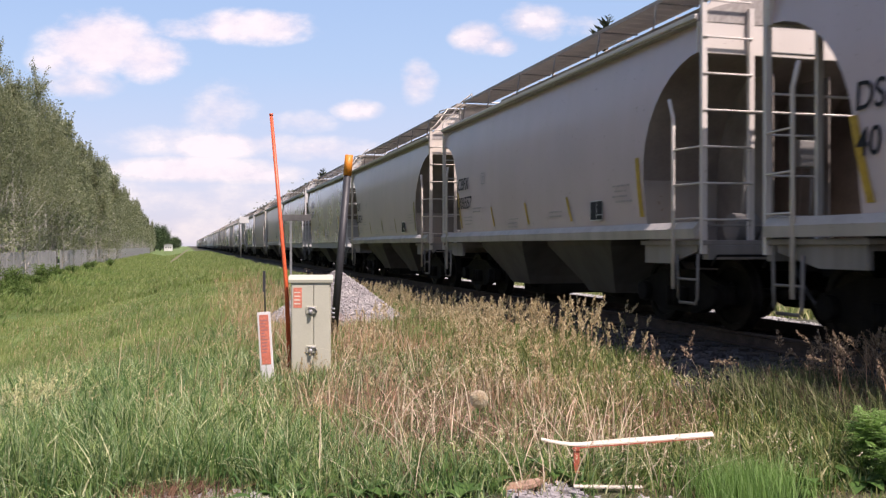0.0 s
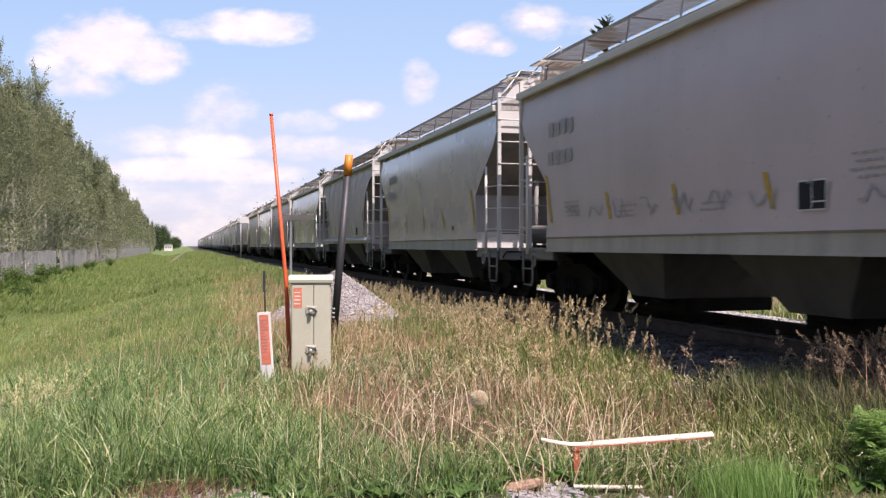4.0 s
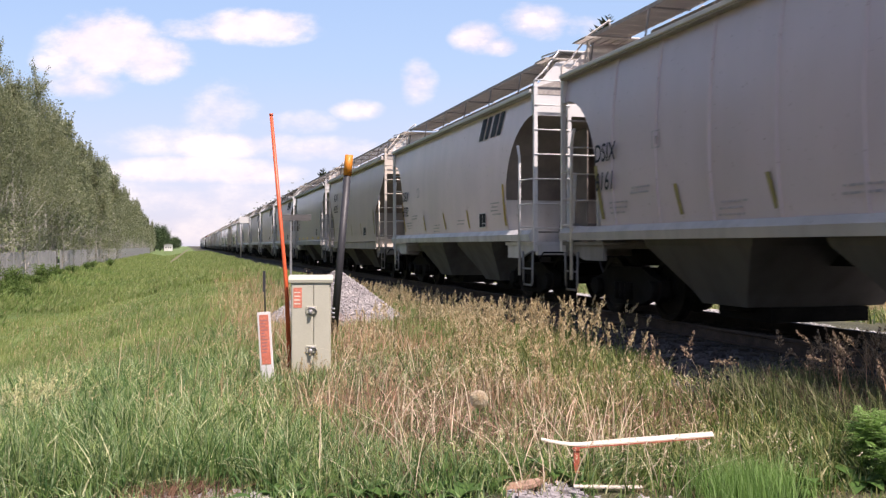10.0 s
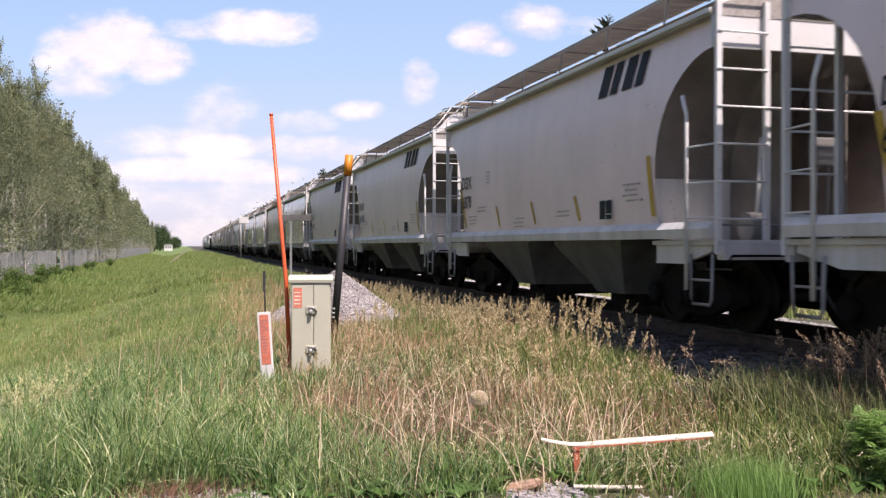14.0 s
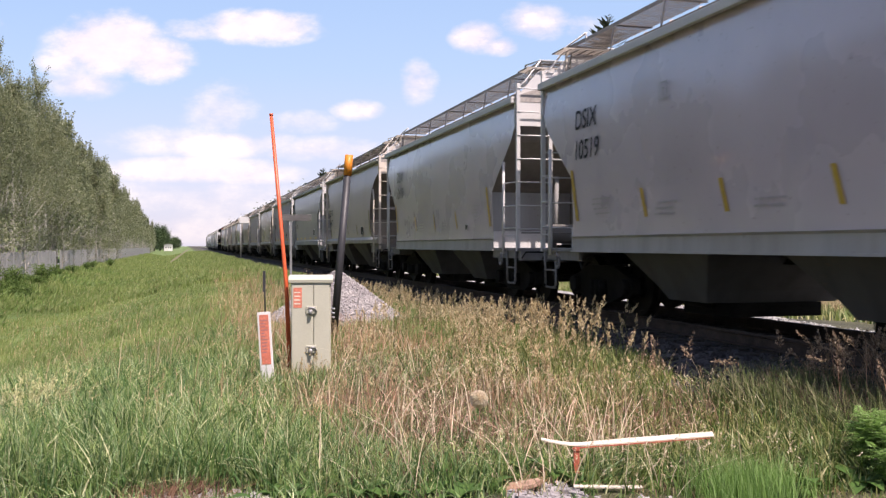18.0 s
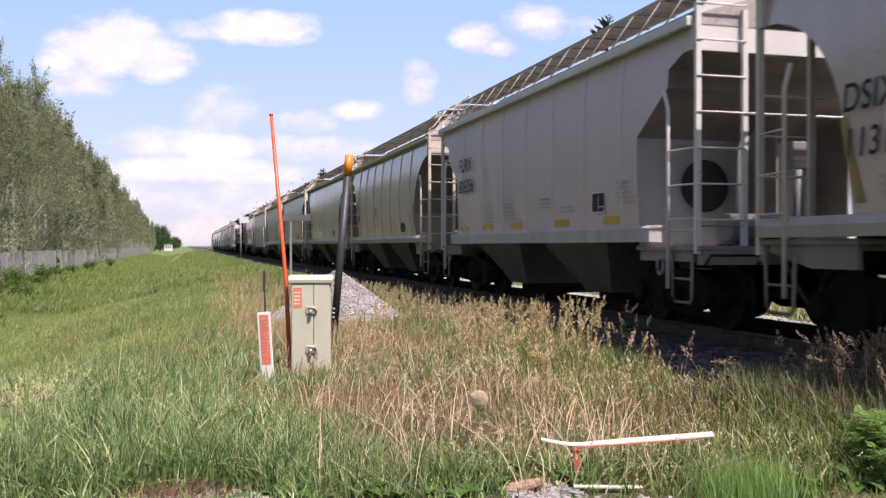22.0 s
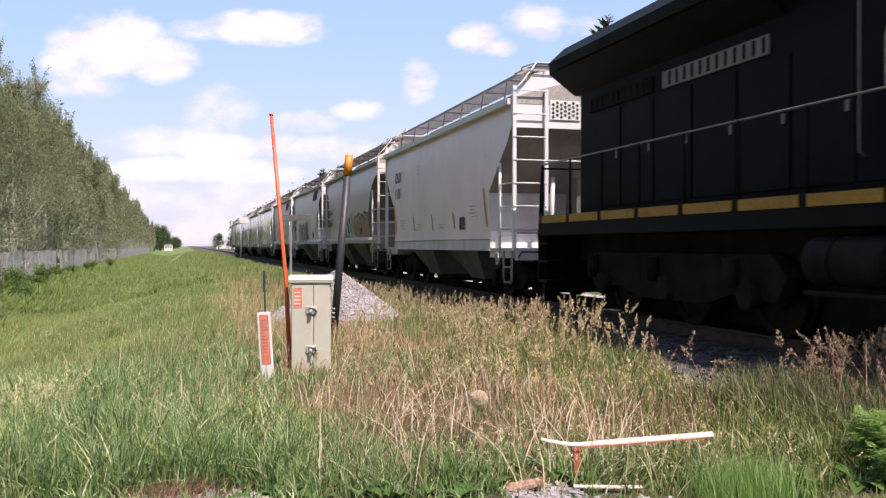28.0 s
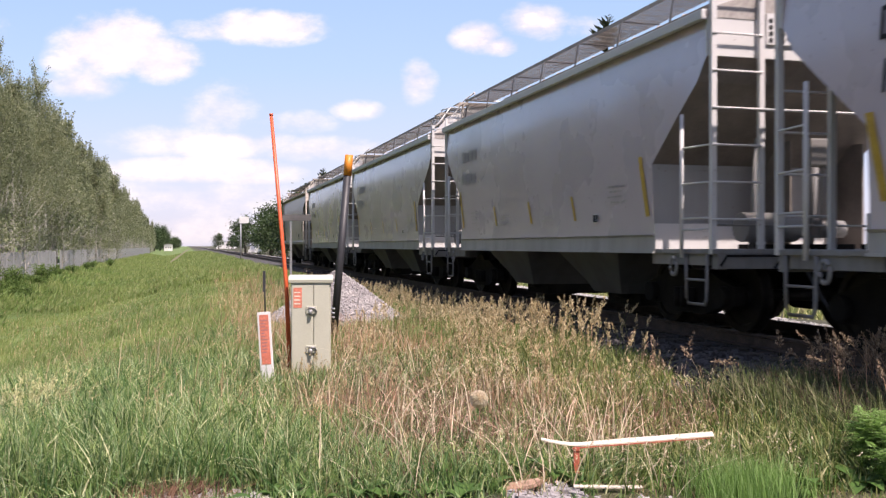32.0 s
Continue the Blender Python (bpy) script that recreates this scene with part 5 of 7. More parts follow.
def clear_of(xy, extra=0.0):
    """Keeps grass off the track bed, the stone heap and the cabinet."""
    x, y = xy[:, 0], xy[:, 1]
    ok = (x < 4.95 + 0.4 * smooth(8.5, 10.5, y) - 0.3 * smooth(22, 34, y) + extra + 0.25 * patchy(xy, 1.7, 3)) | (x > 13.5)
    ok &= np.hypot((x - 2.95) / 1.35, (y - 18.3) / 1.8) > 1
    ok &= ~((abs(x - 1.43) < 0.27) & (abs(y - 11.1) < 0.25))
    return ok


def edge_low(xy):
    """The stand is low by the ballast near the road and tall farther on."""
    k = smooth(3.4, 4.4, xy[:, 0])
    return 1 - k + k * np.interp(xy[:, 1], (7.8, 8.7, 9.3, 10.5, 12.0, 15.0, 20.0), (0.35, 0.5, 0.98, 1.12, 1.0, 0.75, 0.7))


def ahead(xy):
    """Metres straight ahead of the roadside, square to the line of sight."""
    return -xy[:, 0] * math.sin(radians(YAW)) + xy[:, 1] * math.cos(radians(YAW))


def bare(xy):
    """1 on the two worn patches of the road's edge."""
    a = np.hypot((xy[:, 0] - 0.12) / 0.5, (xy[:, 1] - 5.85) / 0.4)
    b = np.hypot((xy[:, 0] - 2.14) / 0.24, (xy[:, 1] - 5.3) / 0.34)
    return np.maximum(smooth(1.2, 0.6, a), smooth(1.2, 0.6, b))


def dry(xy):
    """1 where the stand is dry straw, 0 where it is green."""
    return np.clip(smooth(0.35, 1.7, xy[:, 0] + 0.25 * patchy(xy, 0.9, 5) + 0.4 * smooth(11, 15, xy[:, 1]) * smooth(30, 22, xy[:, 1])) - 0.9 * smooth(4.6, 6.0, xy[:, 0] + 0.06 * (14 - xy[:, 1])) * smooth(11, 8, xy[:, 1]) + 0.3 * patchy(xy, 1.6, 6) - 0.5 * smooth(2.7, 3.6, xy[:, 0]) - 0.25 * smooth(11, 15, xy[:, 1]), 0, 1)


def path_x(y):
    """Where the trodden path runs along the foot of the bank."""
    return np.interp(y, (120, 200, 420), (-2.1, -1.4, 0.6))


LEAF = (1.0, 0.95, 0.75, 0.42, 0.05)
STALK = (1.0, 0.8, 0.65, 0.5, 0.3)
PLUME = (0.35, 0.3, 0.28, 0.26, 1.2, 3.2, 3.0, 1.6, 0.3)


def build_grass():
    rng = np.random.default_rng(7)

    def pick(xy, keep):
        return xy[keep & clear_of(xy)]

    def tuft(xy, f, seed):
        """Clumps: some spots stand taller than others."""
        return 1 + 0.45 * patchy(xy, f, seed) + 0.25 * patchy(xy, f * 2.7, seed + 1)
    # green blades before the camera
    xy, aim = tufts(view_spots(150000, 5.1, 17, 1, power=1.25), 0.085, 1)
    d = dry(xy)
    ok = clear_of(xy) & (rng.random(len(xy)) > d * 0.22) & (rng.random(len(xy)) > 0.75 * smooth(4.3, 4.8, xy[:, 0]) * smooth(9.0, 8.0, xy[:, 1]))
    g, aim = xy[ok], aim[ok]
    left = smooth(1.2, -0.6, g[:, 0])
    h = rng.uniform(0.12, 0.40, len(g)) * (0.62 + 0.55 * left) * tuft(g, 1.1, 8)
    road = smooth(5.45, 6.0, ahead(g) + 0.12 * patchy(g, 1.9, 19) - 0.35 * bare(g))
    h *= (0.3 + 0.7 * road)
    keep = rng.random(len(g)) < 0.25 + 0.75 * road
    # the tall stand thins out towards the ditch
    edge = smooth(10.2, 13.0, ahead(g) + 0.9 * patchy(g, 0.8, 27)) * smooth(0.9, -0.3, g[:, 0])
    h *= 1 - 0.5 * edge
    keep &= rng.random(len(g)) > 0.6 * edge
    half = rng.random(len(g)) < 0.55
    gold = keep & (rng.random(len(g)) < 0.75 * smooth(2.3, 3.3, g[:, 0] + 0.3 * patchy(g, 1.4, 25)))
    keep &= ~gold
    blades("grass", g[gold], h[gold] * 1.1, rng.uniform(0.006, 0.017, gold.sum()), 0.5, LEAF, M_OLIVE, "yellow-green grass beside the track", 1.0, aim[gold])
    blades("grass", g[keep & half], h[keep & half], rng.uniform(0.005, 0.0155, (keep & half).sum()), 0.6, LEAF, M_GREEN, "lush green roadside grass on the bank", 1.0, aim[keep & half])
    blades("grass", g[keep & ~half], h[keep & ~half], rng.uniform(0.005, 0.0145, (keep & ~half).sum()), 0.55, LEAF, M_GREEN_DEEP, "deep green grass blades on the bank", 0.9, aim[keep & ~half])
    # dry stalks in the middle of the bank
    xy = view_spots(24000, 5.6, 18, 2, -0.3, 0.56, power=1.2)
    xy = tufts(xy, 0.1, 5)[0]
    s = pick(xy, rng.random(len(xy)) < dry(xy) * 0.6 + 0.05)
    # a gap in the straw before the round seed head
    s = s[~((abs(s[:, 0] - 0.322 * s[:, 1]) < 0.13) & (s[:, 1] < 6.6))]
    low = (0.3 + 0.7 * smooth(5.8, 7.4, s[:, 1])) * edge_low(s)
    h = rng.uniform(0.1, 0.4, len(s)) * tuft(s, 1.3, 9) * low
    blades("dry_grass", s, h, rng.uniform(0.004, 0.011, len(s)), 0.95, STALK, M_STRAW, "dry straw-coloured grass stalks on the bank")
    # bent pale straws
    s2 = s[rng.random(len(s)) < 0.13 * smooth(4.2, 3.2, s[:, 0])]
    blades("dry_grass", s2, rng.uniform(0.2, 0.6, len(s2)), rng.uniform(0.005, 0.011, len(s2)), 0.9, STALK, M_PALESTRAW, "long bent pale straws", 0.7)
    # nodding seed heads, thickest along the crest before the track
    xy = view_spots(26000, 8, 30, 3, -0.3, 0.56)
    crest = smooth(2.7, 4.3, xy[:, 0]) * smooth(8.5, 11, xy[:, 1])
    k = pick(xy, (rng.random(len(xy)) < dry(xy) + 0.75 * crest) & (rng.random(len(xy)) < 0.05 + crest * np.clip(0.48 + 0.5 * patchy(xy, 1.2, 51), 0.12, 0.8)))
    cr = smooth(2.3, 4.0, k[:, 0]) * smooth(8.5, 11, k[:, 1])
    tips, ways = blades("seed_grass", k, rng.uniform(0.36, 0.66, len(k)) * (0.75 + 0.4 * cr) * edge_low(k), rng.uniform(0.004, 0.007, len(k)), 0.35, STALK, M_OLIVE, "tall grass stalks beside the track", 0.6)
    seed_heads("seed_grass", tips, ways, 0.2, 0.036, 44, 0.0195, M_SEED, "loose buff seed heads beside the track")
    # coarse purple plumes at the edge of the ballast
    c = np.stack([rng.uniform(5.0, 6.15, 44), rng.uniform(5.5, 7.5, 44)], 1)
    c = c[rng.random(44) < 0.1 + 0.8 * smooth(7.4, 6.7, c[:, 1])]
    xy = np.repeat(c, 5, 0) + rng.normal(0, 0.1, (5 * len(c), 2))
    xy = np.concatenate([xy, np.stack([rng.uniform(4.6, 5.2, 14), rng.uniform(7.4, 9.4, 14)], 1)])
    hh = rng.uniform(0.25, 0.74, len(xy)) * np.interp(xy[:, 1], (6.0, 8.5), (1.05, 0.8))
    tips, ways = blades("seed_grass", xy, hh, rng.uniform(0.005, 0.009, len(xy)), 0.35, STALK, M_STRAW, "tall stalks beside the ballast", 0.8)
    seed_heads("seed_grass", tips, ways, 0.22, 0.05, 62, 0.0155, M_PLUME, "purple-brown seed plumes beside the ballast")
    # rank green growth at their feet
    xy = tufts(np.stack([rng.uniform(4.6, 5.6, 4200), rng.uniform(5.2, 7.5, 4200)], 1), 0.09, 29)[0]
    xy = xy[xy[:, 0] < 5.35 + 0.25 * patchy(xy, 2.0, 33)]
    blades("grass", xy, rng.uniform(0.15, 0.42, len(xy)), rng.uniform(0.006, 0.013, len(xy)), 0.6, LEAF, M_RANK, "rank dark green grass beside the ballast", 0.9)
    # dark dead weeds between the ballast and the road
    xy = tufts(np.stack([rng.uniform(4.75, 5.8, 2600), rng.uniform(5.6, 7.3, 2600)], 1), 0.08, 9)[0]
    tips, ways = blades("dead_weeds", xy, rng.uniform(0.08, 0.34, len(xy)), rng.uniform(0.006, 0.014, len(xy)), 0.5, LEAF, M_DARKWEED, "dark brown dead weeds beside the ballast", 0.8)
    seed_heads("dead_weeds", tips[::22], ways[::22], 0.2, 0.05, 26, 0.014, M_DARKWEED, "dark dead seed heads beside the ballast")
    # pale seed heads strewn over the green
    xy = view_spots(5200, 7, 30, 31, -0.56, 0.05)
    k = pick(xy, (xy[:, 0] < 1.5) & (rng.random(len(xy)) < np.clip(0.45 + 0.6 * patchy(xy, 0.7, 14), 0.05, 1)))
    tips, ways = blades("seed_grass", k, rng.uniform(0.25, 0.5, len(k)), rng.uniform(0.003, 0.006, len(k)), 0.45, STALK, M_SEED, "thin pale stalks in green grass", 0.6)
    seed_heads("seed_grass", tips, ways, 0.1, 0.016, 9, 0.013, M_SEED, "small pale seed heads in green grass")
    # pale husks and curled dry leaf tips in the stand before the track
    xy = view_spots(4600, 5.5, 12, 71, -0.05, 0.42)
    k = pick(xy, (xy[:, 0] > 1.6) & (rng.random(len(xy)) < np.clip(0.3 + 0.5 * patchy(xy, 1.5, 72), 0.05, 0.8)))
    tips, ways = blades("dry_grass", k, rng.uniform(0.14, 0.42, len(k)) * (0.5 + 0.5 * edge_low(k)), rng.uniform(0.003, 0.005, len(k)), 0.6, STALK, M_OLIVE, "thin stalks with dry tips", 0.9)
    seed_heads("dry_grass", tips, ways, 0.06, 0.018, 4, 0.012, M_PALESTRAW, "pale husks and curled dry leaf tips")
    # dead reddish litter on the worn edge
    xy = np.array([-0.08, 5.92]) + rng.normal(0, 1, (420, 2)) * np.array([0.15, 0.12])
    blades("dry_grass", xy, rng.uniform(0.06, 0.16, 420), rng.uniform(0.005, 0.012, 420), 2.4, STALK, M_THATCH, "fallen reddish straw on the worn road edge", 0.3)
    # short thatch of fallen straw between the stems
    xy = view_spots(17000, 5.5, 11, 41, -0.3, 0.4)
    k = pick(xy, (rng.random(len(xy)) < dry(xy) * 0.9) & (xy[:, 1] > 5.75))
    blades("dry_grass", k, rng.uniform(0.1, 0.24, len(k)), rng.uniform(0.005, 0.012, len(k)), 2.2, STALK, M_THATCH, "fallen reddish straw thatch", 0.3)
    # a fine bright tuft by the roadside
    xy = np.array([3.28, 4.85]) + rng.normal(0, 1, (1500, 2)) * np.array([0.17, 0.14])
    blades("grass", xy, rng.uniform(0.12, 0.3, 1500), rng.uniform(0.003, 0.007, 1500), 0.35, LEAF, M_WEED, "fine bright green tuft by the roadside", 0.9)
    # middle distance
    xy = tufts(view_spots(150000, 12.5, 48, 4, -0.6, 0.2, power=1.3), 0.2, 6)[0]
    d = dry(xy) * 0.5 * smooth(-1.0, 0.6, xy[:, 0])
    m = pick(xy, rng.random(len(xy)) > d)
    blades("grass", m, rng.uniform(0.1, 0.24, len(m)) * tuft(m, 0.6, 10), rng.uniform(0.012, 0.024, len(m)), 0.75, LEAF, M_LIME, "bright green grass on the ditch slope", 1.0)
    m = pick(xy[::2], rng.random(len(xy[::2])) < 0.8 * d[::2] * smooth(-0.6, 0.9, xy[::2, 0]) + 0.012)
    blades("dry_grass", m, rng.uniform(0.2, 0.5, len(m)), rng.uniform(0.007, 0.014, len(m)), 0.4, STALK, M_STRAW, "dry stalks on the ditch slope")
    # far bank and ditch
    xy = np.stack([rng.uniform(-11, 5, 90000), 40 + 210 * rng.random(90000) ** 1.8], 1)
    m = pick(xy, abs(xy[:, 0] - path_x(xy[:, 1])) > np.where(xy[:, 1] > 118, 0.3 + 0.0015 * xy[:, 1], 0))
    blades("grass", m, rng.uniform(0.16, 0.38, len(m)) * tuft(m, 0.25, 16), rng.uniform(0.04, 0.09, len(m)), 0.5, LEAF, M_LIME, "bright green grass along the railway bank")
    # rough grass beyond the far shoulder
    xy = np.stack([rng.uniform(12.6, 18.0, 16000), 5 + 60 * rng.random(16000) ** 1.4], 1)
    blades("grass", xy, rng.uniform(0.15, 0.4, len(xy)), rng.uniform(0.02, 0.045, len(xy)), 0.6, LEAF, M_OLIVE, "rough yellow-green grass beyond the track", 0.9)
    # darker weeds in the ditch
    xy = np.stack([rng.uniform(-9.5, -3.5, 9000), rng.uniform(24, 90, 9000)], 1)
    m = xy[patchy(xy, 0.35, 17) > 0.25 - 0.35 * smooth(-5.0, -7.0, xy[:, 0]) * smooth(50, 35, xy[:, 1])]
    blades("ditch_weeds", m, rng.uniform(0.2, 0.55, len(m)), rng.uniform(0.05, 0.11, len(m)), 0.7, LEAF, M_SHRUB, "dark broad weeds in the ditch", 1.1)
    # pale, leaning reeds in the green: one tall pair, a stubby clump, and strays
    xy = np.concatenate([np.array([(-0.78, 10.0), (-0.7, 9.95), (-0.66, 10.05)]), np.array([-0.36, 11.8]) + rng.normal(0, 0.07, (16, 2)), np.stack([rng.uniform(-2.6, 0.4, 30), rng.uniform(8, 13, 30)], 1)])
    hh = np.concatenate([[0.85, 0.78, 0.5], rng.uniform(0.3, 0.58, 16), rng.uniform(0.35, 0.6, 30)])
    blades("dry_grass", xy, hh, rng.uniform(0.009, 0.015, len(xy)), 0.2, STALK, M_SEED, "pale dry reeds in green grass")
    # a drift of pale yellow seed heads
    xy = np.array([-1.36, 8.85]) + rng.normal(0, 1, (110, 2)) * np.array([0.2, 0.55])
    tips, ways = blades("seed_grass", xy, rng.uniform(0.28, 0.55, 110), rng.uniform(0.003, 0.006, 110), 0.4, STALK, M_SEED, "thin pale stalks with seed heads", 0.6)
    seed_heads("seed_grass", tips, ways, 0.16, 0.03, 26, 0.015, M_YELLOWSEED, "pale yellow loose seed heads in green grass")


def pebbles(name, xy, size, mat, label, z=None, bury=0.3):
    """Crushed stones: low, uneven eight-cornered lumps."""
    n = len(xy)
    rng = np.random.default_rng(n)
    base = np.array([(x, y, zz) for zz in (-1, 1) for y in (-1, 1) for x in (-1, 1)], float)
    q = base[None] * (0.5 + 0.35 * rng.random((n, 8, 3))) * size[:, None, None] * np.array([1.0, 0.85, 0.7]) * 0.62
    a = rng.uniform(0, 6.28, n)
    tl = rng.normal(0, 0.5, n)
    y, zz = q[..., 1] * np.cos(tl)[:, None] - q[..., 2] * np.sin(tl)[:, None], q[..., 1] * np.sin(tl)[:, None] + q[..., 2] * np.cos(tl)[:, None]
    x2, y2 = q[..., 0] * np.cos(a)[:, None] - y * np.sin(a)[:, None], q[..., 0] * np.sin(a)[:, None] + y * np.cos(a)[:, None]
    zb = (ground_z(xy[:, 0], xy[:, 1]) if z is None else z) + size * bury * 0.5
    co = np.stack([x2 + xy[:, 0, None], y2 + xy[:, 1, None], zz + zb[:, None]], -1).reshape(-1, 3)
    f = np.array([(0, 2, 3, 1), (4, 5, 7, 6), (0, 1, 5, 4), (2, 6, 7, 3), (0, 4, 6, 2), (1, 3, 7, 5)])
    faces = (np.arange(n)[:, None, None] * 8 + f[None]).reshape(-1, 4)
    return tagged(new(name, raw_mesh(name, co, faces, mat)), label, "stones", kind="stuff")


def build_stones():
    rng = np.random.default_rng(11)
    # road shoulder at the camera's feet
    xy = view_spots(5200, 5.0, 6.4, 12, -0.4, 0.25)
    xy = xy[rng.random(len(xy)) < smooth(5.6, 5.3, ahead(xy) - 0.42 * bare(xy) + 0.08 * patchy(xy, 2.0, 13))]
    pebbles("gravel", xy, rng.uniform(0.02, 0.06, len(xy)), M_STONE, "pale crushed gravel on the road shoulder")
    # ballast beside and under the rails
    n = 26000
    x, y = rng.uniform(-2.9, 5.2, n), 4 + 42 * rng.random(n) ** 1.3
    z = np.interp(x, (-2.9, -1.75, 1.75, 2.4, 3.6, 5.6), (0.1, 0.245, 0.245, 0.19, 0.08, -0.12))
    # the stones' tone changes where the train's shadow ends
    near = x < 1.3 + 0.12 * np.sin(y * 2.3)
    for sel, mat, label in ((near, M_BALLAST_SHADED, "oily track ballast stones darkened for shade"), (~near, M_BALLAST_SUNLIT, "far-side ballast stones in a paler tone for sunlight")):
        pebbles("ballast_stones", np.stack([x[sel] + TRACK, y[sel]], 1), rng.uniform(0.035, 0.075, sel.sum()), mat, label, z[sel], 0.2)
    # heap of gravel on the bank
    heap = tagged(new("gravel_heap"), "grey conical heap of crushed gravel in the grass", "gravel heap")
    heap.location = (2.95, 18.6, float(ground_z(2.95, 18.6)) - 0.02)
    bm = bmesh.new()
    us, vs = np.linspace(0, 1, 16), np.linspace(0, 2 * math.pi, 33)
    def at(u, v):
        r = 1 + 0.06 * math.sin(3 * v) + 0.05 * math.sin(7 * v + 1)
        return (1.35 * u * r * math.cos(v), 1.4 * u * r * math.sin(v), 1.08 * (1 - u) ** 1.05 - 0.06 * (1 - u) ** 6)
    grid(bm, at, us, vs)
    part("mound", bm, M_GRAVEL, heap)
    n = 5200
    u, v = np.sqrt(rng.random(n)), rng.uniform(0, 6.283, n)
    r = 1 + 0.06 * np.sin(3 * v) + 0.05 * np.sin(7 * v + 1)
    px, py, pz = 1.37 * u * r * np.cos(v), 1.42 * u * r * np.sin(v), 1.08 * (1 - u) ** 1.05 - 0.06 * (1 - u) ** 6
    st = pebbles("loose_stone", np.stack([px, py], 1), rng.uniform(0.02, 0.06, n), M_STONE, "loose crushed stones", pz, 0.3)
    st.parent = heap
    del st["category"]


build_grass()
build_stones()
# ---- things on the bank ----
M_CABINET = surface("pale_green_grey_enamel", (0.44, 0.43, 0.345), (0.5, 0.49, 0.4), 2.0, 0.45, 0, 0.03, 60.0, speckle=0.2)
M_ORANGE = surface("orange_fibreglass", (0.6, 0.09, 0.03), (0.72, 0.13, 0.045), 3.0, 0.45, 0, 0.05, 40.0)
M_ORANGE_CAP = surface("amber_cap", (0.6, 0.19, 0.015), (0.7, 0.25, 0.02), 3.0, 0.5, 0, 0.05, 40.0)
M_PIPE = surface("weathered_black_pipe", (0.02, 0.02, 0.024), (0.05, 0.05, 0.056), 3.0, 0.5, 0, 0.1, 40.0, (1, 1, 0.2))
M_LABEL = surface("faded_orange_label", (0.6, 0.16, 0.1), (0.7, 0.24, 0.16), 4.0, 0.5, 0, 0.05, 40.0)
M_LATH = surface("whitewashed_lath", (0.62, 0.52, 0.42), (0.75, 0.68, 0.58), 3.0, 0.8, 0, 0.3, 40.0, (1, 8, 8))
M_REDWOOD = surface("red_painted_stake", (0.42, 0.08, 0.05), (0.55, 0.16, 0.1), 3.0, 0.8, 0, 0.3, 30.0)
M_BOARD = surface("weathered_board", (0.36, 0.2, 0.13), (0.5, 0.33, 0.24), 3.0, 0.85, 0, 0.4, 30.0, (1, 8, 8))
M_FENCE = surface("silvered_fence_boards", (0.24, 0.235, 0.23), (0.4, 0.39, 0.38), 1.5, 0.9, 0, 0.3, 25.0, (4, 4, 0.5))
M_GALV = surface("galvanised_steel", (0.3, 0.3, 0.31), (0.42, 0.42, 0.43), 5.0, 0.5, 0.5, 0.1, 40.0)
M_PUFF = leaf_material("seed_down", [(0.86, 0.74, 0.62), (0.95, 0.86, 0.76)], 0.6)


def gz(x, y):
    return float(ground_z(np.float64(x), np.float64(y)))


def cabinet():
    root = tagged(new("utility_cabinet"), "pale green-grey steel utility cabinet with double doors", "utility cabinet")
    root.matrix_basis = pose(1.45, 11.12, gz(1.45, 11.12), 0, 0, YAW + 6)
    def b(name, mat, *d, bev=0.008, parent=root, label=""):
        return part(name, box(bmesh.new(), *d, bev), mat, parent, label)
    b("body", M_CABINET, -0.235, 0.235, -0.14, 0.14, 0.0, 1.13)
    lid = bmesh.new()
    slab(lid, [(-0.17, 1.13), (-0.175, 1.165), (-0.12, 1.215), (0.15, 1.215), (0.17, 1.165), (0.17, 1.13)], "x", -0.262, 0.262)
    part("lid", lid, M_CABINET, root, "sloping lid")
    for x0, x1 in ((-0.225, 0.028), (0.036, 0.225)):
        b("door", M_CABINET, x0, x1, -0.153, -0.14, 0.05, 1.105)
    for z in (0.33, 0.80):
        b("hasp_plate", M_CABINET, -0.055, 0.07, -0.172, -0.154, z - 0.045, z + 0.05)
        part("padlock", tube(bmesh.new(), [(0.0, -0.19, z - 0.055), (0.0, -0.19, z + 0.01)], 0.022, 8), M_GALV, root, "small steel padlock")
        part("hasp", tube(bmesh.new(), [(-0.03, -0.178, z + 0.03), (0.05, -0.19, z + 0.03), (0.07, -0.178, z - 0.02)], 0.01, 6), M_GALV, root)
    b("label", M_LABEL, -0.205, -0.105, -0.157, -0.153, 0.83, 1.07, bev=0.0, label="faded orange warning sticker")
    bars = bmesh.new()
    for k in range(4):
        box(bars, -0.195, -0.125, -0.1585, -0.157, 0.87 + 0.045 * k, 0.885 + 0.045 * k)
    part("lettering", bars, M_LATH, root)


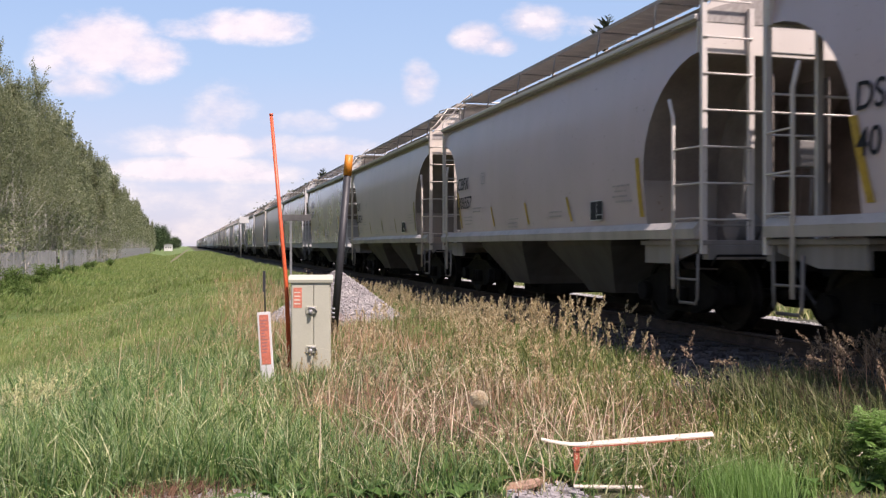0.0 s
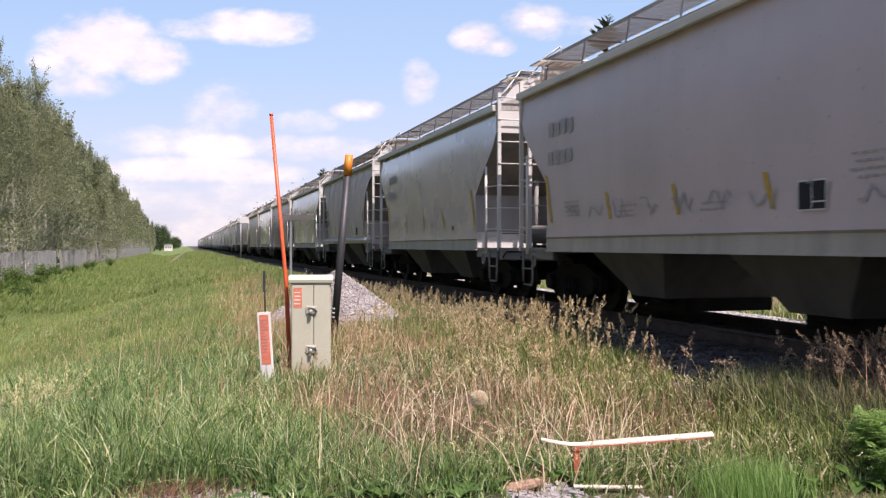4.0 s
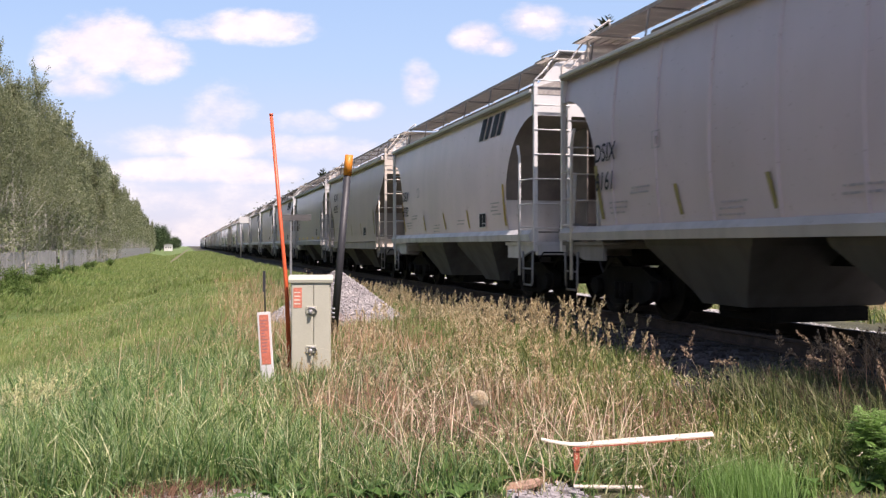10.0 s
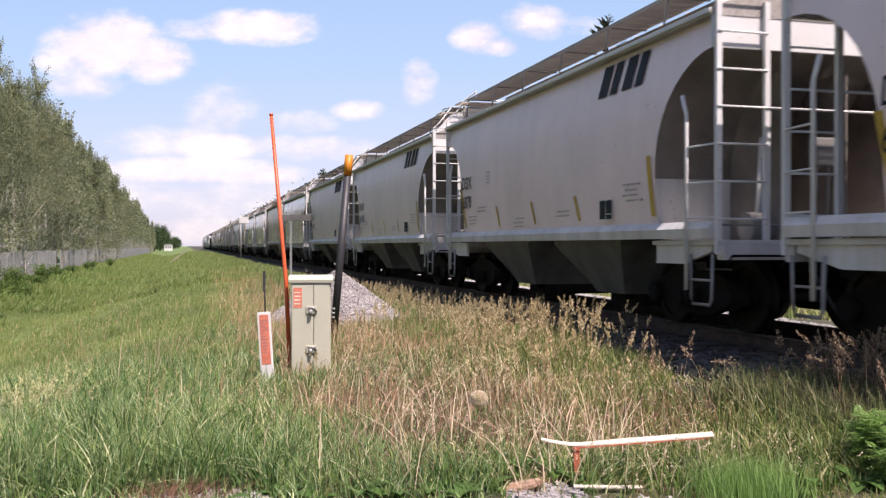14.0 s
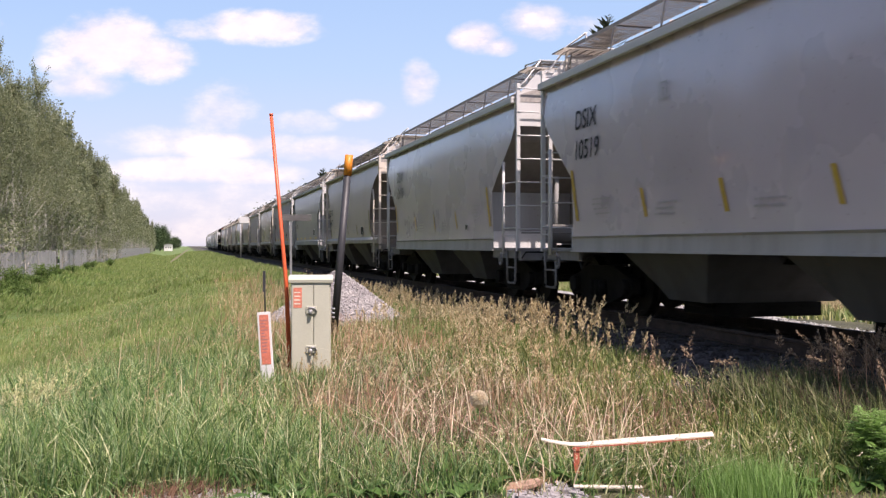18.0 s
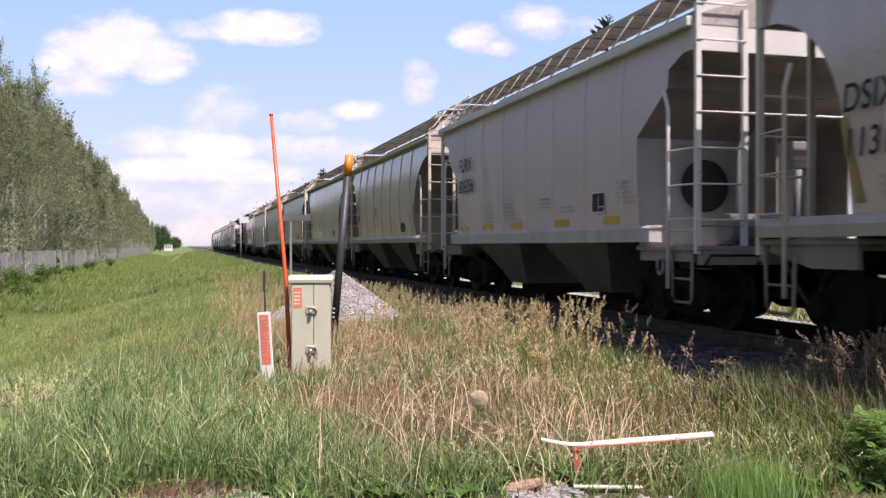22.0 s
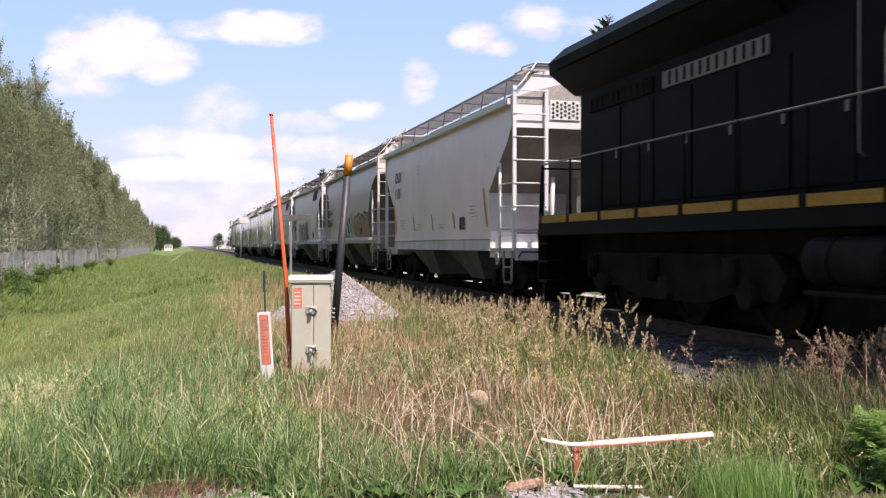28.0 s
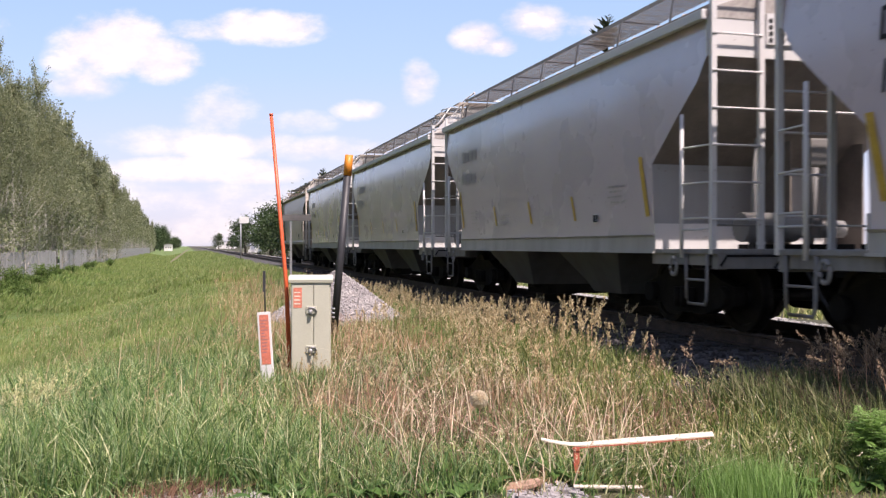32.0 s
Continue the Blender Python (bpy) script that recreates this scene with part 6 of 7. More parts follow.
def bank_posts():
    x, y = 1.2, 11.42
    p = tagged(new("marker_whip"), "tall leaning orange fibreglass marker pole", "marker pole")
    z = gz(x, y)
    p.location = (x, y, z)
    part("rod", tube(bmesh.new(), [(0.03, 0, -0.1), (-0.02, 0.0, 1.1), (-0.2, 0.02, 3.18)], 0.03, 8, 0.021), M_ORANGE, p)
    part("tip", tube(bmesh.new(), [(-0.199, 0.02, 3.17), (-0.202, 0.02, 3.2)], 0.023, 8), M_ORANGE, p)
    x, y = 2.3, 14.95
    p = tagged(new("vent_pipe"), "leaning black vent pipe with an amber cap", "pipe")
    z = gz(x, y)
    p.location = (x, y, z)
    part("pipe", tube(bmesh.new(), [(0.0, 0, -0.1), (0.24, -0.04, 2.72)], 0.062, 14), M_PIPE, p)
    part("cap", tube(bmesh.new(), [(0.237, -0.04, 2.69), (0.267, -0.045, 3.03)], 0.068, 14), M_ORANGE_CAP, p, "amber plastic cap")
    for zz in (0.35, 0.42, 0.49):
        part("band", tube(bmesh.new(), [(0.03 + zz * 0.01, 0, zz), (0.033 + zz * 0.01, 0, zz + 0.03)], 0.067, 14), M_GALV, p)
    x, y = 0.88, 10.46
    p = tagged(new("marker_post"), "flat white marker post with an orange label", "marker post")
    p.matrix_basis = pose(x, y, gz(x, y) - 0.05, 0, -3.5, YAW)
    part("post", box(bmesh.new(), -0.075, 0.075, -0.012, 0.012, 0.0, 0.86, 0.008), M_WHITE, p)
    part("label", box(bmesh.new(), -0.052, 0.052, -0.0165, -0.012, 0.27, 0.83), M_LABEL, p, "faded orange label")
    rnd = random.Random(3)
    for k in range(11):
        part("text_bar", box(bmesh.new(), -0.04, rnd.uniform(0.0, 0.042), -0.0185, -0.0165, 0.4 + 0.036 * k, 0.412 + 0.036 * k), M_REDTXT, p)
    x, y = 1.54, 19.3
    p = tagged(new("stake"), "thin dark steel stake in the grass", "stake")
    p.location = (x, y, gz(x, y))
    part("rod", tube(bmesh.new(), [(0.03, 0, -0.1), (0.0, 0, 1.05)], 0.016, 6), M_PIPE, p)
    part("head", box(bmesh.new(), -0.028, 0.028, -0.015, 0.015, 0.62, 1.06, 0.008), M_PIPE, p)
    # sign board on one post, and a farther post with a small white plate
    x, y = 3.83, 35.35
    p = tagged(new("track_sign"), "narrow brown-grey sign board on a steel post", "sign")
    p.matrix_basis = pose(x, y, gz(x, y), 0, 0, YAW)
    part("post", box(bmesh.new(), -0.04, 0.04, -0.03, 0.03, -0.2, 2.66, 0.006), M_GALV, p)
    part("board", box(bmesh.new(), -0.32, 0.78, -0.052, -0.03, 2.44, 2.68, 0.006), surface("brown_grey_sign", (0.10, 0.095, 0.095), (0.15, 0.14, 0.14), 3.0, 0.6), p)
    x, y = 4.3, 86.9
    p = tagged(new("post"), "slender grey steel post with a small white plate", "post")
    p.matrix_basis = pose(x + 0.5, y, gz(x, y), 0, 0, YAW)
    part("pole", tube(bmesh.new(), [(0, 0, -0.2), (0, 0, 3.9)], 0.07, 8), M_GALV, p)
    part("plate", box(bmesh.new(), -0.1, 0.75, -0.1, -0.07, 3.55, 4.15, 0.01), M_WHITE, p, "small white plate")


def laths():
    p = tagged(new("survey_lath"), "whitewashed survey lath nailed across a red stake", "survey stake")
    m = Matrix.Translation((2.43, 5.48, gz(2.43, 5.48))) @ pose(0, 0, 0, 0, 0, YAW)
    p.matrix_basis = m
    bm = bmesh.new()
    us = np.linspace(0, 1, 18)
    def lath(u, v):
        c = -0.23 + 1.12 * u
        z = 0.222 + 0.085 * u + 0.055 * (max(0.0, 0.24 - u) / 0.24) ** 1.6
        w, t = 0.01 + 0.014 * min(1.0, u * 2.2), 0.004
        cx, cz = ((-w, -t), (w, -t), (w, t), (-w, t), (-w, -t))[v]
        return (c, cx + 0.01 * u, z + cz + 0.35 * cx)
    grid(bm, lath, us, [0, 1, 2, 3, 4], False)
    for u in (0, 1):
        bm.faces.new([bm.verts.new(lath(u, v)) for v in range(4)])
    part("lath", bm, M_LATH, p)
    part("edge_mark", slab(bmesh.new(), [(-0.03, 0.218), (0.86, 0.286), (0.86, 0.291), (-0.03, 0.226)], "y", -0.028, -0.0245), M_REDWOOD, p, "smear of red paint along the edge")
    part("stake", box(bmesh.new(), -0.018, 0.02, -0.012, 0.012, -0.08, 0.228, 0.004), M_REDWOOD, p)
    q = tagged(new("survey_lath"), "fallen whitewashed lath lying in the grass", "survey stake")
    q.matrix_basis = Matrix.Translation((2.53, 5.21, gz(2.53, 5.21) + 0.035)) @ pose(0, 0, 0, 8, 1, YAW + 1)
    part("lath", box(bmesh.new(), -0.22, 0.21, -0.018, 0.018, -0.005, 0.005, 0.002), M_LATH, q)
    w = tagged(new("broken_board"), "broken piece of weathered brown board on gravel", "board")
    w.matrix_basis = Matrix.Translation((2.03, 5.42, gz(2.03, 5.42) + 0.03)) @ pose(0, 0, 0, 14, -14, YAW - 22)
    bm = bmesh.new()
    slab(bm, [(-0.14, -0.05), (0.02, -0.055), (0.09, -0.03), (0.14, 0.01), (0.1, 0.05), (-0.12, 0.045)], "z", -0.012, 0.012)
    part("board", bm, M_BOARD, w)


def puff():
    p = tagged(new("seed_head"), "round pale fluffy seed head on a thin stalk", "seed head")
    x, y = 2.07, 6.42
    z = gz(x, y)
    p.location = (x, y, z)
    part("stalk", tube(bmesh.new(), [(0.02, 0, 0), (0.01, 0, 0.2), (0.0, 0, 0.37)], 0.003, 5), M_STRAW, p)
    rng = np.random.default_rng(4)
    n = 5600
    d = rng.normal(size=(n, 3))
    d /= np.linalg.norm(d, axis=1)[:, None]
    u = np.cross(d, rng.normal(size=(n, 3)))
    u /= np.linalg.norm(u, axis=1)[:, None]
    v = np.cross(d, u)
    c = d * rng.uniform(0.03, 0.058, n)[:, None] + np.array([0, 0, 0.4])
    s = 0.013
    d2 = d + 0.5 * u
    co = np.stack([c - d2 * s, c - v * s * 0.5, c + d2 * s, c + v * s * 0.5], 1)
    part("down", raw_mesh("down", co.reshape(-1, 3), np.arange(n * 4).reshape(-1, 4), M_PUFF), None, p, "pale seed down")


def leafy_weed(name, x, y, height, stems, leaf, seed, label, mat=None):
    """A bushy weed: several stems with pairs of narrow leaflets, finely divided."""
    p = tagged(new(name), label, "weed")
    p.location = (x, y, gz(x, y) - 0.02)
    rng = np.random.default_rng(seed)
    bm = bmesh.new()
    quads = []
    for s in range(stems):
        a = rng.uniform(0, 6.28)
        out = rng.uniform(0.1, 0.45) * height
        h = height * rng.uniform(0.6, 1.0)
        pts = [Vector((out * math.cos(a) * t ** 1.5, out * math.sin(a) * t ** 1.5, h * t)) for t in np.linspace(0, 1, 6)]
        tube(bm, pts, 0.005, 4, 0.002)
        for t in np.linspace(0.2, 1.0, 15):
            c = Vector((out * math.cos(a) * t ** 1.5, out * math.sin(a) * t ** 1.5, h * t))
            fa = rng.uniform(0, 6.28)
            fd = Vector((math.cos(fa), math.sin(fa), rng.uniform(-0.1, 0.6))).normalized()
            fl = leaf * rng.uniform(0.6, 1.2) * (1.15 - 0.6 * t)
            side = fd.cross(Vector((0, 0, 1))).normalized()
            for j in range(7):
                q = j / 6
                root_ = c + fd * fl * q + Vector((0, 0, -0.25 * fl * q * q))
                for sg in ((-1, 1) if j < 6 else (0,)):
                    dd = (fd * 0.75 + side * sg * 0.8).normalized()
                    ll = fl * 0.42 * (1 - 0.55 * q)
                    up = dd.cross(side if sg == 0 else fd).normalized()
                    ww = (dd.cross(up)).normalized() * ll * 0.16
                    tip = root_ + dd * ll + Vector((0, 0, -0.12 * ll))
                    mid = root_ + dd * ll * 0.5
                    quads.append([root_, mid + ww, tip, mid - ww])
    part("stem", bm, M_WEED, p)
    co = np.array([[tuple(v) for v in q] for q in quads]).reshape(-1, 3)
    part("foliage", raw_mesh("foliage", co, np.arange(len(co)).reshape(-1, 4), mat or M_WEED), None, p)


def broad_weed(x, y, size, seed):
    """A low rosette of broad leaves."""
    p = tagged(new("broadleaf_weed"), "low broadleaf weed among the grass", "weed", "broadleaf weeds")
    p.location = (x, y, gz(x, y))
    rng = np.random.default_rng(seed)
    for i in range(int(rng.integers(7, 12))):
        a, l, up = rng.uniform(0, 6.28), size * rng.uniform(0.6, 1.1), rng.uniform(0.4, 1.1)
        bm = bmesh.new()
        d, s = Vector((math.cos(a), math.sin(a), 0)), Vector((-math.sin(a), math.cos(a), 0))
        def at(u, v):
            w = 0.24 * l * math.sin(math.pi * min(1, u * 0.93 + 0.06)) ** 0.8
            return d * l * u * 0.85 + s * w * v + Vector((0, 0, l * (up * u - 0.75 * u * u) + 0.03 * l * abs(v)))
        grid(bm, at, np.linspace(0, 1, 7), (-1, 0, 1))
        part("leaf", bm, M_BROADLEAF, p)


cabinet()
bank_posts()
laths()
puff()
leafy_weed("tansy_clump", 4.42, 5.05, 0.42, 46, 0.2, 1, "bright green feathery weed clump by the roadside")
leafy_weed("tansy_clump", 4.28, 4.72, 0.36, 30, 0.17, 2, "bright green feathery weed clump by the roadside")
leafy_weed("tansy_clump", 4.75, 5.45, 0.3, 20, 0.16, 3, "green feathery weed clump by the ballast")
for i, (x, y, s) in enumerate(((2.35, 5.62, 0.15), (2.2, 5.75, 0.13), (2.5, 5.75, 0.14), (1.75, 5.75, 0.12), (4.05, 5.0, 0.13), (0.2, 5.75, 0.14), (0.55, 5.9, 0.16), (1.3, 5.85, 0.12), (2.9, 5.3, 0.12), (1.05, 5.72, 0.15), (1.25, 5.6, 0.13), (1.5, 5.58, 0.15), (1.62, 5.42, 0.13), (1.85, 5.5, 0.12), (2.42, 5.4, 0.13), (0.78, 5.68, 0.14), (3.75, 4.95, 0.17), (3.9, 5.2, 0.16), (4.1, 4.85, 0.18), (3.6, 4.85, 0.14))):
    broad_weed(x, y, s * 1.45, i)
# ---- trees, fence, distance ----
def aspen(height, leaves, leaf, seed, name="aspen_tree"):
    """Slim trunk, rising limbs and a ragged crown of small leaves."""
    rng = np.random.default_rng(seed)
    root = new(name)
    bm = bmesh.new()
    sway = rng.normal(0, 0.25, 2)
    def axis(t):
        return Vector((sway[0] * t * t + 0.1 * math.sin(4 * t + seed), sway[1] * t * t, height * 0.96 * t))
    tube(bm, [axis(t) for t in np.linspace(-0.01, 1, 9)], 0.012 * height, 7, 0.012)
    tips = []
    for i in range(40):
        t = rng.uniform(0.1, 0.97)
        a = rng.uniform(0, 6.28)
        l = height * (0.21 * (1 - t) ** 0.75 + 0.03) * rng.uniform(0.6, 1.25)
        c = axis(t)
        d = Vector((math.cos(a), math.sin(a), rng.uniform(0.5, 1.2)))
        e = c + d * l * 0.75
        tube(bm, [c, c + d * l * 0.4 + Vector((0, 0, -0.03 * l)), e], 0.02 * (1.25 - t), 4, 0.006)
        dens = float(np.interp(t, (0.1, 0.22, 0.34, 0.46), (0.02, 0.12, 0.6, 1.0)))
        for q in (0.4, 0.65, 0.85, 1.05):
            tips.append((*(c + (e - c) * q), (0.3 + 0.085 * l) * (1.1 if q < 1 else 0.8), dens))
    for t in np.linspace(0.55, 1.0, 8):
        tips.append((*axis(t), 0.42 - 0.22 * t, 1.0))
    # thin leaders that stand out of the top
    for i in range(7):
        a, r = rng.uniform(0, 6.28), rng.uniform(0.25, 0.85)
        c = axis(rng.uniform(0.78, 0.94))
        e = c + Vector((r * math.cos(a), r * math.sin(a), rng.uniform(0.9, 2.0)))
        tube(bm, [c, (c + e) / 2 + Vector((0.08, 0, 0)), e], 0.014, 4, 0.004)
        tips += [(*(c + (e - c) * q), 0.2 - 0.09 * q, 1.6) for q in (0.35, 0.6, 0.8, 1.0)]
    part("trunk", bm, M_BARK, root, "pale slender trunk with limbs")
    tips = np.array(tips)
    w = tips[:, 4] * tips[:, 3] ** 1.5
    pick = rng.choice(len(tips), leaves, p=w / w.sum())
    c = tips[pick, :3] + rng.normal(size=(leaves, 3)) * tips[pick, 3:4] * np.array([0.62, 0.62, 0.8])
    part("crown", leaf_cloud(c, leaf, rng, M_ASPEN), None, root, "loose grey-green leaves")
    return root


def leaf_cloud(c, leaf, rng, mat):
    n = len(c)
    u = rng.normal(size=(n, 3))
    u /= np.linalg.norm(u, axis=1)[:, None]
    v = np.cross(u, rng.normal(size=(n, 3)))
    v /= np.linalg.norm(v, axis=1)[:, None]
    s = leaf * rng.uniform(0.6, 1.25, n)[:, None]
    co = np.stack([c - u * s, c - v * s * 0.62, c + u * s, c + v * s * 0.62], 1).reshape(-1, 3)
    return raw_mesh("crown", co, np.arange(n * 4).reshape(-1, 4), mat)


def undergrowth(height, leaves, leaf, seed):
    """A low, many-stemmed shrub, wider than tall."""
    rng = np.random.default_rng(seed)
    root = new("shrub")
    bm = bmesh.new()
    ends = []
    for i in range(15):
        a, r = rng.uniform(0, 6.28), height * rng.uniform(0.1, 0.85)
        e = Vector((r * math.cos(a), r * math.sin(a), height * rng.uniform(0.45, 1.0)))
        tube(bm, [(0, 0, -0.05), e * 0.5 + Vector((0, 0, 0.12 * height)), e], 0.012, 4, 0.004)
        ends += [(*(e * q + Vector((0, 0, 0.14 * height * (1 - q)))), height * 0.13) for q in (0.5, 0.75, 1.0)]
    part("stem", bm, M_DARKBARK, root)
    ends = np.array(ends)
    k = rng.integers(0, len(ends), leaves)
    c = ends[k, :3] + rng.normal(size=(leaves, 3)) * ends[k, 3:4]
    c[:, 2] = np.maximum(c[:, 2], 0.02)
    part("foliage", leaf_cloud(c, leaf, rng, M_SHRUB), None, root, "small bright green leaves")
    return root


def bushy_tree(height, leaves, leaf, seed):
    rng = np.random.default_rng(seed)
    root = new("broadleaf_tree")
    bm = bmesh.new()
    tube(bm, [(0, 0, -0.1), (0.1, 0, height * 0.3), (0, 0.1, height * 0.75)], 0.03 * height, 7, 0.03)
    cs = []
    for i in range(38):
        a, t = rng.uniform(0, 6.28), rng.uniform(0.15, 0.95)
        r = height * 0.36 * math.sin(math.pi * min(1, 0.15 + t * 0.82)) ** 0.7 * rng.uniform(0.4, 1.05)
        e = Vector((r * math.cos(a), r * math.sin(a), height * t))
        tube(bm, [(0, 0, height * t * 0.6), e * 0.6 + Vector((0, 0, height * t * 0.28)), e], 0.05, 4, 0.01)
        cs.append((*e, height * rng.uniform(0.055, 0.1)))
    part("trunk", bm, M_DARKBARK, root)
    cs = np.array(cs)
    k = rng.integers(0, len(cs), leaves)
    part("crown", leaf_cloud(cs[k, :3] + rng.normal(size=(leaves, 3)) * cs[k, 3:4], leaf, rng, M_FARLEAF), None, root, "dense dark leaves")
    return root


def spruce(height, seed):
    rng = np.random.default_rng(seed)
    root = new("spruce_tree")
    part("trunk", tube(bmesh.new(), [(0, 0, -0.1), (0, 0, height)], 0.016 * height, 7, 0.01), M_DARKBARK, root)
    co = []
    for t in np.linspace(0.1, 0.995, 70):
        r = height * 0.22 * (1 - t) ** 0.6 + 0.2
        for k in range(9):
            a = rng.uniform(0, 6.28)
            rr = r * rng.uniform(0.65, 1.15)
            d, s = np.array([math.cos(a), math.sin(a), 0]), np.array([-math.sin(a), math.cos(a), 0])
            z = height * t + rng.normal(0, 0.1)
            b = np.array([0, 0, z])
            for q0, q1, w in ((0.0, 0.55, 0.2), (0.35, 0.8, 0.17), (0.6, 1.0, 0.12)):
                up = 1.0 if t < 0.86 else -1.3
                p0, p1 = b + d * rr * q0 - [0, 0, up * rr * 0.35 * q0], b + d * rr * q1 - [0, 0, up * rr * 0.4 * q1 - 0.08 * rr]
                wv = s * rr * w * (1.0 if t < 0.86 else 0.6) + [0, 0, rr * 0.05]
                co += [p0, (p0 + p1) / 2 + wv, p1, (p0 + p1) / 2 - wv]
    co = np.array(co)
    part("foliage", raw_mesh("foliage", co, np.arange(len(co)).reshape(-1, 4), M_SPRUCE), None, root, "dark drooping boughs")
    return root


def discard(tpls):
    for tpl in tpls:
        for o in list(tpl.children_recursive) + [tpl]:
            bpy.data.objects.remove(o)


def plant_trees():
    rng = np.random.default_rng(21)
    near = [aspen(1.0 * h, 15000, 0.06, s) for h, s in ((13.6, 1), (12.6, 2), (14.2, 3), (11.8, 4))]
    far = [aspen(h, 5600, 0.11, s) for h, s in ((12.5, 11), (11.5, 12), (13.2, 13))]
    for t in near + far:
        tagged(t, "slender grey-green aspen in a dense roadside row", "tree", "row of aspens behind the fence")
    i = 0
    for row, x0 in enumerate((-10.9, -12.8, -15.2)):
        # rows carried on below y = 45, out of view, to darken the car sides
        y = (8.0, 10.0, 45.0)[row] + row * 0.8
        while y < (330 if row < 2 else 160):
            pool = near if (40 < y < 82 and row < 2) else far
            k = int(rng.integers(0, len(pool)))
            sc = float(np.interp(y, (45, 60, 75, 100, 150, 220, 330), (0.95, 1.0, 1.06, 1.07, 0.97, 0.84, 0.66))) * rng.uniform(0.78, 1.12)
            t = copy_thing(pool[k], pose(x0 + rng.normal(0, 0.4), y, -0.45, 0, 0, rng.uniform(0, 360)) @ Matrix.Scale(sc, 4))
            t.scale = (sc * 0.86, sc * 0.86, sc)
            y += rng.uniform(1.3, 2.4) * (1.0 if y < 82 else 1.35 if y < 160 else 2.2)
            i += 1
    discard(near + far)
    sap = [aspen(4.2, 700, 0.065, 31), aspen(3.2, 600, 0.06, 32)]
    for t in sap:
        tagged(t, "thin young aspen sapling at the fence", "tree", "saplings along the fence")
    for y in np.arange(45, 150, 3.4):
        copy_thing(sap[int(rng.integers(0, 2))], pose(-10.2 + rng.uniform(-0.4, 1.0), y + rng.uniform(-1.5, 1.5), -0.45, 0, 0, rng.uniform(0, 360)))
    discard(sap)
    bush = [undergrowth(1.5, 2600, 0.05, 61), undergrowth(0.95, 1900, 0.045, 62), undergrowth(0.6, 1500, 0.04, 63)]
    for t in bush:
        tagged(t, "leafy green shrub on the ditch side below the fence", "shrub", "shrubs below the fence")
    for y in np.arange(52, 120, 9.0):
        k = int(rng.integers(1, 3))
        copy_thing(bush[k], pose(-9.2 + abs(rng.normal(0, 0.4)), y + rng.uniform(-1.9, 1.9), -0.6, 0, 0, rng.uniform(0, 360)))
    for i in range(40):
        y = rng.uniform(30, 60)
        x = -8.9 + 1.9 * rng.random()
        copy_thing(bush[2], pose(x, y, gz(x, y) - 0.15 * (i % 4), 0, 0, rng.uniform(0, 360)))
    discard(bush)
    big = [bushy_tree(9.5, 4200, 0.2, 41), bushy_tree(8.0, 3600, 0.2, 42)]
    for t in big:
        tagged(t, "dark bushy broadleaf tree beside the railway", "tree", "trees beyond the track")
    for x, y, s in ((14.2, 236, 0.95), (15.5, 205, 0.78), (16.5, 190, 1.05), (15.2, 172, 0.95), (17.5, 160, 1.1), (16.6, 148, 1.0), (18, 137, 1.1), (17.2, 124, 0.95), (19, 112, 1.1), (20, 98, 0.9), (27, 260, 1.1)):
        t = copy_thing(big[int(rng.integers(0, 2))], pose(x, y, -0.3, 0, 0, rng.uniform(0, 360)))
        t.scale = (s * 1.15, s * 1.15, s)
    # town trees at the end of the line
    for k in range(26):
        y = rng.uniform(420, 900)
        x = rng.choice([rng.uniform(-32, -7), rng.uniform(16, 60)])
        t = copy_thing(big[int(rng.integers(0, 2))], pose(x, y, -0.3, 0, 0, rng.uniform(0, 360)))
        s = rng.uniform(0.5, 1.1)
        t.scale = (s, s, s)
        tagged(t, "hazy distant tree on the edge of town", "tree", "distant trees")
    for x, y, s in ((-11.6, 352, 1.0), (-10.4, 385, 1.05), (-15, 410, 0.9), (-10, 450, 0.6), (-13, 500, 0.85), (-8, 560, 0.6), (-18, 600, 1.1), (-6, 700, 0.7)):
        t = copy_thing(big[0], pose(x, y, -0.3, 0, 0, rng.uniform(0, 360)))
        t.scale = (s, s, s)
        tagged(t, "hazy distant tree on the edge of town", "tree", "distant trees")
    discard(big)
    fir = [spruce(17.0, 51), spruce(14.5, 52)]
    for t in fir:
        tagged(t, "tall dark spruce behind the train", "tree", "spruces beyond the track")
    for x, y, s, k in ((26.55, 54.9, 0.99, 0), (28.3, 56.0, 1.05, 1), (24.4, 169.8, 0.95, 0)):
        t = copy_thing(fir[k], pose(x, y, -0.3))
        t.scale = (s, s, s)
    discard(fir)


def fence():
    root = tagged(new("board_fence"), "silvered upright board fence below the aspens", "fence")
    root.location = (-9.75, 0, 0)
    board = bmesh.new()
    slab(board, [(0.0, 0.0), (0.285, 0.0), (0.285, 1.62), (0.25, 1.68), (0.03, 1.68), (0.0, 1.62)], "x", -0.012, 0.012)
    first = part("board", board, M_FENCE, root)
    first.location = (0, 44.0, -0.5)
    y, n = 44.3, 1
    while n < 290:
        if not (abs((y % 31) - 15) < 1.2):
            b = share(first, root, random.uniform(-0.02, 0.02), y, -0.5 + random.uniform(-0.05, 0.04))
            n += 1
        y += 0.3
    rest = bmesh.new()
    while y < 260:
        box(rest, -0.012, 0.012, y, y + 0.285, -0.5, 1.1 + random.uniform(-0.05, 0.05))
        y += 0.3
    tagged(part("far_boards", rest, M_FENCE, root), kind="stuff")
    for z in (0.1, 0.75):
        part("fence_rail", box(bmesh.new(), -0.07, -0.02, 44, 260, z - 0.05, z + 0.05), M_FENCE, root)


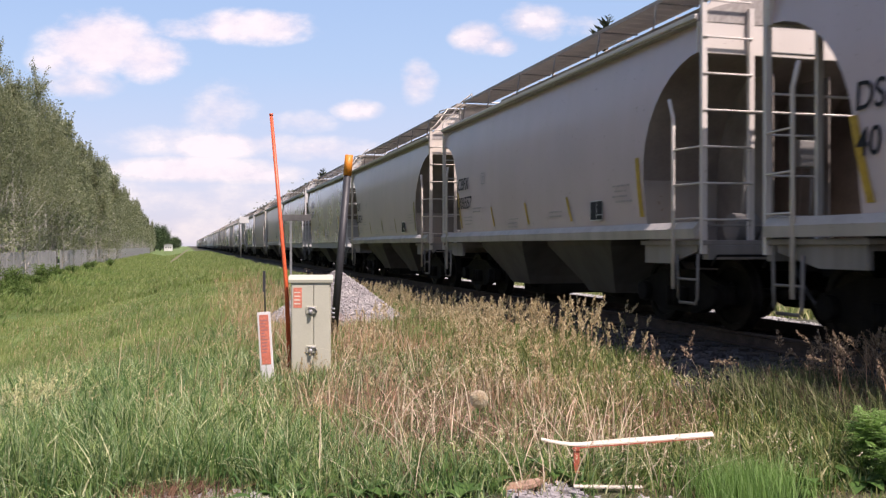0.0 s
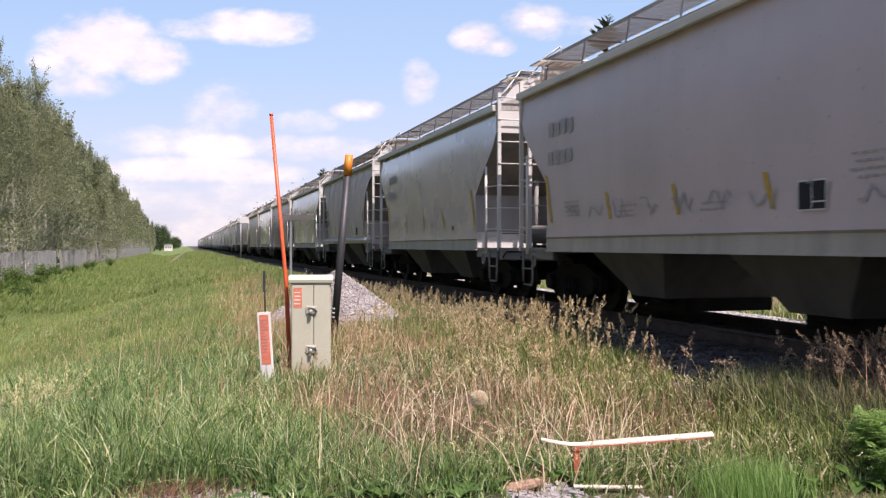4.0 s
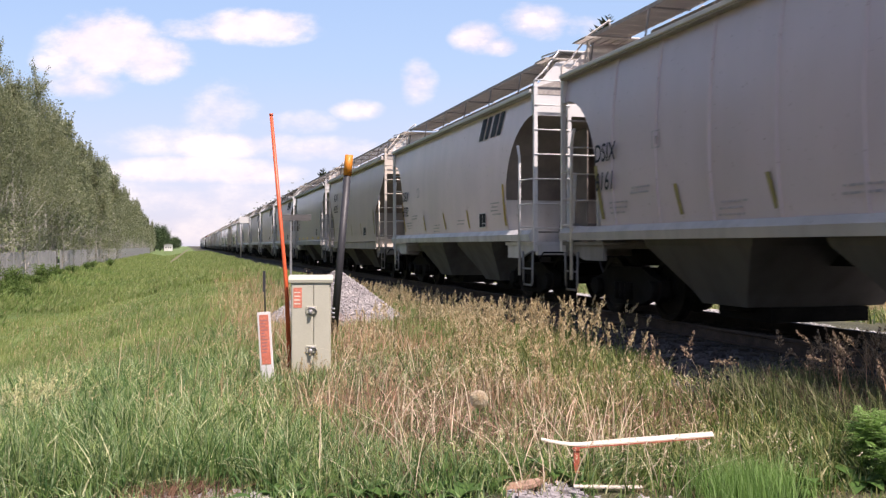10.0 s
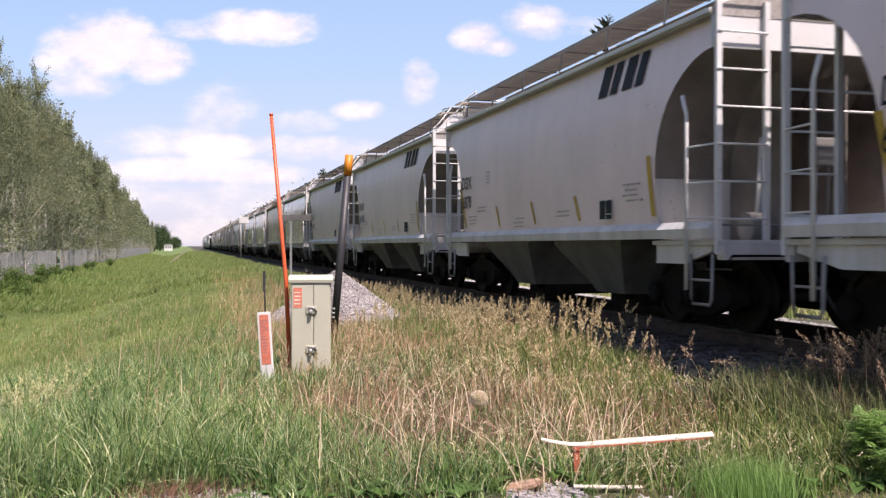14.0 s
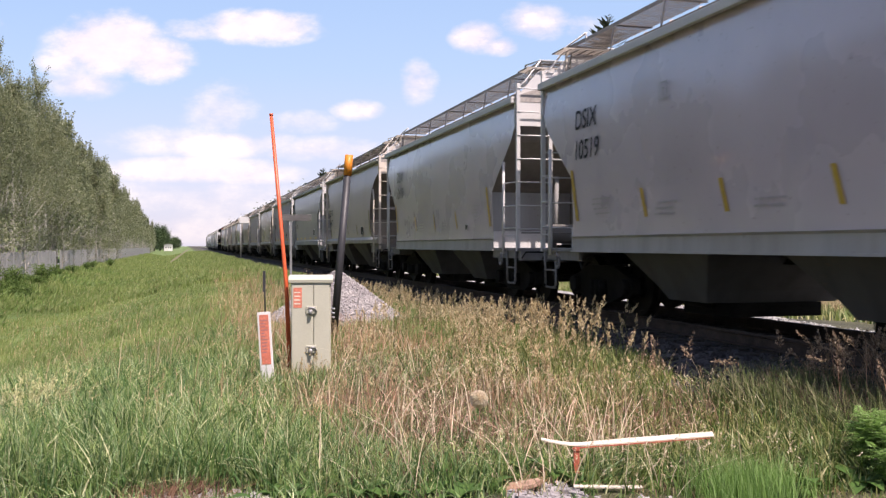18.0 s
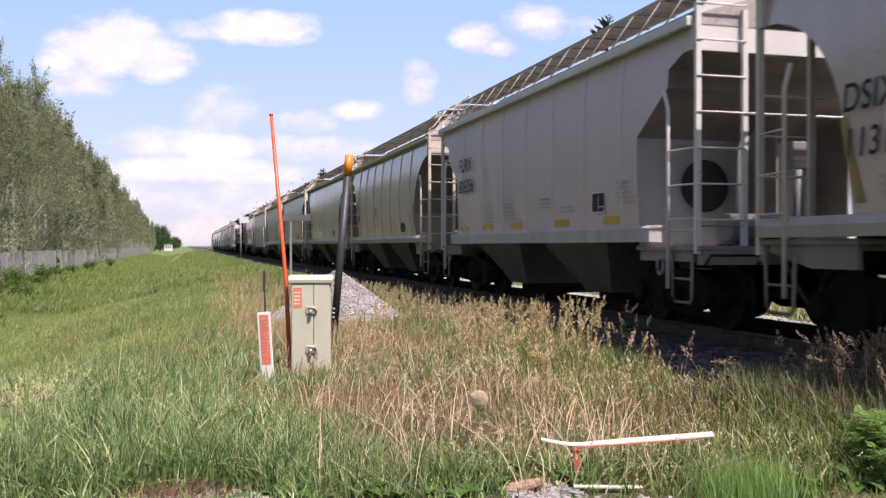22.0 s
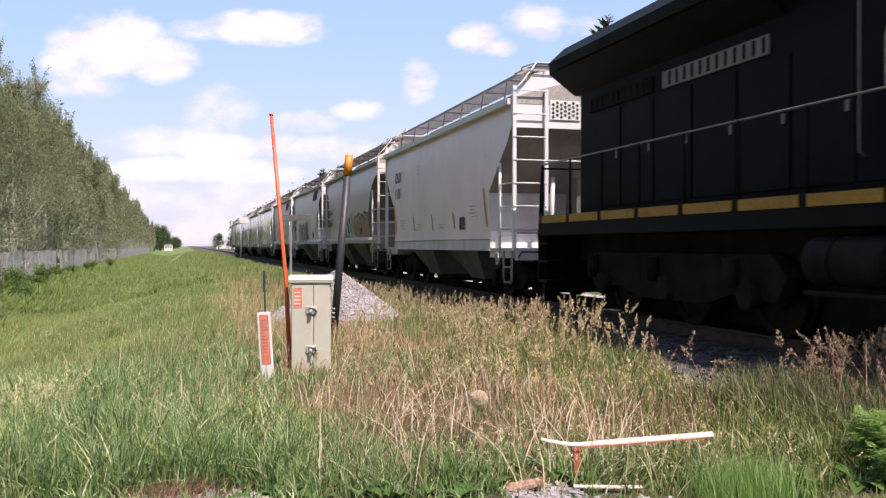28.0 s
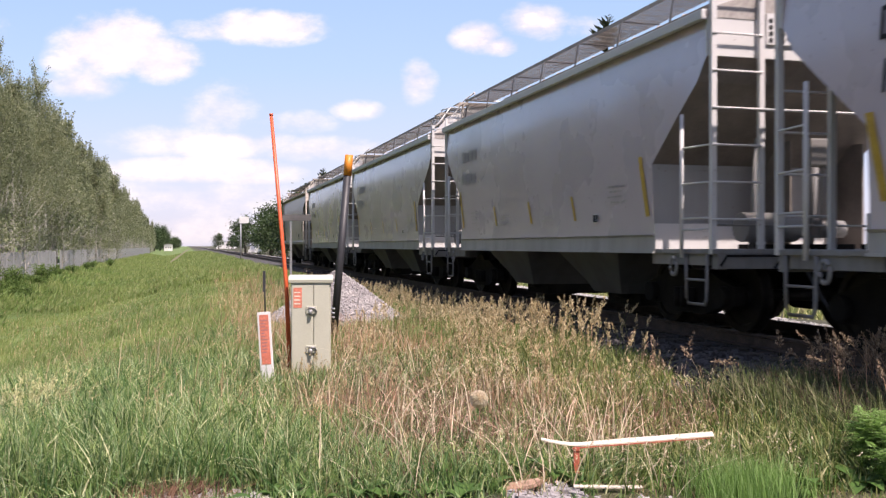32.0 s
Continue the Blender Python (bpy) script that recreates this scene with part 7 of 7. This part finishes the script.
def distance():
    M_FAR = surface("pale_far_cladding", (0.6, 0.58, 0.58), (0.72, 0.7, 0.69), 0.3, 0.8, 0, 0.0, 3.0)
    M_FARROOF = surface("far_roofing", (0.3, 0.29, 0.3), (0.42, 0.4, 0.4), 0.3, 0.8, 0, 0.0, 3.0)
    for name, label, cat, x, y, w, d, h, tower in (("grain_elevator", "white grain elevator with a square headhouse", "grain elevator", 21, 620, 5, 8, 5.5, 4.5), ("warehouse", "long white metal warehouse by the tracks", "warehouse", 26.5, 600, 7.5, 12, 4.2, 0), ("shed", "small white shed behind the bank", "shed", -6.4, 340, 2.8, 4, 2.2, 0)):
        r = tagged(new(name), label, cat)
        r.location = (x, y, -0.3)
        part("wall", box(bmesh.new(), -w / 2, w / 2, -d / 2, d / 2, 0, h), M_FAR, r)
        part("roof", slab(bmesh.new(), [(-w / 2 - 0.3, h), (w / 2 + 0.3, h), (0, h + w * 0.13)], "y", -d / 2 - 0.3, d / 2 + 0.3), M_FARROOF, r)
        for k in range(3):
            part("window", box(bmesh.new(), -w * 0.35 + k * w * 0.28, -w * 0.2 + k * w * 0.28, -d / 2 - 0.05, -d / 2, h * 0.45, h * 0.7), M_DARKGLASS, r)
        if tower:
            part("headhouse", box(bmesh.new(), -1.8, 1.0, -1.5, 1.5, h, h + tower), M_FAR, r, "white headhouse tower")
    v = tagged(new("pickup_truck"), "white pickup truck parked beyond the track", "pickup truck")
    v.matrix_basis = pose(13.6, 193.5, -0.3, 0, 0, 78)
    part("body", slab(bmesh.new(), [(-2.6, 0.5), (2.5, 0.5), (2.6, 0.95), (1.2, 1.1), (0.7, 1.75), (-0.8, 1.75), (-1.0, 1.1), (-2.6, 1.1)], "y", -0.95, 0.95), M_WHITE, v)
    part("window", slab(bmesh.new(), [(0.95, 1.15), (0.6, 1.65), (-0.7, 1.65), (-0.8, 1.15)], "y", -0.965, 0.965), M_DARKGLASS, v)
    for x in (-1.7, 1.6):
        for y in (-0.85, 0.85):
            part("wheel", tube(bmesh.new(), [(x, y - 0.12, 0.38), (x, y + 0.12, 0.38)], 0.38, 14), M_HOSE, v)
    # street lamps by the town, seen small
    for x, y in ((-2.2, 330), (0.8, 420)):
        l = tagged(new("street_lamp"), "slender distant street lamp with a short arm", "street lamp")
        l.location = (x - 12, y, -0.3)
        part("pole", tube(bmesh.new(), [(0, 0, 0), (0, 0, 9.0), (0.6, 0, 9.3)], 0.12, 6), M_GALV, l)
        part("lamp_head", box(bmesh.new(), 0.5, 1.6, -0.2, 0.2, 9.2, 9.45, 0.03), M_GALV, l)
    # gravel access road crossing the ditch
    rd = bmesh.new()
    grid(rd, lambda v, u: (path_x(u) + v * (0.16 + 0.0006 * u), u, gz(path_x(u), u) + 0.12 - 0.05 * v * v), (-1, 0, 1), np.linspace(120, 420, 60))
    tagged(part("access_road", rd, surface("trodden_earth", (0.11, 0.1, 0.05), (0.2, 0.17, 0.1), 0.6, 0.95, 0, 0.4, 8.0), None), "trodden earth path along the foot of the bank", "path", kind="structure")


plant_trees()
fence()
distance()
# ---- clouds: thin glowing veils far behind everything ----
def cloud_veil(name, blobs, radius, haze, label):
    me = bpy.data.meshes.new(name)
    bm = bmesh.new()
    az, el = np.linspace(-58, 58, 30), np.linspace(-0.6, 46, 14)
    grid(bm, lambda a, e: (radius * math.sin(radians(a)) * math.cos(radians(e)), radius * math.cos(radians(a)) * math.cos(radians(e)), radius * math.sin(radians(e))), az, el)
    bm.to_mesh(me)
    bm.free()
    ob = new(name, me)
    m = bpy.data.materials.new(name)
    m.use_nodes = True
    n, l = m.node_tree.nodes, m.node_tree.links
    n.remove(n["Principled BSDF"])
    tc, sep = n.new("ShaderNodeTexCoord"), n.new("ShaderNodeSeparateXYZ")
    l.new(tc.outputs["Object"], sep.inputs[0])
    def mth(op, a, b=None):
        k = n.new("ShaderNodeMath")
        k.operation = op
        for i, v in enumerate((a, b)):
            if v is None:
                continue
            if isinstance(v, (int, float)):
                k.inputs[i].default_value = v
            else:
                l.new(v, k.inputs[i])
        return k.outputs[0]
    tx, tz = mth("DIVIDE", sep.outputs[0], sep.outputs[1]), mth("DIVIDE", sep.outputs[2], sep.outputs[1])
    comb = n.new("ShaderNodeCombineXYZ")
    l.new(tx, comb.inputs[0]), l.new(tz, comb.inputs[1])
    def tex(scale, detail, stretch):
        mp, t = n.new("ShaderNodeMapping"), n.new("ShaderNodeTexNoise")
        mp.inputs["Scale"].default_value = stretch
        t.inputs["Scale"].default_value, t.inputs["Detail"].default_value, t.inputs["Roughness"].default_value = scale, detail, 0.6
        l.new(comb.outputs[0], mp.inputs[0]), l.new(mp.outputs[0], t.inputs["Vector"])
        return t.outputs[0]
    rough, fine = tex(9.0, 6.0, (1, 1.9, 1)), tex(26.0, 5.0, (1, 1.6, 1))
    total = None
    for cx, cy, rx, ry, gain in blobs:
        ux = mth("DIVIDE", mth("SUBTRACT", tx, cx), rx)
        uz = mth("DIVIDE", mth("SUBTRACT", tz, cy), ry)
        r2 = mth("ADD", mth("MULTIPLY", ux, ux), mth("MULTIPLY", uz, uz))
        v = mth("MULTIPLY", mth("MAXIMUM", mth("SUBTRACT", 1.0, mth("MULTIPLY", r2, 0.55)), 0.0), gain)
        total = v if total is None else mth("MAXIMUM", total, v)
    wob = mth("ADD", mth("MULTIPLY", mth("SUBTRACT", rough, 0.5), 1.5), mth("MULTIPLY", mth("SUBTRACT", fine, 0.5), 0.6))
    dens = mth("ADD", total, mth("MULTIPLY", wob, mth("MINIMUM", mth("MULTIPLY", total, 3.0), 1.0)))
    mr = n.new("ShaderNodeMapRange")
    mr.interpolation_type = "SMOOTHSTEP"
    mr.inputs["From Min"].default_value, mr.inputs["From Max"].default_value = 0.22, 0.85
    mr.inputs["To Max"].default_value = 0.96
    l.new(dens, mr.inputs["Value"])
    cloud = mr.outputs[0]
    shade = ramp(n, [(0.32, (0.60, 0.59, 0.68)), (0.56, (0.74, 0.735, 0.75))])
    l.new(mth("ADD", mth("MULTIPLY", rough, 0.6), mth("MULTIPLY", fine, 0.4)), shade.inputs[0])
    alpha, tone = cloud, shade.outputs[0]
    if haze:
        # the clear sky itself, whiter towards the horizon
        hz = n.new("ShaderNodeMapRange")
        hz.inputs["From Min"].default_value, hz.inputs["From Max"].default_value = 0.3, -0.01
        l.new(tz, hz.inputs["Value"])
        air = ramp(n, [(0.0, (0.29, 0.475, 0.72)), (0.35, (0.35, 0.525, 0.73)), (0.7, (0.47, 0.56, 0.71)), (1.0, (0.56, 0.58, 0.67))])
        l.new(hz.outputs[0], air.inputs[0])
        tone = mix_rgb(n, l, cloud, air.outputs[0], shade.outputs[0])
        alpha = mth("MAXIMUM", cloud, haze)
    em, tr, mx = n.new("ShaderNodeEmission"), n.new("ShaderNodeBsdfTransparent"), n.new("ShaderNodeMixShader")
    l.new(tone, em.inputs[0])
    em.inputs[1].default_value = 1.0
    l.new(alpha, mx.inputs[0]), l.new(tr.outputs[0], mx.inputs[1]), l.new(em.outputs[0], mx.inputs[2])
    l.new(mx.outputs[0], n["Material Output"].inputs["Surface"])
    me.materials.append(m)
    return tagged(ob, label, "clouds", kind="structure")


def veil_turn(deg):
    return Matrix.Translation((EYE.x, EYE.y, 0.0)) @ pose(0, 0, 0, 0, 0, YAW + deg)


LOW_CLOUDS = cloud_veil("backdrop_low_clouds", (
    (0.038, 0.228, 0.03, 0.018, 0.9), (0.06, 0.219, 0.026, 0.012, 0.85), (0.1, 0.244, 0.038, 0.022, 0.75), (0.152, 0.24, 0.035, 0.014, 0.45), (-0.027, 0.178, 0.022, 0.026, 0.78), (-0.092, 0.148, 0.03, 0.012, 0.75),
    (-0.272, 0.083, 0.1, 0.015, 1.0), (-0.21, 0.078, 0.07, 0.012, 0.85), (-0.246, 0.11, 0.06, 0.016, 0.9), (-0.19, 0.113, 0.04, 0.012, 0.7), (-0.243, 0.148, 0.045, 0.034, 0.66), (-0.138, 0.106, 0.06, 0.015, 0.75),
    (-0.27, 0.052, 0.16, 0.024, 0.62), (-0.3, 0.02, 0.2, 0.02, 0.5), (-0.392, 0.175, 0.046, 0.016, 0.78), (-0.16, 0.135, 0.05, 0.014, 0.55), (-0.3, 0.115, 0.08, 0.018, 0.6), (-0.09, 0.1, 0.07, 0.02, 0.6)), 3600, 0.8, "broken white fair-weather clouds low in a blue sky")
HIGH_CLOUD = cloud_veil("backdrop_high_cloud", ((-0.372, 0.222, 0.065, 0.036, 1.0), (-0.32, 0.205, 0.045, 0.026, 0.9), (-0.41, 0.205, 0.04, 0.024, 0.7), (-0.205, 0.24, 0.075, 0.02, 0.85), (-0.28, 0.236, 0.05, 0.014, 0.6), (-0.5, 0.24, 0.03, 0.016, 0.4)), 3400, 0.0, "bright heaped white cloud in a blue sky")
LOW_CLOUDS.matrix_basis = veil_turn(0.0)
CARS = build_train()


def motions():
    """The train rolls past at a nearly steady pace."""
    for k, ob in CARS:
        walk(ob, [(t, pose(TRACK, start_y(k) - travel(t), RAIL)) for t in (0.0, 4.0, 8.0, 12.0, 16.0, 20.0, 24.0, 28.0, 32.0)])
    walk(HIGH_CLOUD, [(0.0, veil_turn(0.15)), (16.0, veil_turn(-0.25)), (32.0, veil_turn(-0.65))])


motions()
